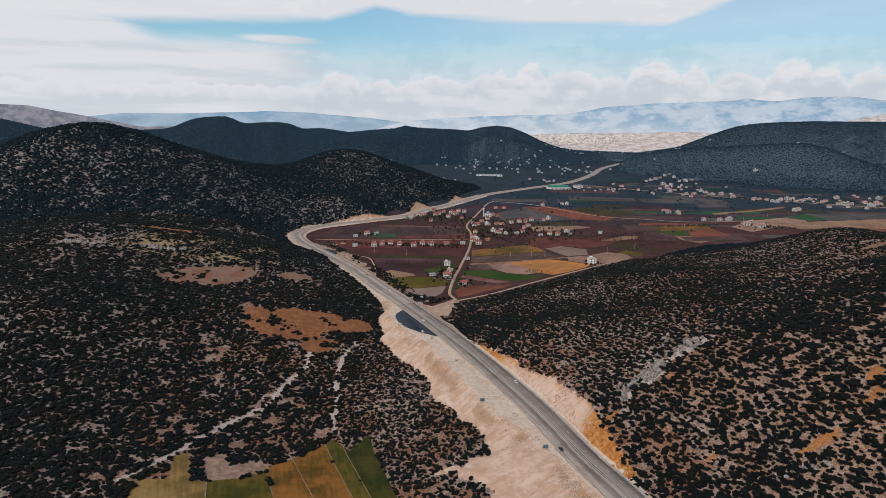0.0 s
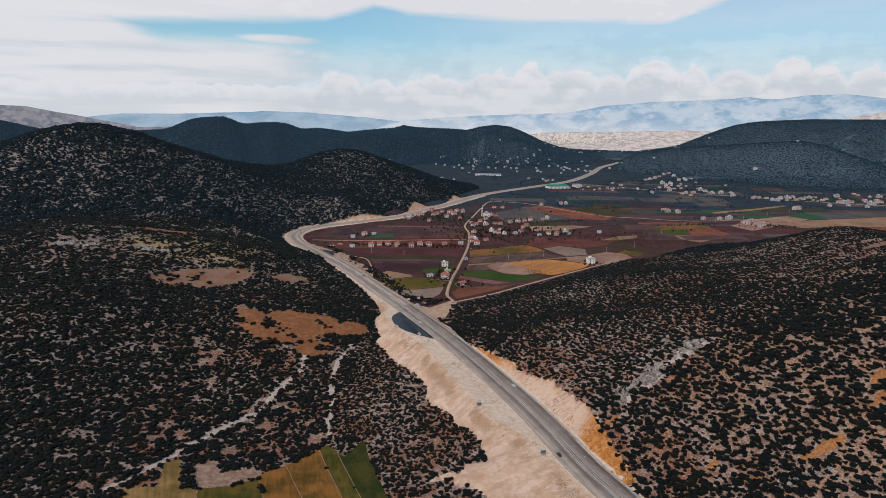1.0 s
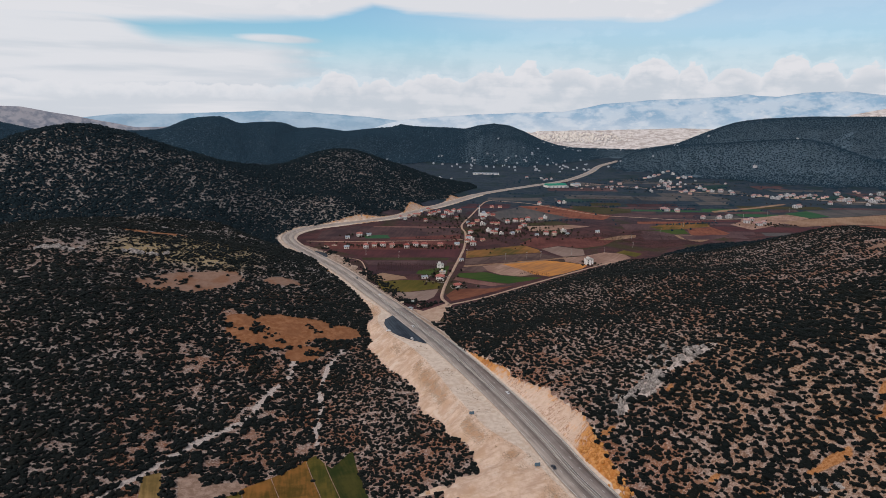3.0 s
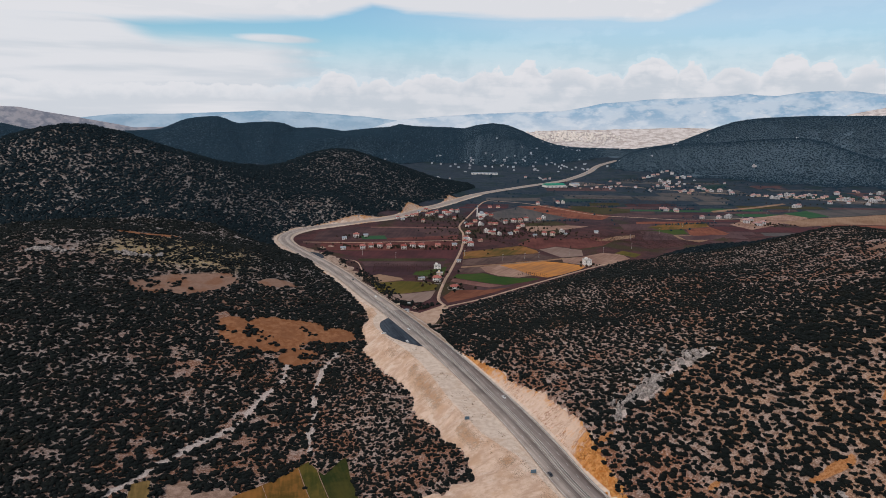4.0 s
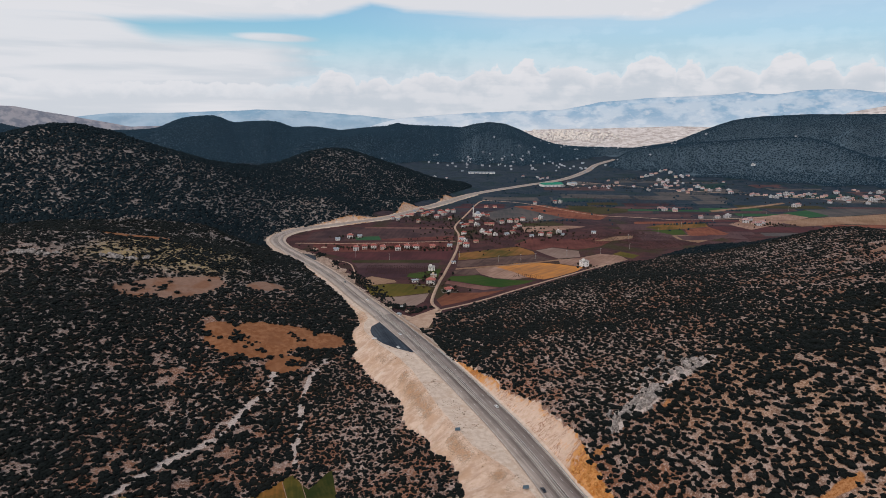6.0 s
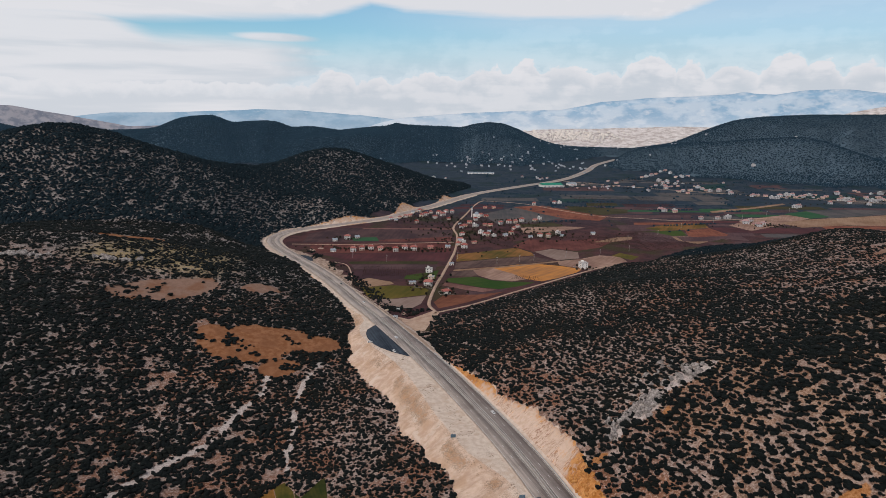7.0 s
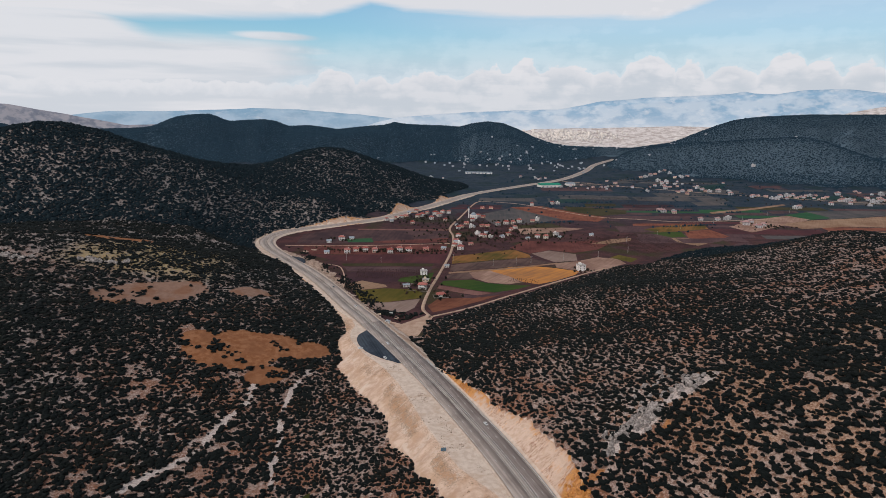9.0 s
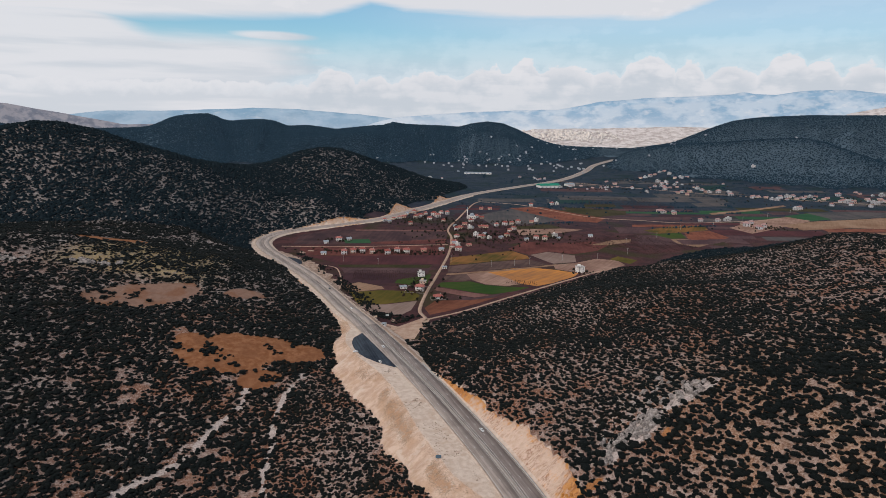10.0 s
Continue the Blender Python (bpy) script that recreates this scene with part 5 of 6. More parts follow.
def plain_town(seed, count, label):
    """A pale town spread over the sunlit far plain, too many houses to count."""
    rng = np.random.default_rng(seed)
    a, e = np.radians(np.clip(rng.normal(10.5, 2.0, count), 7.0, 18.0)), np.clip(rng.normal(-1.85, 0.22, count), -2.5, -1.5)
    dist = 4330 + 130 * (e + 3.0) / 1.8 - 8
    w_, d_, h = rng.uniform(8, 22, count), rng.uniform(7, 12, count), rng.uniform(5, 12, count)
    unit = np.array([(-.5, -.5, -.3), (.5, -.5, -.3), (.5, .5, -.3), (-.5, .5, -.3), (-.5, -.5, 1), (.5, -.5, 1), (.5, .5, 1), (-.5, .5, 1)])
    quad = np.array([(0, 1, 5, 4), (1, 2, 6, 5), (2, 3, 7, 6), (3, 0, 4, 7), (4, 5, 6, 7)])
    base = np.stack([np.sin(a) * dist, np.cos(a) * dist, 200 + np.tan(np.radians(e)) * dist], 1)
    pts = unit[None] * np.stack([w_, d_, h], 1)[:, None] + base[:, None]
    ob = mesh_object("distant_town", pts.reshape(-1, 3), (quad[None] + (np.arange(count) * 8)[:, None, None]).reshape(-1, 4), WALL)
    return tagged(ob, label, "town", kind="stuff")


plain_town(8, 220, "pale distant town on the sunlit plain beyond the valley")


# ---- houses ----
def hip_roof(w_, d_, z, rise, eave, flat=False):
    bm = bmesh.new()
    x, y = w_ / 2 + eave, d_ / 2 + eave
    ridge = max(0.0, x - y) + (0.0 if flat else 0.4)
    low = [bm.verts.new((sx * x, sy * y, z)) for sx, sy in ((-1, -1), (1, -1), (1, 1), (-1, 1))]
    base = [bm.verts.new((v.co.x, v.co.y, z - 0.22)) for v in low]
    r0, r1 = bm.verts.new((-ridge, 0, z + rise)), bm.verts.new((ridge, 0, z + rise))
    bm.faces.new((low[0], low[1], r1, r0))
    bm.faces.new((low[1], low[2], r1))
    bm.faces.new((low[2], low[3], r0, r1))
    bm.faces.new((low[3], low[0], r0))
    for i in range(4):
        j = (i + 1) % 4
        bm.faces.new((base[i], base[j], low[j], low[i]))
    bm.faces.new(base[::-1])
    return bm


def gable_roof(w_, d_, z, rise, eave):
    bm = bmesh.new()
    x, y = w_ / 2 + eave, d_ / 2 + eave
    ends = []
    for sx in (-1, 1):
        ends.append([bm.verts.new(p) for p in ((sx * x, -y, z - 0.2), (sx * x, -y, z), (sx * x, 0, z + rise), (sx * x, y, z), (sx * x, y, z - 0.2))])
    a, b = ends
    bm.faces.new(a)
    bm.faces.new(b[::-1])
    for i in range(5):
        j = (i + 1) % 5
        bm.faces.new((a[i], b[i], b[j], a[j]))
    bmesh.ops.recalc_face_normals(bm, faces=bm.faces[:])
    return bm


def add_window(ob, x, y, z, w_, h, facing, panes=True):
    """A window with a pale frame, set in the wall; facing 0..3: -y, +x, +y, -x."""
    turn = Matrix.Translation((x, y, z)) @ Matrix.Rotation(facing * math.pi / 2, 4, "Z")
    if panes:
        bm = bmesh.new()
        for a, b, c, d in ((-w_ / 2 - 0.1, -h / 2 - 0.1, -w_ / 2, h / 2 + 0.1), (w_ / 2, -h / 2 - 0.1, w_ / 2 + 0.1, h / 2 + 0.1),
                           (-w_ / 2, h / 2, w_ / 2, h / 2 + 0.1), (-w_ / 2, -h / 2 - 0.1, w_ / 2, -h / 2)):
            box(a, -0.08, b, c, 0.06, d, bm=bm)
        bm.transform(turn)
        frame_ = part("window", bm, WALL, ob)
        bm = box(-w_ / 2, -0.03, -h / 2, w_ / 2, 0.03, h / 2)
        bm.transform(turn)
        part("pane", bm, GLASS, frame_, "dark window glass")
    else:
        bm = box(-w_ / 2, -0.06, -h / 2, w_ / 2, 0.04, h / 2)
        bm.transform(turn)
        part("window", bm, GLASS, ob, "dark window")


def house(m, w_, d_, storeys, wall_mat, roof_mat, label, group="village houses", roof="hip", balcony=True, panes=True, name="house"):
    ob = thing(name, m, label, "house", group)
    w_, d_ = 0.84 * w_, 0.84 * d_
    top_ = 2.6 * storeys + 0.3
    wall = box(-w_ / 2, -d_ / 2, -1.0, w_ / 2, d_ / 2, top_)
    part("wall", wall, wall_mat, ob)
    if roof == "hip":
        r = part("roof", hip_roof(w_, d_, top_ + 0.1, 0.34 * d_, 0.8), roof_mat, ob, "red tiled hip roof")
    elif roof == "gable":
        r = part("roof", gable_roof(w_, d_, top_ + 0.1, 0.32 * d_, 0.6), roof_mat, ob, "tiled gable roof")
    else:
        r = part("roof", box(-w_ / 2 - 0.5, -d_ / 2 - 0.5, top_, w_ / 2 + 0.5, d_ / 2 + 0.5, top_ + 0.3, 0.05), roof_mat, ob, "flat concrete roof slab")
        part("stair_hut", box(-w_ * 0.3, -d_ * 0.1, top_ + 0.3, w_ * 0.05, d_ * 0.3, top_ + 2.4), wall_mat, ob)
    if roof != "flat":
        part("chimney", box(w_ * 0.22, -0.4, top_, w_ * 0.22 + 0.8, 0.4, top_ + 0.34 * d_ + 0.8), CONCRETE, ob, "pale chimney stack")
    cols = max(2, int(w_ / 3.4))
    for s in range(storeys):
        z = 1.5 + 2.6 * s
        for c in range(cols):
            x = (c + 0.5) / cols * w_ - w_ / 2
            if not (s == 0 and c == cols // 2):
                add_window(ob, x, -d_ / 2, z, 1.3, 1.35, 0, panes)
            if panes:
                add_window(ob, x, d_ / 2, z, 1.3, 1.35, 2, False)
        for side in (-1, 1):
            add_window(ob, side * w_ / 2, -d_ * 0.22, z, 1.2, 1.3, 1 if side > 0 else 3, panes)
            if panes:
                add_window(ob, side * w_ / 2, d_ * 0.22, z, 1.2, 1.3, 1 if side > 0 else 3, False)
    x = (cols // 2 + 0.5) / cols * w_ - w_ / 2
    part("door", box(x - 0.55, -d_ / 2 - 0.07, 0.0, x + 0.55, -d_ / 2 + 0.03, 2.15), WOOD, ob, "brown wooden door")
    if balcony and storeys > 1:
        b = part("balcony", box(-w_ * 0.42, -d_ / 2 - 1.5, 2.72, w_ * 0.42, -d_ / 2 - 0.003, 2.9), CONCRETE, ob, "concrete balcony slab")
        part("railing", box(-w_ * 0.42, -d_ / 2 - 1.5, 2.9, w_ * 0.42, -d_ / 2 - 1.4, 3.75), WALL, b, "white balcony railing")
        for sx in (-0.40, 0.40):
            part("pillar", box(w_ * sx - 0.15, -d_ / 2 - 1.45, -1.0, w_ * sx + 0.15, -d_ / 2 - 1.15, 2.72), CONCRETE, ob)
    return ob


def on_ground(x, y, turn=0.0):
    return pose(x, y, height(x, y), 0, 0, turn)


rng_v = random.Random(5)
hx, hy = -116, 997
proto = [
    house(on_ground(hx, hy, 4), 9.6, 8.2, 2, WALL, ROOF, "white two-storey house with a red tiled hip roof and balcony"),
    house(on_ground(-104, 1006, 3), 9.0, 8, 2, WALL_TINT, ROOF, "tinted plaster house with a red hip roof and balcony"),
    house(on_ground(52, 1037, -8), 11, 8.5, 2, WALL, ROOF, "white village house with a wide red roof"),
    house(on_ground(46, 1098, 5), 9.5, 7.5, 1, WALL_TINT, ROOF, "low plaster house with a red gable roof", roof="gable"),
    house(on_ground(-124, 1098, 12), 8.5, 7, 1, WALL, SHEET_GREY, "low white house under a grey sheet roof", roof="gable"),
    house(on_ground(76, 1226, 0), 9.5, 8, 2, WALL, CONCRETE, "white two-storey house with a flat concrete roof", roof="flat"),
]
ROW = [(-91, 1011), (-76, 1005), (-53, 1003), (-40, 1016), (-26, 1013), (-1, 1028)]
for i, (x, y) in enumerate(ROW):
    copy_thing(proto[(0, 1, 0, 0, 2, 3)[i]], on_ground(x, y, 3 + rng_v.uniform(-5, 5)))
for x, y in ((26, 1035), (-145, 991), (-156, 1070)):
    copy_thing(proto[4], on_ground(x, y, rng_v.uniform(-10, 10)))
copy_thing(proto[2], on_ground(-139, 1090, 4))
VILLAGE = [
    (-84, 1286), (-74, 1275), (-68, 1302), (-58, 1317), (-50, 1332), (-33, 1254), (-26, 1327), (-18, 1342), (-9, 1373), (1, 1310), (8, 1368), (16, 1347), (23, 1392), (28, 1293),
    (35, 1386), (-32, 1377), (-46, 1368), (49, 1245), (52, 1210), (59, 1228), (68, 1266), (80, 1230), (51, 1139), (46, 1090), (51, 1072), (52, 1037), (43, 1054), (69, 1074),
    (84, 1158), (90, 1143), (95, 1139), (100, 1176), (105, 1134), (96, 1244), (106, 1239), (127, 1260), (144, 1274), (157, 1276), (146, 1203), (156, 1227), (125, 1142), (137, 1158),
    (167, 1131), (185, 1143), (199, 1139), (220, 1167), (223, 1147), (283, 1173), (209, 1321), (198, 1306), (171, 1297), (81, 1299), (94, 1349)]
for x, y in VILLAGE:
    copy_thing(proto[rng_v.choice((0, 1, 1, 2, 2, 3, 3, 4, 5))], on_ground(x, y, rng_v.uniform(-30, 30)) @ Matrix.Scale(rng_v.uniform(0.78, 1.08), 4))
# the houses nearest the highway
house(on_ground(1, 879, 8), 10, 8.5, 2, WALL, CONCRETE, "white flat-roofed house beside green wheat", "", "flat", False)
house(on_ground(2, 812, -6), 12, 9, 2, WALL, ROOF, "white farmhouse with red roof beside the dirt track", "", "hip", True)
house(on_ground(5, 836, -6), 9, 7.5, 2, WALL_TINT, CONCRETE, "tinted flat-roofed house beside the dirt track", "", "flat", False)
house(on_ground(24, 781, 10), 11.5, 8, 1, WALL, ROOF, "single-storey white house with a red hip roof in a walled yard", "", "hip", False)
house(on_ground(31, 921, 0), 7, 4, 1, WALL, SHEET_GREY, "small white shed beside the dirt track", "", "gable", False, name="shed")
house(on_ground(-18, 818, 12), 9, 4, 1, WALL, SHEET_GREY, "low pale shed on fallow ground", "", "gable", False, name="shed")
house(on_ground(213, 919, 12), 12, 11, 3, WALL, CONCRETE, "white three-storey house with a flat roof beside the stubble field", "", "flat", False)


def yard_wall(x, y, w_, d_, turn):
    ob = thing("yard_wall", on_ground(x, y, turn), "low dry stone wall round a house yard", "wall")
    for a, b, c, d in ((-w_ / 2, -d_ / 2, w_ / 2, -d_ / 2 + 0.3), (-w_ / 2, d_ / 2 - 0.3, w_ / 2, d_ / 2), (-w_ / 2, -d_ / 2 + 0.3, -w_ / 2 + 0.3, d_ / 2 - 0.3), (w_ / 2 - 0.3, -d_ / 2 + 0.3, w_ / 2, d_ / 2 - 0.3)):
        part("wall_side", box(a, b, -0.5, c, d, 0.55, 0.03), ROCK, ob)


yard_wall(25, 780, 19, 12, 10)
yard_wall(-1, 815, 26, 30, -6)
yard_wall(214, 918, 24, 20, 12)


def mosque(m):
    ob = thing("mosque", m, "small white mosque with a grey dome and one slender minaret", "mosque")
    part("wall", box(-6.5, -6.5, -1, 6.5, 6.5, 6.5, 0.1), WALL, ob)
    bm = bmesh.new()
    bmesh.ops.create_uvsphere(bm, u_segments=20, v_segments=12, radius=5.0, matrix=Matrix.Translation((0, 0, 6.6)))
    bmesh.ops.delete(bm, geom=[v for v in bm.verts if v.co.z < 6.4], context="VERTS")
    part("dome", bm, SHEET_GREY, ob, "grey metal dome")
    minaret = part("minaret", tube(1.1, 0.9, -1, 19, 12, -9, 3), WALL, ob, "white minaret shaft")
    part("gallery", tube(1.7, 1.7, 15.5, 16.6, 12, -9, 3), WALL, minaret)
    part("spire", tube(1.15, 0.05, 19, 24.5, 12, -9, 3), SHEET_GREY, minaret, "grey conical spire")
    for x in (-4, 0, 4):
        add_window(ob, x, -6.5, 3.2, 1.2, 2.6, 0)


mosque(on_ground(84, 1336, 5))
copy_thing(proto[3], on_ground(104, 1345, 10))
for x, y in ((277, 1557), (226, 1531), (128, 1466), (109, 1464), (290, 1560)):
    copy_thing(proto[rng_v.choice((0, 3, 5))], on_ground(x, y, rng_v.uniform(-20, 20)))

# farther hamlets, simpler to the eye
far_proto = [
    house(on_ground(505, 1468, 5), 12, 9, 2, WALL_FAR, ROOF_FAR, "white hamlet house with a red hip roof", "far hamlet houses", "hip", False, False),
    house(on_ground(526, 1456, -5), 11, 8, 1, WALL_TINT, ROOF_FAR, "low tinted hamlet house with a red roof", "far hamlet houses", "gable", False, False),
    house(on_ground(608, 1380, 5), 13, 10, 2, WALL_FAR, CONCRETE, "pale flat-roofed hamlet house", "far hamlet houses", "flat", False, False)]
HAMLET = [
    (681, 2226), (704, 2249), (728, 2273), (751, 2297), (775, 2322), (792, 2325), (797, 2286), (790, 2210), (810, 2213), (840, 2237), (706, 2124), (696, 2057), (728, 2111), (653, 1988),
    (691, 1965), (660, 1917), (718, 1984), (669, 1839), (687, 1855), (682, 1804), (714, 1872), (765, 1949), (762, 1907), (762, 1880), (768, 1868), (794, 1872), (820, 1863), (802, 1810),
    (843, 1769), (862, 1783), (880, 1775), (880, 1740), (887, 1730), (921, 1781), (949, 1797), (971, 1812), (954, 1762), (981, 1789), (1010, 1818), (1016, 1807), (1039, 1822), (1026, 1762),
    (1050, 1788), (980, 1649), (1045, 1720), (1078, 1758), (1057, 1711), (1039, 1667), (1220, 1939), (1215, 1912), (1152, 1780), (1072, 1642), (1125, 1710), (1119, 1689), (1189, 1786), (1248, 1866),
    (1169, 1738), (584, 1838), (569, 1930), (545, 2030), (535, 2093), (504, 1486), (508, 1470), (531, 1472), (549, 1368), (586, 1373), (619, 1398), (623, 1342), (621, 1322), (644, 1352),
    (630, 1304), (632, 1291), (651, 1313), (847, 1565), (862, 1576), (1121, 1859), (1370, 2439), (1421, 2492), (1276, 2400), (1069, 2262)]
for x, y in HAMLET:
    copy_thing(rng_v.choice(far_proto), on_ground(x, y, rng_v.uniform(-25, 25)) @ Matrix.Scale(rng_v.uniform(0.85, 1.3), 4))
for cx, cy, sx, sy, count in ((700, 2050, 110, 110, 16), (430, 1930, 90, 50, 14), (1120, 1740, 110, 70, 22), (900, 1770, 60, 30, 6), (1500, 1780, 200, 90, 14), (-5, 2070, 45, 22, 10), (300, 2150, 60, 40, 6)):
    for _ in range(count):
        x, y = rng_v.gauss(cx, sx * 0.6), rng_v.gauss(cy, sy * 0.6)
        copy_thing(rng_v.choice(far_proto), on_ground(x, y, rng_v.uniform(-40, 40)) @ Matrix.Scale(rng_v.uniform(0.55, 0.85), 4))


def hall(m, w_, d_, h, roof_mat, label):
    ob = thing("workshop_hall", m, label, "hall")
    part("wall", box(-w_ / 2, -d_ / 2, -1, w_ / 2, d_ / 2, h), WALL, ob)
    part("roof", gable_roof(w_, d_, h + 0.1, d_ * 0.14, 0.6), roof_mat, ob)
    for i in range(int(w_ / 12)):
        x = (i + 0.5) / int(w_ / 12) * w_ - w_ / 2
        part("door", box(x - 2, -d_ / 2 - 0.1, 0, x + 2, -d_ / 2 + 0.05, 4), SHEET_GREY, ob)


hall(on_ground(325, 1915, 18), 62, 30, 7, SHEET_GREEN, "long workshop hall with a green sheet roof beside the highway")
hall(on_ground(395, 1965, 18), 24, 20, 6, SHEET_GREY, "pale workshop hall with a grey sheet roof")
hall(on_ground(140, 2260, 5), 90, 16, 4, SHEET_GREY, "long pale greenhouse in dark fields")


def far_town(name, seed, cx, cy, sx, sy, count, label):
    """Very distant buildings, too many to count: pale blocks of several sizes with pitched tops."""
    rng = np.random.default_rng(seed)
    x, y = rng.normal(cx, sx, count), rng.normal(cy, sy, count)
    z = land(x, y)[1]
    w_, d_, h = rng.uniform(5, 10, count), rng.uniform(5, 8, count), rng.uniform(2.5, 5.5, count)
    unit = np.array([(-.5, -.5, -.3), (.5, -.5, -.3), (.5, .5, -.3), (-.5, .5, -.3), (-.5, -.5, 1), (.5, -.5, 1), (.5, .5, 1), (-.5, .5, 1), (-.5, 0, 1.3), (.5, 0, 1.3)])
    tri = np.array([(0, 1, 5), (0, 5, 4), (1, 2, 6), (1, 6, 5), (2, 3, 7), (2, 7, 6), (3, 0, 4), (3, 4, 7), (4, 5, 9), (4, 9, 8), (6, 7, 8), (6, 8, 9), (5, 6, 9), (7, 4, 8)])
    pts = unit[None] * np.stack([w_, d_, h], 1)[:, None] + np.stack([x, y, z], 1)[:, None]
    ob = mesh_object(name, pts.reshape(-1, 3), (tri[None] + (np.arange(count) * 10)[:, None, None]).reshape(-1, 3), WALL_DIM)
    return tagged(ob, label, "houses", kind="stuff")


far_town("distant_houses", 3, 150, 2560, 190, 90, 42, "pale scattered houses of a distant village at the foot of dark hills")
far_town("distant_houses", 4, 450, 2640, 140, 120, 40, "pale scattered houses on the far valley floor")
far_town("distant_houses", 6, 820, 3350, 200, 160, 110, "pale houses at the edge of the far plain")


# ---- road furniture and vehicles ----
def road_turn(x, y):
    k = int(((ROAD[:, 0] - x) ** 2 + (ROAD[:, 1] - y) ** 2).argmin())
    a, b = ROAD[max(k - 1, 0)], ROAD[min(k + 1, len(ROAD) - 1)]
    return math.degrees(math.atan2(b[1] - a[1], b[0] - a[0]))


def wheel(ob, x, y, r=0.32):
    bm = tube(r, r, -0.11, 0.11, 14)
    bm.transform(Matrix.Translation((x, y, r)) @ Matrix.Rotation(math.pi / 2, 4, "X"))
    tyre = part("wheel", bm, RUBBER, ob, "black tyre")
    bm = tube(r * 0.6, r * 0.6, -0.12, 0.12, 10)
    bm.transform(Matrix.Translation((x, y, r)) @ Matrix.Rotation(math.pi / 2, 4, "X"))
    part("rim", bm, STEEL, tyre, "steel rim")


def car(m, paint, label):
    ob = thing("car", m, label, "car")
    body = bmesh.new()
    side = [(-2.2, 0.35), (-2.25, 0.85), (-1.5, 0.95), (-0.95, 1.45), (0.75, 1.45), (1.35, 0.98), (2.15, 0.82), (2.2, 0.35)]
    left = [body.verts.new((x, -0.86 if z < 1.2 else -0.68, z)) for x, z in side]
    right = [body.verts.new((x, 0.86 if z < 1.2 else 0.68, z)) for x, z in side]
    body.faces.new(left)
    body.faces.new(right[::-1])
    for i in range(len(side)):
        j = (i + 1) % len(side)
        body.faces.new((left[j], left[i], right[i], right[j]))
    bmesh.ops.recalc_face_normals(body, faces=body.faces[:])
    bmesh.ops.bevel(body, geom=body.edges[:], offset=0.06, segments=2, affect="EDGES")
    part("body", body, paint, ob)
    part("side_glass", box(-1.0, -0.80, 1.0, 0.9, -0.74, 1.36), GLASS, ob)
    part("side_glass", box(-1.0, 0.74, 1.0, 0.9, 0.80, 1.36), GLASS, ob)
    for x0, x1, z0, z1 in ((1.38, 0.80, 1.0, 1.42), (-1.52, -0.98, 1.0, 1.42)):
        bm = bmesh.new()
        bm.faces.new([bm.verts.new(p) for p in ((x0, -0.66, z0 + 0.03), (x0, 0.66, z0 + 0.03), (x1, 0.60, z1 + 0.05), (x1, -0.60, z1 + 0.05))])
        part("windscreen", bm, GLASS, ob)
    for y in (-0.6, 0.6):
        part("headlight", box(2.12, y - 0.2, 0.6, 2.22, y + 0.2, 0.76), STEEL, ob)
    for x in (-1.35, 1.35):
        for y in (-0.80, 0.80):
            wheel(ob, x, y)
    return ob


def on_road(x, y, back=False, lift=0.0):
    d, zr, _ = road_frame(np.array([float(x)]), np.array([float(y)]))
    return pose(x, y, float(zr[0]) + lift, 0, 0, road_turn(x, y) + (180 if back else 0))


car(on_road(73.2, 355.3, True), CAR_DARK, "dark saloon car standing at the edge of the carriageway")
car(on_road(55.6, 453.8), CAR_WHITE, "white hatchback car on the dark carriageway")
car(on_road(-19.8, 564.5, lift=-0.06), CAR_WHITE, "white car parked in the dark lay-by")
car(pose(-42.5, 586, height(-42.5, 586), 0, 0, 20), CAR_WHITE, "white car parked on the gravel bench")
car(on_road(-20.5, 597.9, True), CAR_WHITE, "white car driving past the dark lay-by")
car(on_road(-101, 792), CAR_DARK, "dark car on the pale carriageway")
car(on_road(-64, 712), CAR_WHITE, "white car on the pale carriageway")


def sign(m, w_, h, mat, label):
    ob = thing("road_sign", m, label, "sign")
    part("panel", box(-w_ / 2, -0.05, 1.4, w_ / 2, 0.05, 1.4 + h, 0.02), mat, ob)
    for x in (-w_ * 0.32, w_ * 0.32):
        part("post", box(x - 0.06, 0.052, -0.5, x + 0.06, 0.17, 1.4 + h), STEEL, ob)


for x, y in ((28.6, 419.4), (64.0, 356)):
    sign(pose(x, y, height(x, y), 0, 0, 8), 3.2, 2.1, SIGN_BLUE, "grey-blue road sign panel on two posts beside the highway")
sign(pose(-27, 708, height(-27, 708), 0, 0, 20), 3.4, 2.0, CAR_WHITE, "white direction sign beside the junction")
sign(pose(-38, 697, height(-38, 697), 0, 0, 20), 3.6, 2.0, WALL_TINT, "faded red direction sign beside the junction")


def kiosk(m):
    ob = thing("roadside_kiosk", m, "small white roadside kiosk beside the junction", "kiosk")
    part("wall", box(-2, -1.6, 0, 2, 1.6, 2.6, 0.04), CAR_WHITE, ob)
    part("roof", box(-2.3, -1.9, 2.604, 2.3, 1.9, 2.8, 0.04), SHEET_GREY, ob)
    part("window", box(-1.2, -1.64, 1.1, 1.2, -1.58, 2.0), GLASS, ob, "dark serving window")


kiosk(pose(-27, 672, height(-27, 672), 0, 0, -25))


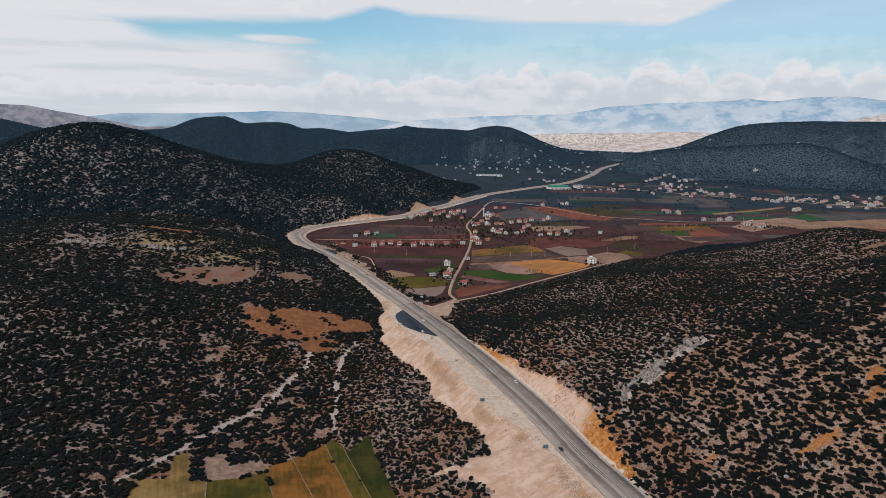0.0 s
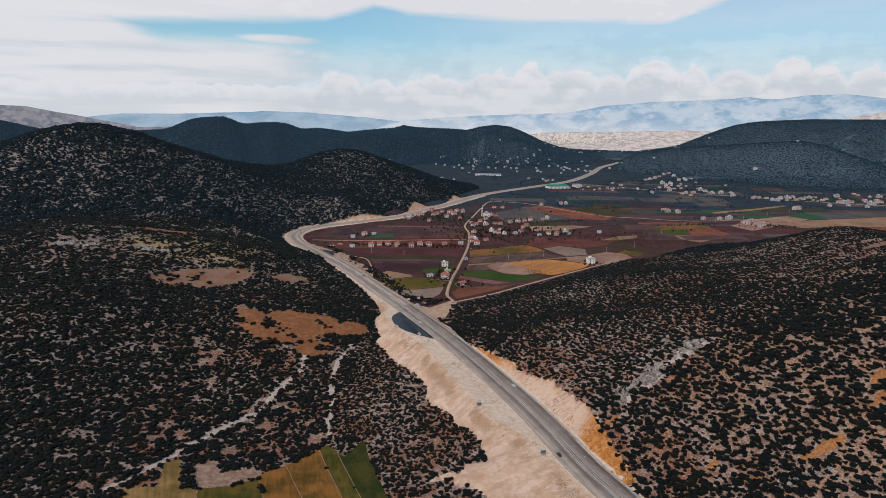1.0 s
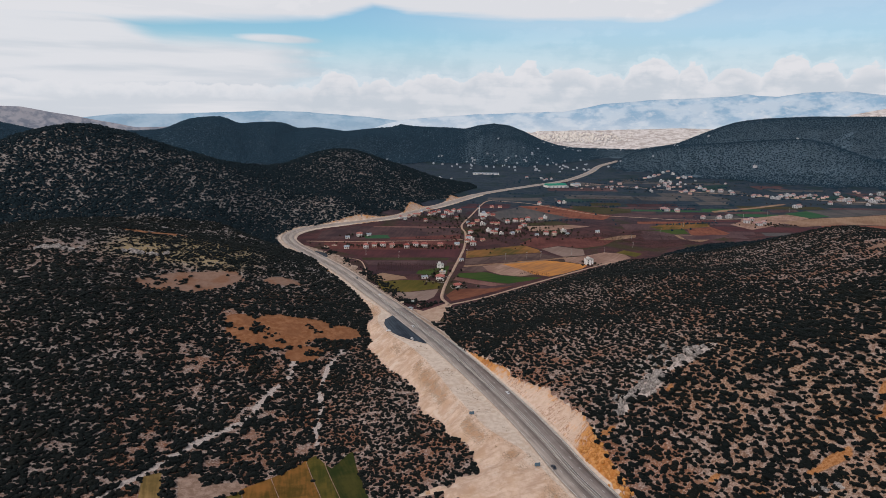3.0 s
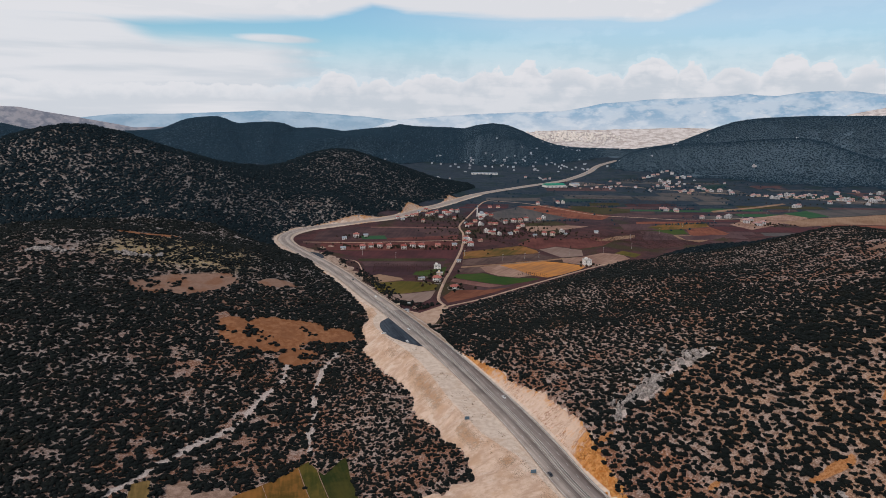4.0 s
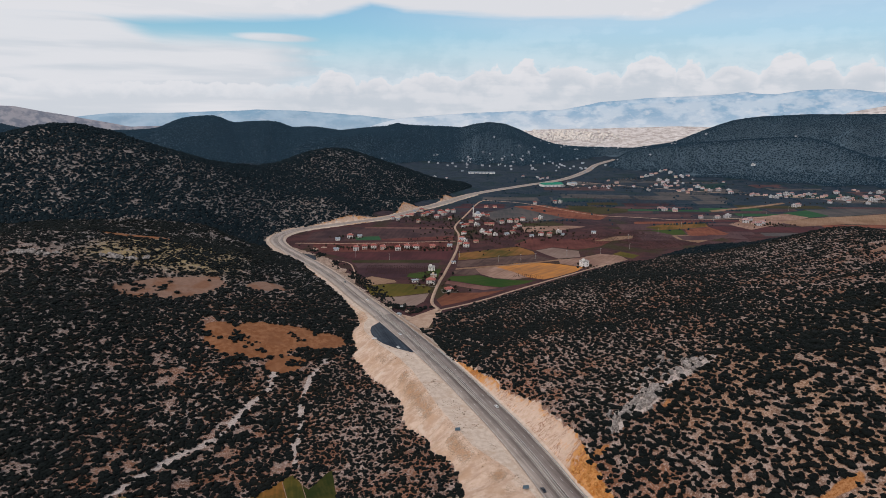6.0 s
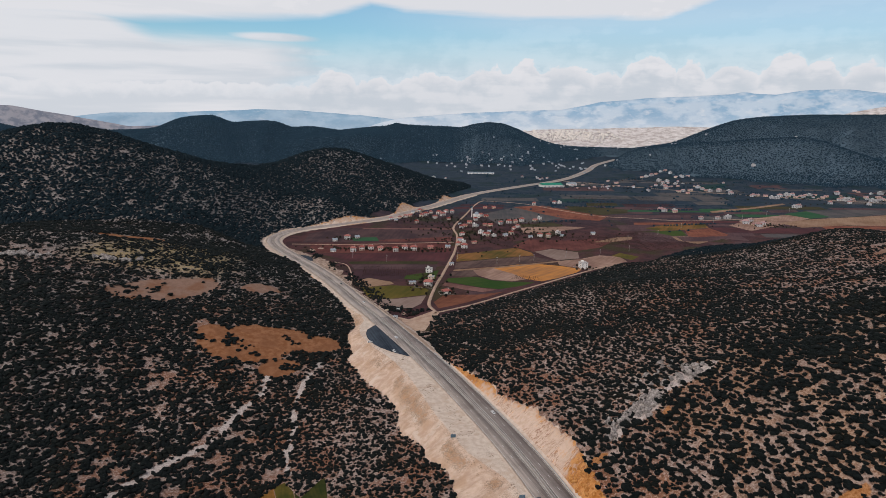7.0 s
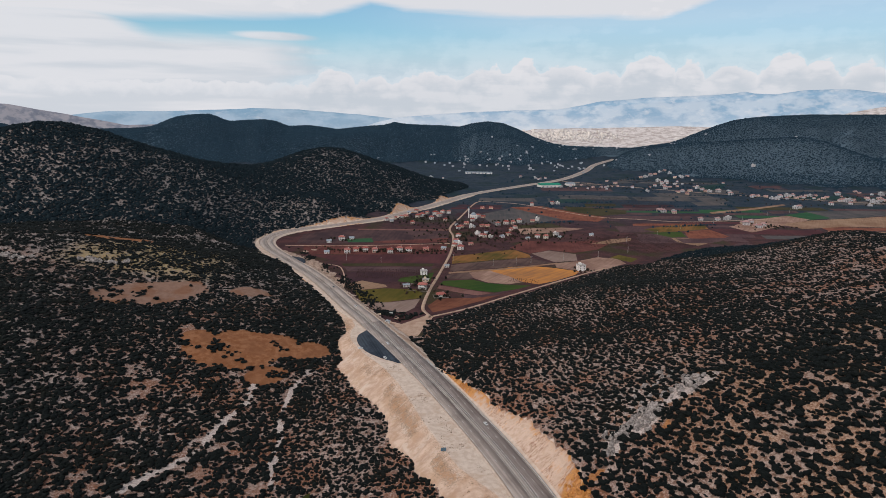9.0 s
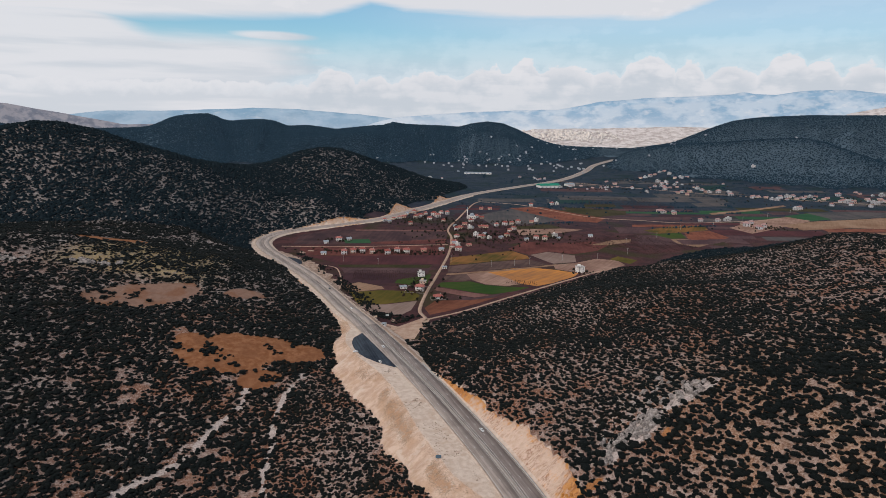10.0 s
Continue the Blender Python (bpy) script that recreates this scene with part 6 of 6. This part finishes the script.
def utility_pole(m):
    ob = thing("utility_pole", m, "pale concrete utility pole standing in the fields", "pole", "utility poles")
    part("pole", tube(0.22, 0.13, -0.5, 9.5, 8), CONCRETE, ob)
    arm = part("crossarm", box(-1.2, -0.08, 8.8, 1.2, 0.08, 8.98), STEEL, ob)
    for x in (-1.0, 0.0, 1.0):
        part("insulator", tube(0.08, 0.06, 8.98, 9.25, 6, x), WALL, arm)
    return ob


pole = utility_pole(on_ground(150, 957, 20))
for x, y in ((128, 948), (200, 980), (255, 1000), (95, 935), (310, 1040), (330, 1120), (400, 1180), (470, 1260), (40, 960), (560, 1330), (640, 1380), (720, 1440), (800, 1500), (-60, 935), (-110, 950)):
    copy_thing(pole, on_ground(x, y, 20))


# ---- trees round the houses ----
def tree(m, tall, spread, seed, label):
    rng = np.random.default_rng(seed)
    ob = thing("tree", m, label, "tree", "valley trees")
    bm = tube(0.22, 0.10, -0.3, tall * 0.55, 7)
    for _ in range(5):
        a, tilt = rng.uniform(0, 6.28), rng.uniform(0.5, 0.9)
        limb = bmesh.new()
        bmesh.ops.create_cone(limb, cap_ends=True, segments=5, radius1=0.09, radius2=0.03, depth=tall * 0.35, matrix=Matrix.Translation((0, 0, tall * 0.17)))
        limb.transform(Matrix.Translation((0, 0, tall * rng.uniform(0.3, 0.5))) @ Matrix.Rotation(a, 4, "Z") @ Matrix.Rotation(tilt, 4, "X"))
        tmp = bpy.data.meshes.new("limb")
        limb.to_mesh(tmp)
        limb.free()
        bm.from_mesh(tmp)
        bpy.data.meshes.remove(tmp)
    part("trunk", bm, BARK, ob, "brown tapering trunk")
    n = 34
    v = rng.normal(0, 1, (n, 3))
    v /= np.linalg.norm(v, axis=1)[:, None]
    c = v * rng.uniform(0.35, 1.0, n)[:, None] * np.array([spread, spread, tall * 0.32]) + np.array([0, 0, tall * 0.66])
    crown = clumps("crown", c, rng.uniform(0.22, 0.42, n) * spread, icosahedron(), rng, FOLIAGE, 0.8, 0.35)
    crown.parent = ob
    return ob


tree_proto = [tree(on_ground(-12, 990, 0), 6.0, 2.3, 1, "dark round evergreen tree beside a house"), tree(on_ground(62, 1085, 0), 8.5, 2.4, 2, "tall dark evergreen tree in the village"),
              tree(on_ground(15, 848, 0), 5.0, 2.0, 3, "small dark tree at a field edge")]
for _ in range(70):
    x, y = rng_v.choice([(rng_v.gauss(100, 70), rng_v.gauss(1190, 70)), (rng_v.uniform(-120, 30), rng_v.gauss(1002, 9)), (rng_v.gauss(0, 40), rng_v.gauss(1310, 30)), (rng_v.uniform(60, 700), rng_v.uniform(1050, 1900)), (rng_v.gauss(10, 16), rng_v.gauss(812, 22))])
    if abs(road_frame(np.array([x]), np.array([y]))[0][0]) > 20:
        copy_thing(rng_v.choice(tree_proto), on_ground(x, y, rng_v.uniform(0, 360)) @ Matrix.Scale(rng_v.uniform(0.5, 0.85), 4))


# ---- limestone outcrops ----
def boulder(rng, r):
    bm = bmesh.new()
    bmesh.ops.create_icosphere(bm, subdivisions=3, radius=r)
    stretch = Vector((rng.uniform(0.8, 1.7), rng.uniform(0.6, 1.1), rng.uniform(0.8, 1.5)))
    off = Vector((rng.uniform(0, 99), rng.uniform(0, 99), 0))
    for v in bm.verts:
        k = 1 + 0.55 * noise.noise(v.co / r * 1.3 + off) + 0.5 * abs(noise.noise(v.co / r * 3.1 + off)) + 0.18 * noise.noise(v.co / r * 6.5 + off)
        v.co = Vector((v.co.x * stretch.x, v.co.y * stretch.y, v.co.z * stretch.z)) * k
    return bm


def outcrop(cx, cy, long_, wide_, turn, count, big, seed, label, stone=None):
    rng = random.Random(seed)
    ob = thing("rock_outcrop", on_ground(cx, cy), label, "rock", "limestone outcrops")
    z0, c, s = height(cx, cy), math.cos(radians(turn)), math.sin(radians(turn))
    for _ in range(count):
        u_, v_ = rng.uniform(-1, 1) * long_, rng.gauss(0, 0.5) * wide_
        x, y = u_ * c - v_ * s, u_ * s + v_ * c
        bm = boulder(rng, rng.uniform(0.45, 1.0) * big)
        bm.transform(Matrix.Translation((x, y, height(cx + x, cy + y) - z0 + 0.1 * big)) @ Matrix.Rotation(radians(turn) + rng.uniform(-0.4, 0.4), 4, "Z"))
        part("boulder", bm, stone or ROCK, ob)


outcrop(119, 391, 7, 5, 65, 18, 1.9, 1, "jagged grey limestone outcrop above the rock cut")
outcrop(140, 401, 10, 6.5, 40, 34, 2.1, 2, "long grey limestone ledge in the scrub")
outcrop(165, 413, 12, 6.5, 25, 34, 1.9, 3, "broken grey limestone ledge on the slope")
outcrop(150, 428, 18, 12, 25, 26, 1.3, 4, "low grey limestone ledge on the slope")
outcrop(180, 290, 15, 3, -5, 30, 1.2, 7, "low pale limestone ledge between orange soil and scrub")
outcrop(129, 398, 5, 3.5, 50, 16, 1.6, 8, "jagged grey limestone outcrop above the rock cut")
OCHRE_ROCK = material("broken ochre rock", speckled((0.36, 0.135, 0.03), (0.60, 0.31, 0.11), 0.4, 5.0, depth=0.3))
for x, y, seed in ((96, 370, 21), (101.5, 352, 22), (107.5, 333, 23)):
    outcrop(x, y, 9, 4.5, 109, 22, 1.25, seed, "broken ochre rock rubble at the end of the rock cut", OCHRE_ROCK)
outcrop(-330, 725, 24, 6, 15, 26, 2.6, 5, "pale limestone ledge on the ridge")
outcrop(-405, 690, 22, 6, 10, 22, 2.8, 6, "pale limestone ledge on the ridge")


# ---- spoil heaps beside the highway ----
def spoil_heap(x, y, long_, wide_, tall, turn, seed):
    n_r, n_a = 8, 26
    rng = np.random.default_rng(seed)
    verts, faces = [(0, 0, tall)], []
    for r in range(1, n_r + 1):
        for a in range(n_a):
            t_, ang = r / n_r, 2 * math.pi * a / n_a
            bump = 1 + 0.14 * math.sin(2 * ang + seed) + 0.08 * math.sin(5 * ang + 2 * seed)
            verts.append((t_ * long_ * math.cos(ang) * bump, t_ * wide_ * math.sin(ang) * bump, tall * math.cos(t_ * 1.57) ** 1.3 + rng.normal(0, 0.12) - (0.4 if r == n_r else 0)))
    for a in range(n_a):
        faces.append((0, 1 + a, 1 + (a + 1) % n_a))
        for r in range(n_r - 1):
            i, j = 1 + r * n_a + a, 1 + r * n_a + (a + 1) % n_a
            faces += [(i, i + n_a, j), (j, i + n_a, j + n_a)]
    ob = mesh_object("earth_mound", np.array(verts), np.array(faces), SPOIL)
    ob.matrix_basis = on_ground(x, y, turn)
    ob.data.shade_smooth()
    return tagged(ob, "mound of pale excavated earth beside the highway", "mound", "earth mounds")


heap_places = ((-152, 922, 6, 4, 1.8), (-140, 906, 5, 3.5, 1.5), (-158, 940, 4.5, 3, 1.2), (-122, 872, 5, 3.5, 1.4), (-110, 850, 4, 3, 1.1), (-128, 892, 4, 3, 1.3), (-178, 1000, 7, 4, 1.5), (-168, 1012, 5, 4, 1.2), (-20, 700, 5, 3, 1.0), (-48, 728, 4.5, 3, 1.1))
for i, (x, y, a, b, h) in enumerate(heap_places):
    spoil_heap(x, y, a, b, h, 118 + 40 * math.sin(i * 2.1), i)


# ---- shrubs and garden trees ----
rng_s = np.random.default_rng(44)
line_s = ROAD_FINE[(ROAD_FINE[:, 1] > 690) & (ROAD_FINE[:, 1] < 1000)]
tan_s = np.gradient(line_s[:, :2], axis=0)
tan_s /= np.linalg.norm(tan_s, axis=1)[:, None]
pick = rng_s.integers(0, len(line_s), 900)
off_s = rng_s.normal(31, 4.5, 900) + rng_s.uniform(-1, 1, 900)
sx_, sy_ = line_s[pick, 0] + tan_s[pick, 1] * off_s + rng_s.uniform(-3, 3, 900), line_s[pick, 1] - tan_s[pick, 0] * off_s + rng_s.uniform(-3, 3, 900)
keep_s = (off_s > 21) & (fbm(sx_, sy_, 16, 2, 77) > 0.50 - 0.10 * (sy_ < 870))
sx_, sy_ = sx_[keep_s], sy_[keep_s]
sr = rng_s.uniform(0.7, 1.7, len(sx_))
tagged(clumps("roadside_shrubs", np.stack([sx_, sy_, land(sx_, sy_)[1] + 0.35 * sr], 1), sr, leafy(), rng_s, FOLIAGE, 0.85, 0.36), "dark evergreen shrubs on the bank below the highway", "shrubs", kind="stuff")

gx, gy = [], []
for cx, cy, ax, ay, count in ((100, 1170, 55, 55, 260), (50, 1130, 14, 70, 90), (-25, 1310, 40, 32, 130), (190, 1150, 50, 25, 90), (-60, 1012, 60, 8, 130), (-2, 822, 12, 18, 60), (215, 920, 12, 8, 18), (130, 1280, 60, 20, 120), (20, 780, 14, 6, 20), (-140, 1088, 14, 6, 24), (700, 2080, 110, 90, 120), (1110, 1720, 170, 60, 200), (430, 1930, 80, 50, 90), (650, 1300, 25, 14, 50), (1500, 1780, 180, 70, 90)):
    gx.append(rng_s.normal(cx, ax, count))
    gy.append(rng_s.normal(cy, ay, count))
gx, gy = np.concatenate(gx), np.concatenate(gy)
keep_g = (np.abs(road_frame(gx, gy)[0]) > 22) & ~near_line([(5, 735), (11, 810), (20, 875), (37, 1016), (42, 1135), (37, 1220), (61, 1358), (93, 1532)], gx, gy, 5.0)
gx, gy = gx[keep_g], gy[keep_g]
gr = rng_s.uniform(0.8, 2.0, len(gx))
GARDEN = material("bare and evergreen garden twigs", lambda n, pos: (n.mix(n.add("ShaderNodeNewGeometry").outputs["Random Per Island"], (0.014, 0.020, 0.014), (0.052, 0.033, 0.027)), None, 0.0))
tagged(clumps("garden_trees", np.stack([gx, gy, land(gx, gy)[1] + gr * 0.8], 1), gr, leafy(), rng_s, GARDEN, 1.1, 0.42), "small dark and bare garden trees between village houses", "trees", kind="stuff")


# ---- weeds along the edge of the fill ----
rng_w = np.random.default_rng(23)
wy = rng_w.uniform(330, 600, 1500)
wk = np.array([int(np.abs(ROAD[:, 1] - v).argmin()) for v in wy])
wd = np.where(rng_w.uniform(0, 1, 1500) < 0.6, rng_w.normal(-27, 4.5, 1500), rng_w.normal(-18, 1.4, 1500))
wx, wy = ROAD[wk, 0] + wd * 0.93, wy + wd * 0.36
keep_w = (fbm(wx, wy, 10, 2, 66) > 0.60) & (wy > 320)
wx, wy = wx[keep_w], wy[keep_w]
weeds = clumps("weeds", np.stack([wx, wy, land(wx, wy)[1] + 0.1], 1), rng_w.uniform(0.14, 0.42, len(wx)), octahedron(), rng_w, material("dry weeds", plain((0.19, 0.135, 0.085))), 0.7, 0.5)
tagged(weeds, "dry brown weeds scattered along the gravel bench", "weeds", kind="stuff")


# ---- bare orchards in rows ----
def orchard(x0, y0, x1, y1, row, gap, turn, seed, tint, label):
    rng = np.random.default_rng(seed)
    u, v = [a.ravel() for a in np.meshgrid(np.arange(x0, x1, gap), np.arange(y0, y1, row))]
    u, v = u + rng.uniform(-0.4, 0.4, len(u)), v + rng.uniform(-0.3, 0.3, len(u))
    cx, cy = (x0 + x1) / 2, (y0 + y1) / 2
    c, s = math.cos(radians(turn)), math.sin(radians(turn))
    x, y = cx + (u - cx) * c - (v - cy) * s, cy + (u - cx) * s + (v - cy) * c
    keep = rng.uniform(0, 1, len(x)) < 0.9
    x, y = x[keep], y[keep]
    z = land(x, y)[1]
    ob = clumps("orchard", np.stack([x, y, z + 0.45], 1), rng.uniform(0.45, 0.95, len(x)), octahedron(), rng, tint, 0.9, 0.5)
    return tagged(ob, label, "orchard", kind="stuff")


TWIGS = material("bare twigs", plain((0.060, 0.036, 0.031)))
orchard(-85, 856, 8, 905, 5.0, 2.4, 3, 1, TWIGS, "rows of small bare fruit trees on dark soil")
orchard(110, 850, 148, 868, 5.0, 2.6, -10, 2, TWIGS, "small plot of bare vines in ochre stubble")
orchard(255, 1085, 320, 1140, 6.0, 2.6, 25, 3, TWIGS, "bare fruit trees beyond the stubble field")
orchard(300, 1060, 420, 1190, 7.0, 3.0, 30, 4, TWIGS, "wide bare orchard below the scrub hill")
orchard(350, 1560, 560, 1700, 9.0, 3.5, 10, 5, TWIGS, "bare orchard rows on the far valley floor")
orchard(-70, 1010, 30, 1040, 5.0, 3.0, 8, 6, TWIGS, "bare garden trees behind the row of houses")

# hedges and scattered trees on the far valley floor
rng_h = np.random.default_rng(31)
hx_, hy_ = [], []
for _ in range(90):
    cx, cy, a = rng_h.uniform(150, 1500), rng_h.uniform(1230, 2450), rng_h.choice([0.15, 0.2, 1.5, 0.3]) + rng_h.normal(0, 0.06)
    n_ = int(rng_h.uniform(6, 30))
    run = np.cumsum(rng_h.uniform(2.5, 9.0, n_))
    hx_.append(cx + run * math.cos(a) + rng_h.normal(0, 1.2, n_))
    hy_.append(cy + run * math.sin(a) + rng_h.normal(0, 1.2, n_))
hx_, hy_ = np.concatenate(hx_ + [rng_h.uniform(60, 1500, 500)]), np.concatenate(hy_ + [rng_h.uniform(1200, 2600, 500)])
_, hz, _, hd, _, _, hup = land(hx_, hy_)
ok_h = (np.abs(hd) > 25) & (np.abs(hup) < 6) & (hx_ - hy_ < -750)
hx_, hy_, hz = hx_[ok_h], hy_[ok_h], hz[ok_h]
hr = rng_h.uniform(1.1, 2.6, len(hx_))
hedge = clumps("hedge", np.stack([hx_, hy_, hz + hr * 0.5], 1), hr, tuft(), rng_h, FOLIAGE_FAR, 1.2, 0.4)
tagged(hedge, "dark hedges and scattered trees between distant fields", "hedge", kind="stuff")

# patchwork of more distant fields
rng_f = random.Random(9)
gy_ = 1070.0
while gy_ < 2500:
    deep = rng_f.uniform(26, 62) * (1.0 if gy_ < 1600 else 1.5)
    x = max(-20 + (gy_ - 1330) * 0.32, 330 if gy_ < 1300 else -1e3) + rng_f.uniform(0, 60)
    palette = (UMBER, FALLOW, TAN, DIMGREEN, MAROON, FALLOW, RUST) if gy_ < 1330 else (DARK, UMBER, DIMGREEN, MAROON, SLATE, UMBER, GREENDK, FALLOW) if gy_ < 1560 else (SLATE, SLATE, PASTURE, FALLOW, UMBER, FALLOW)
    while x < 0.62 * gy_ + 350:
        wide_ = rng_f.uniform(70, 230)
        on_floor = max(abs(float(v)) for v in land(np.array([x, x + wide_, x + wide_, x + 6]), np.array([gy_, gy_ + 14, gy_ + deep + 10, gy_ + deep]))[6]) < 7
        if rng_f.random() < 0.75 and on_floor and road_frame(np.array([x + wide_ / 2]), np.array([gy_ + deep / 2]))[0][0] > 40 + wide_ / 2:
            j = [rng_f.uniform(-6, 6) for _ in range(4)]
            field([(x, gy_ + j[0]), (x + wide_, gy_ + 14 + j[1]), (x + wide_ + 8, gy_ + deep + 10 + j[2]), (x + 6, gy_ + deep - 2 + j[3])],
                  rng_f.choice(palette), "field on the far valley floor", 0.03, 60.0)
        x += wide_ + 12
    gy_ += deep + 6
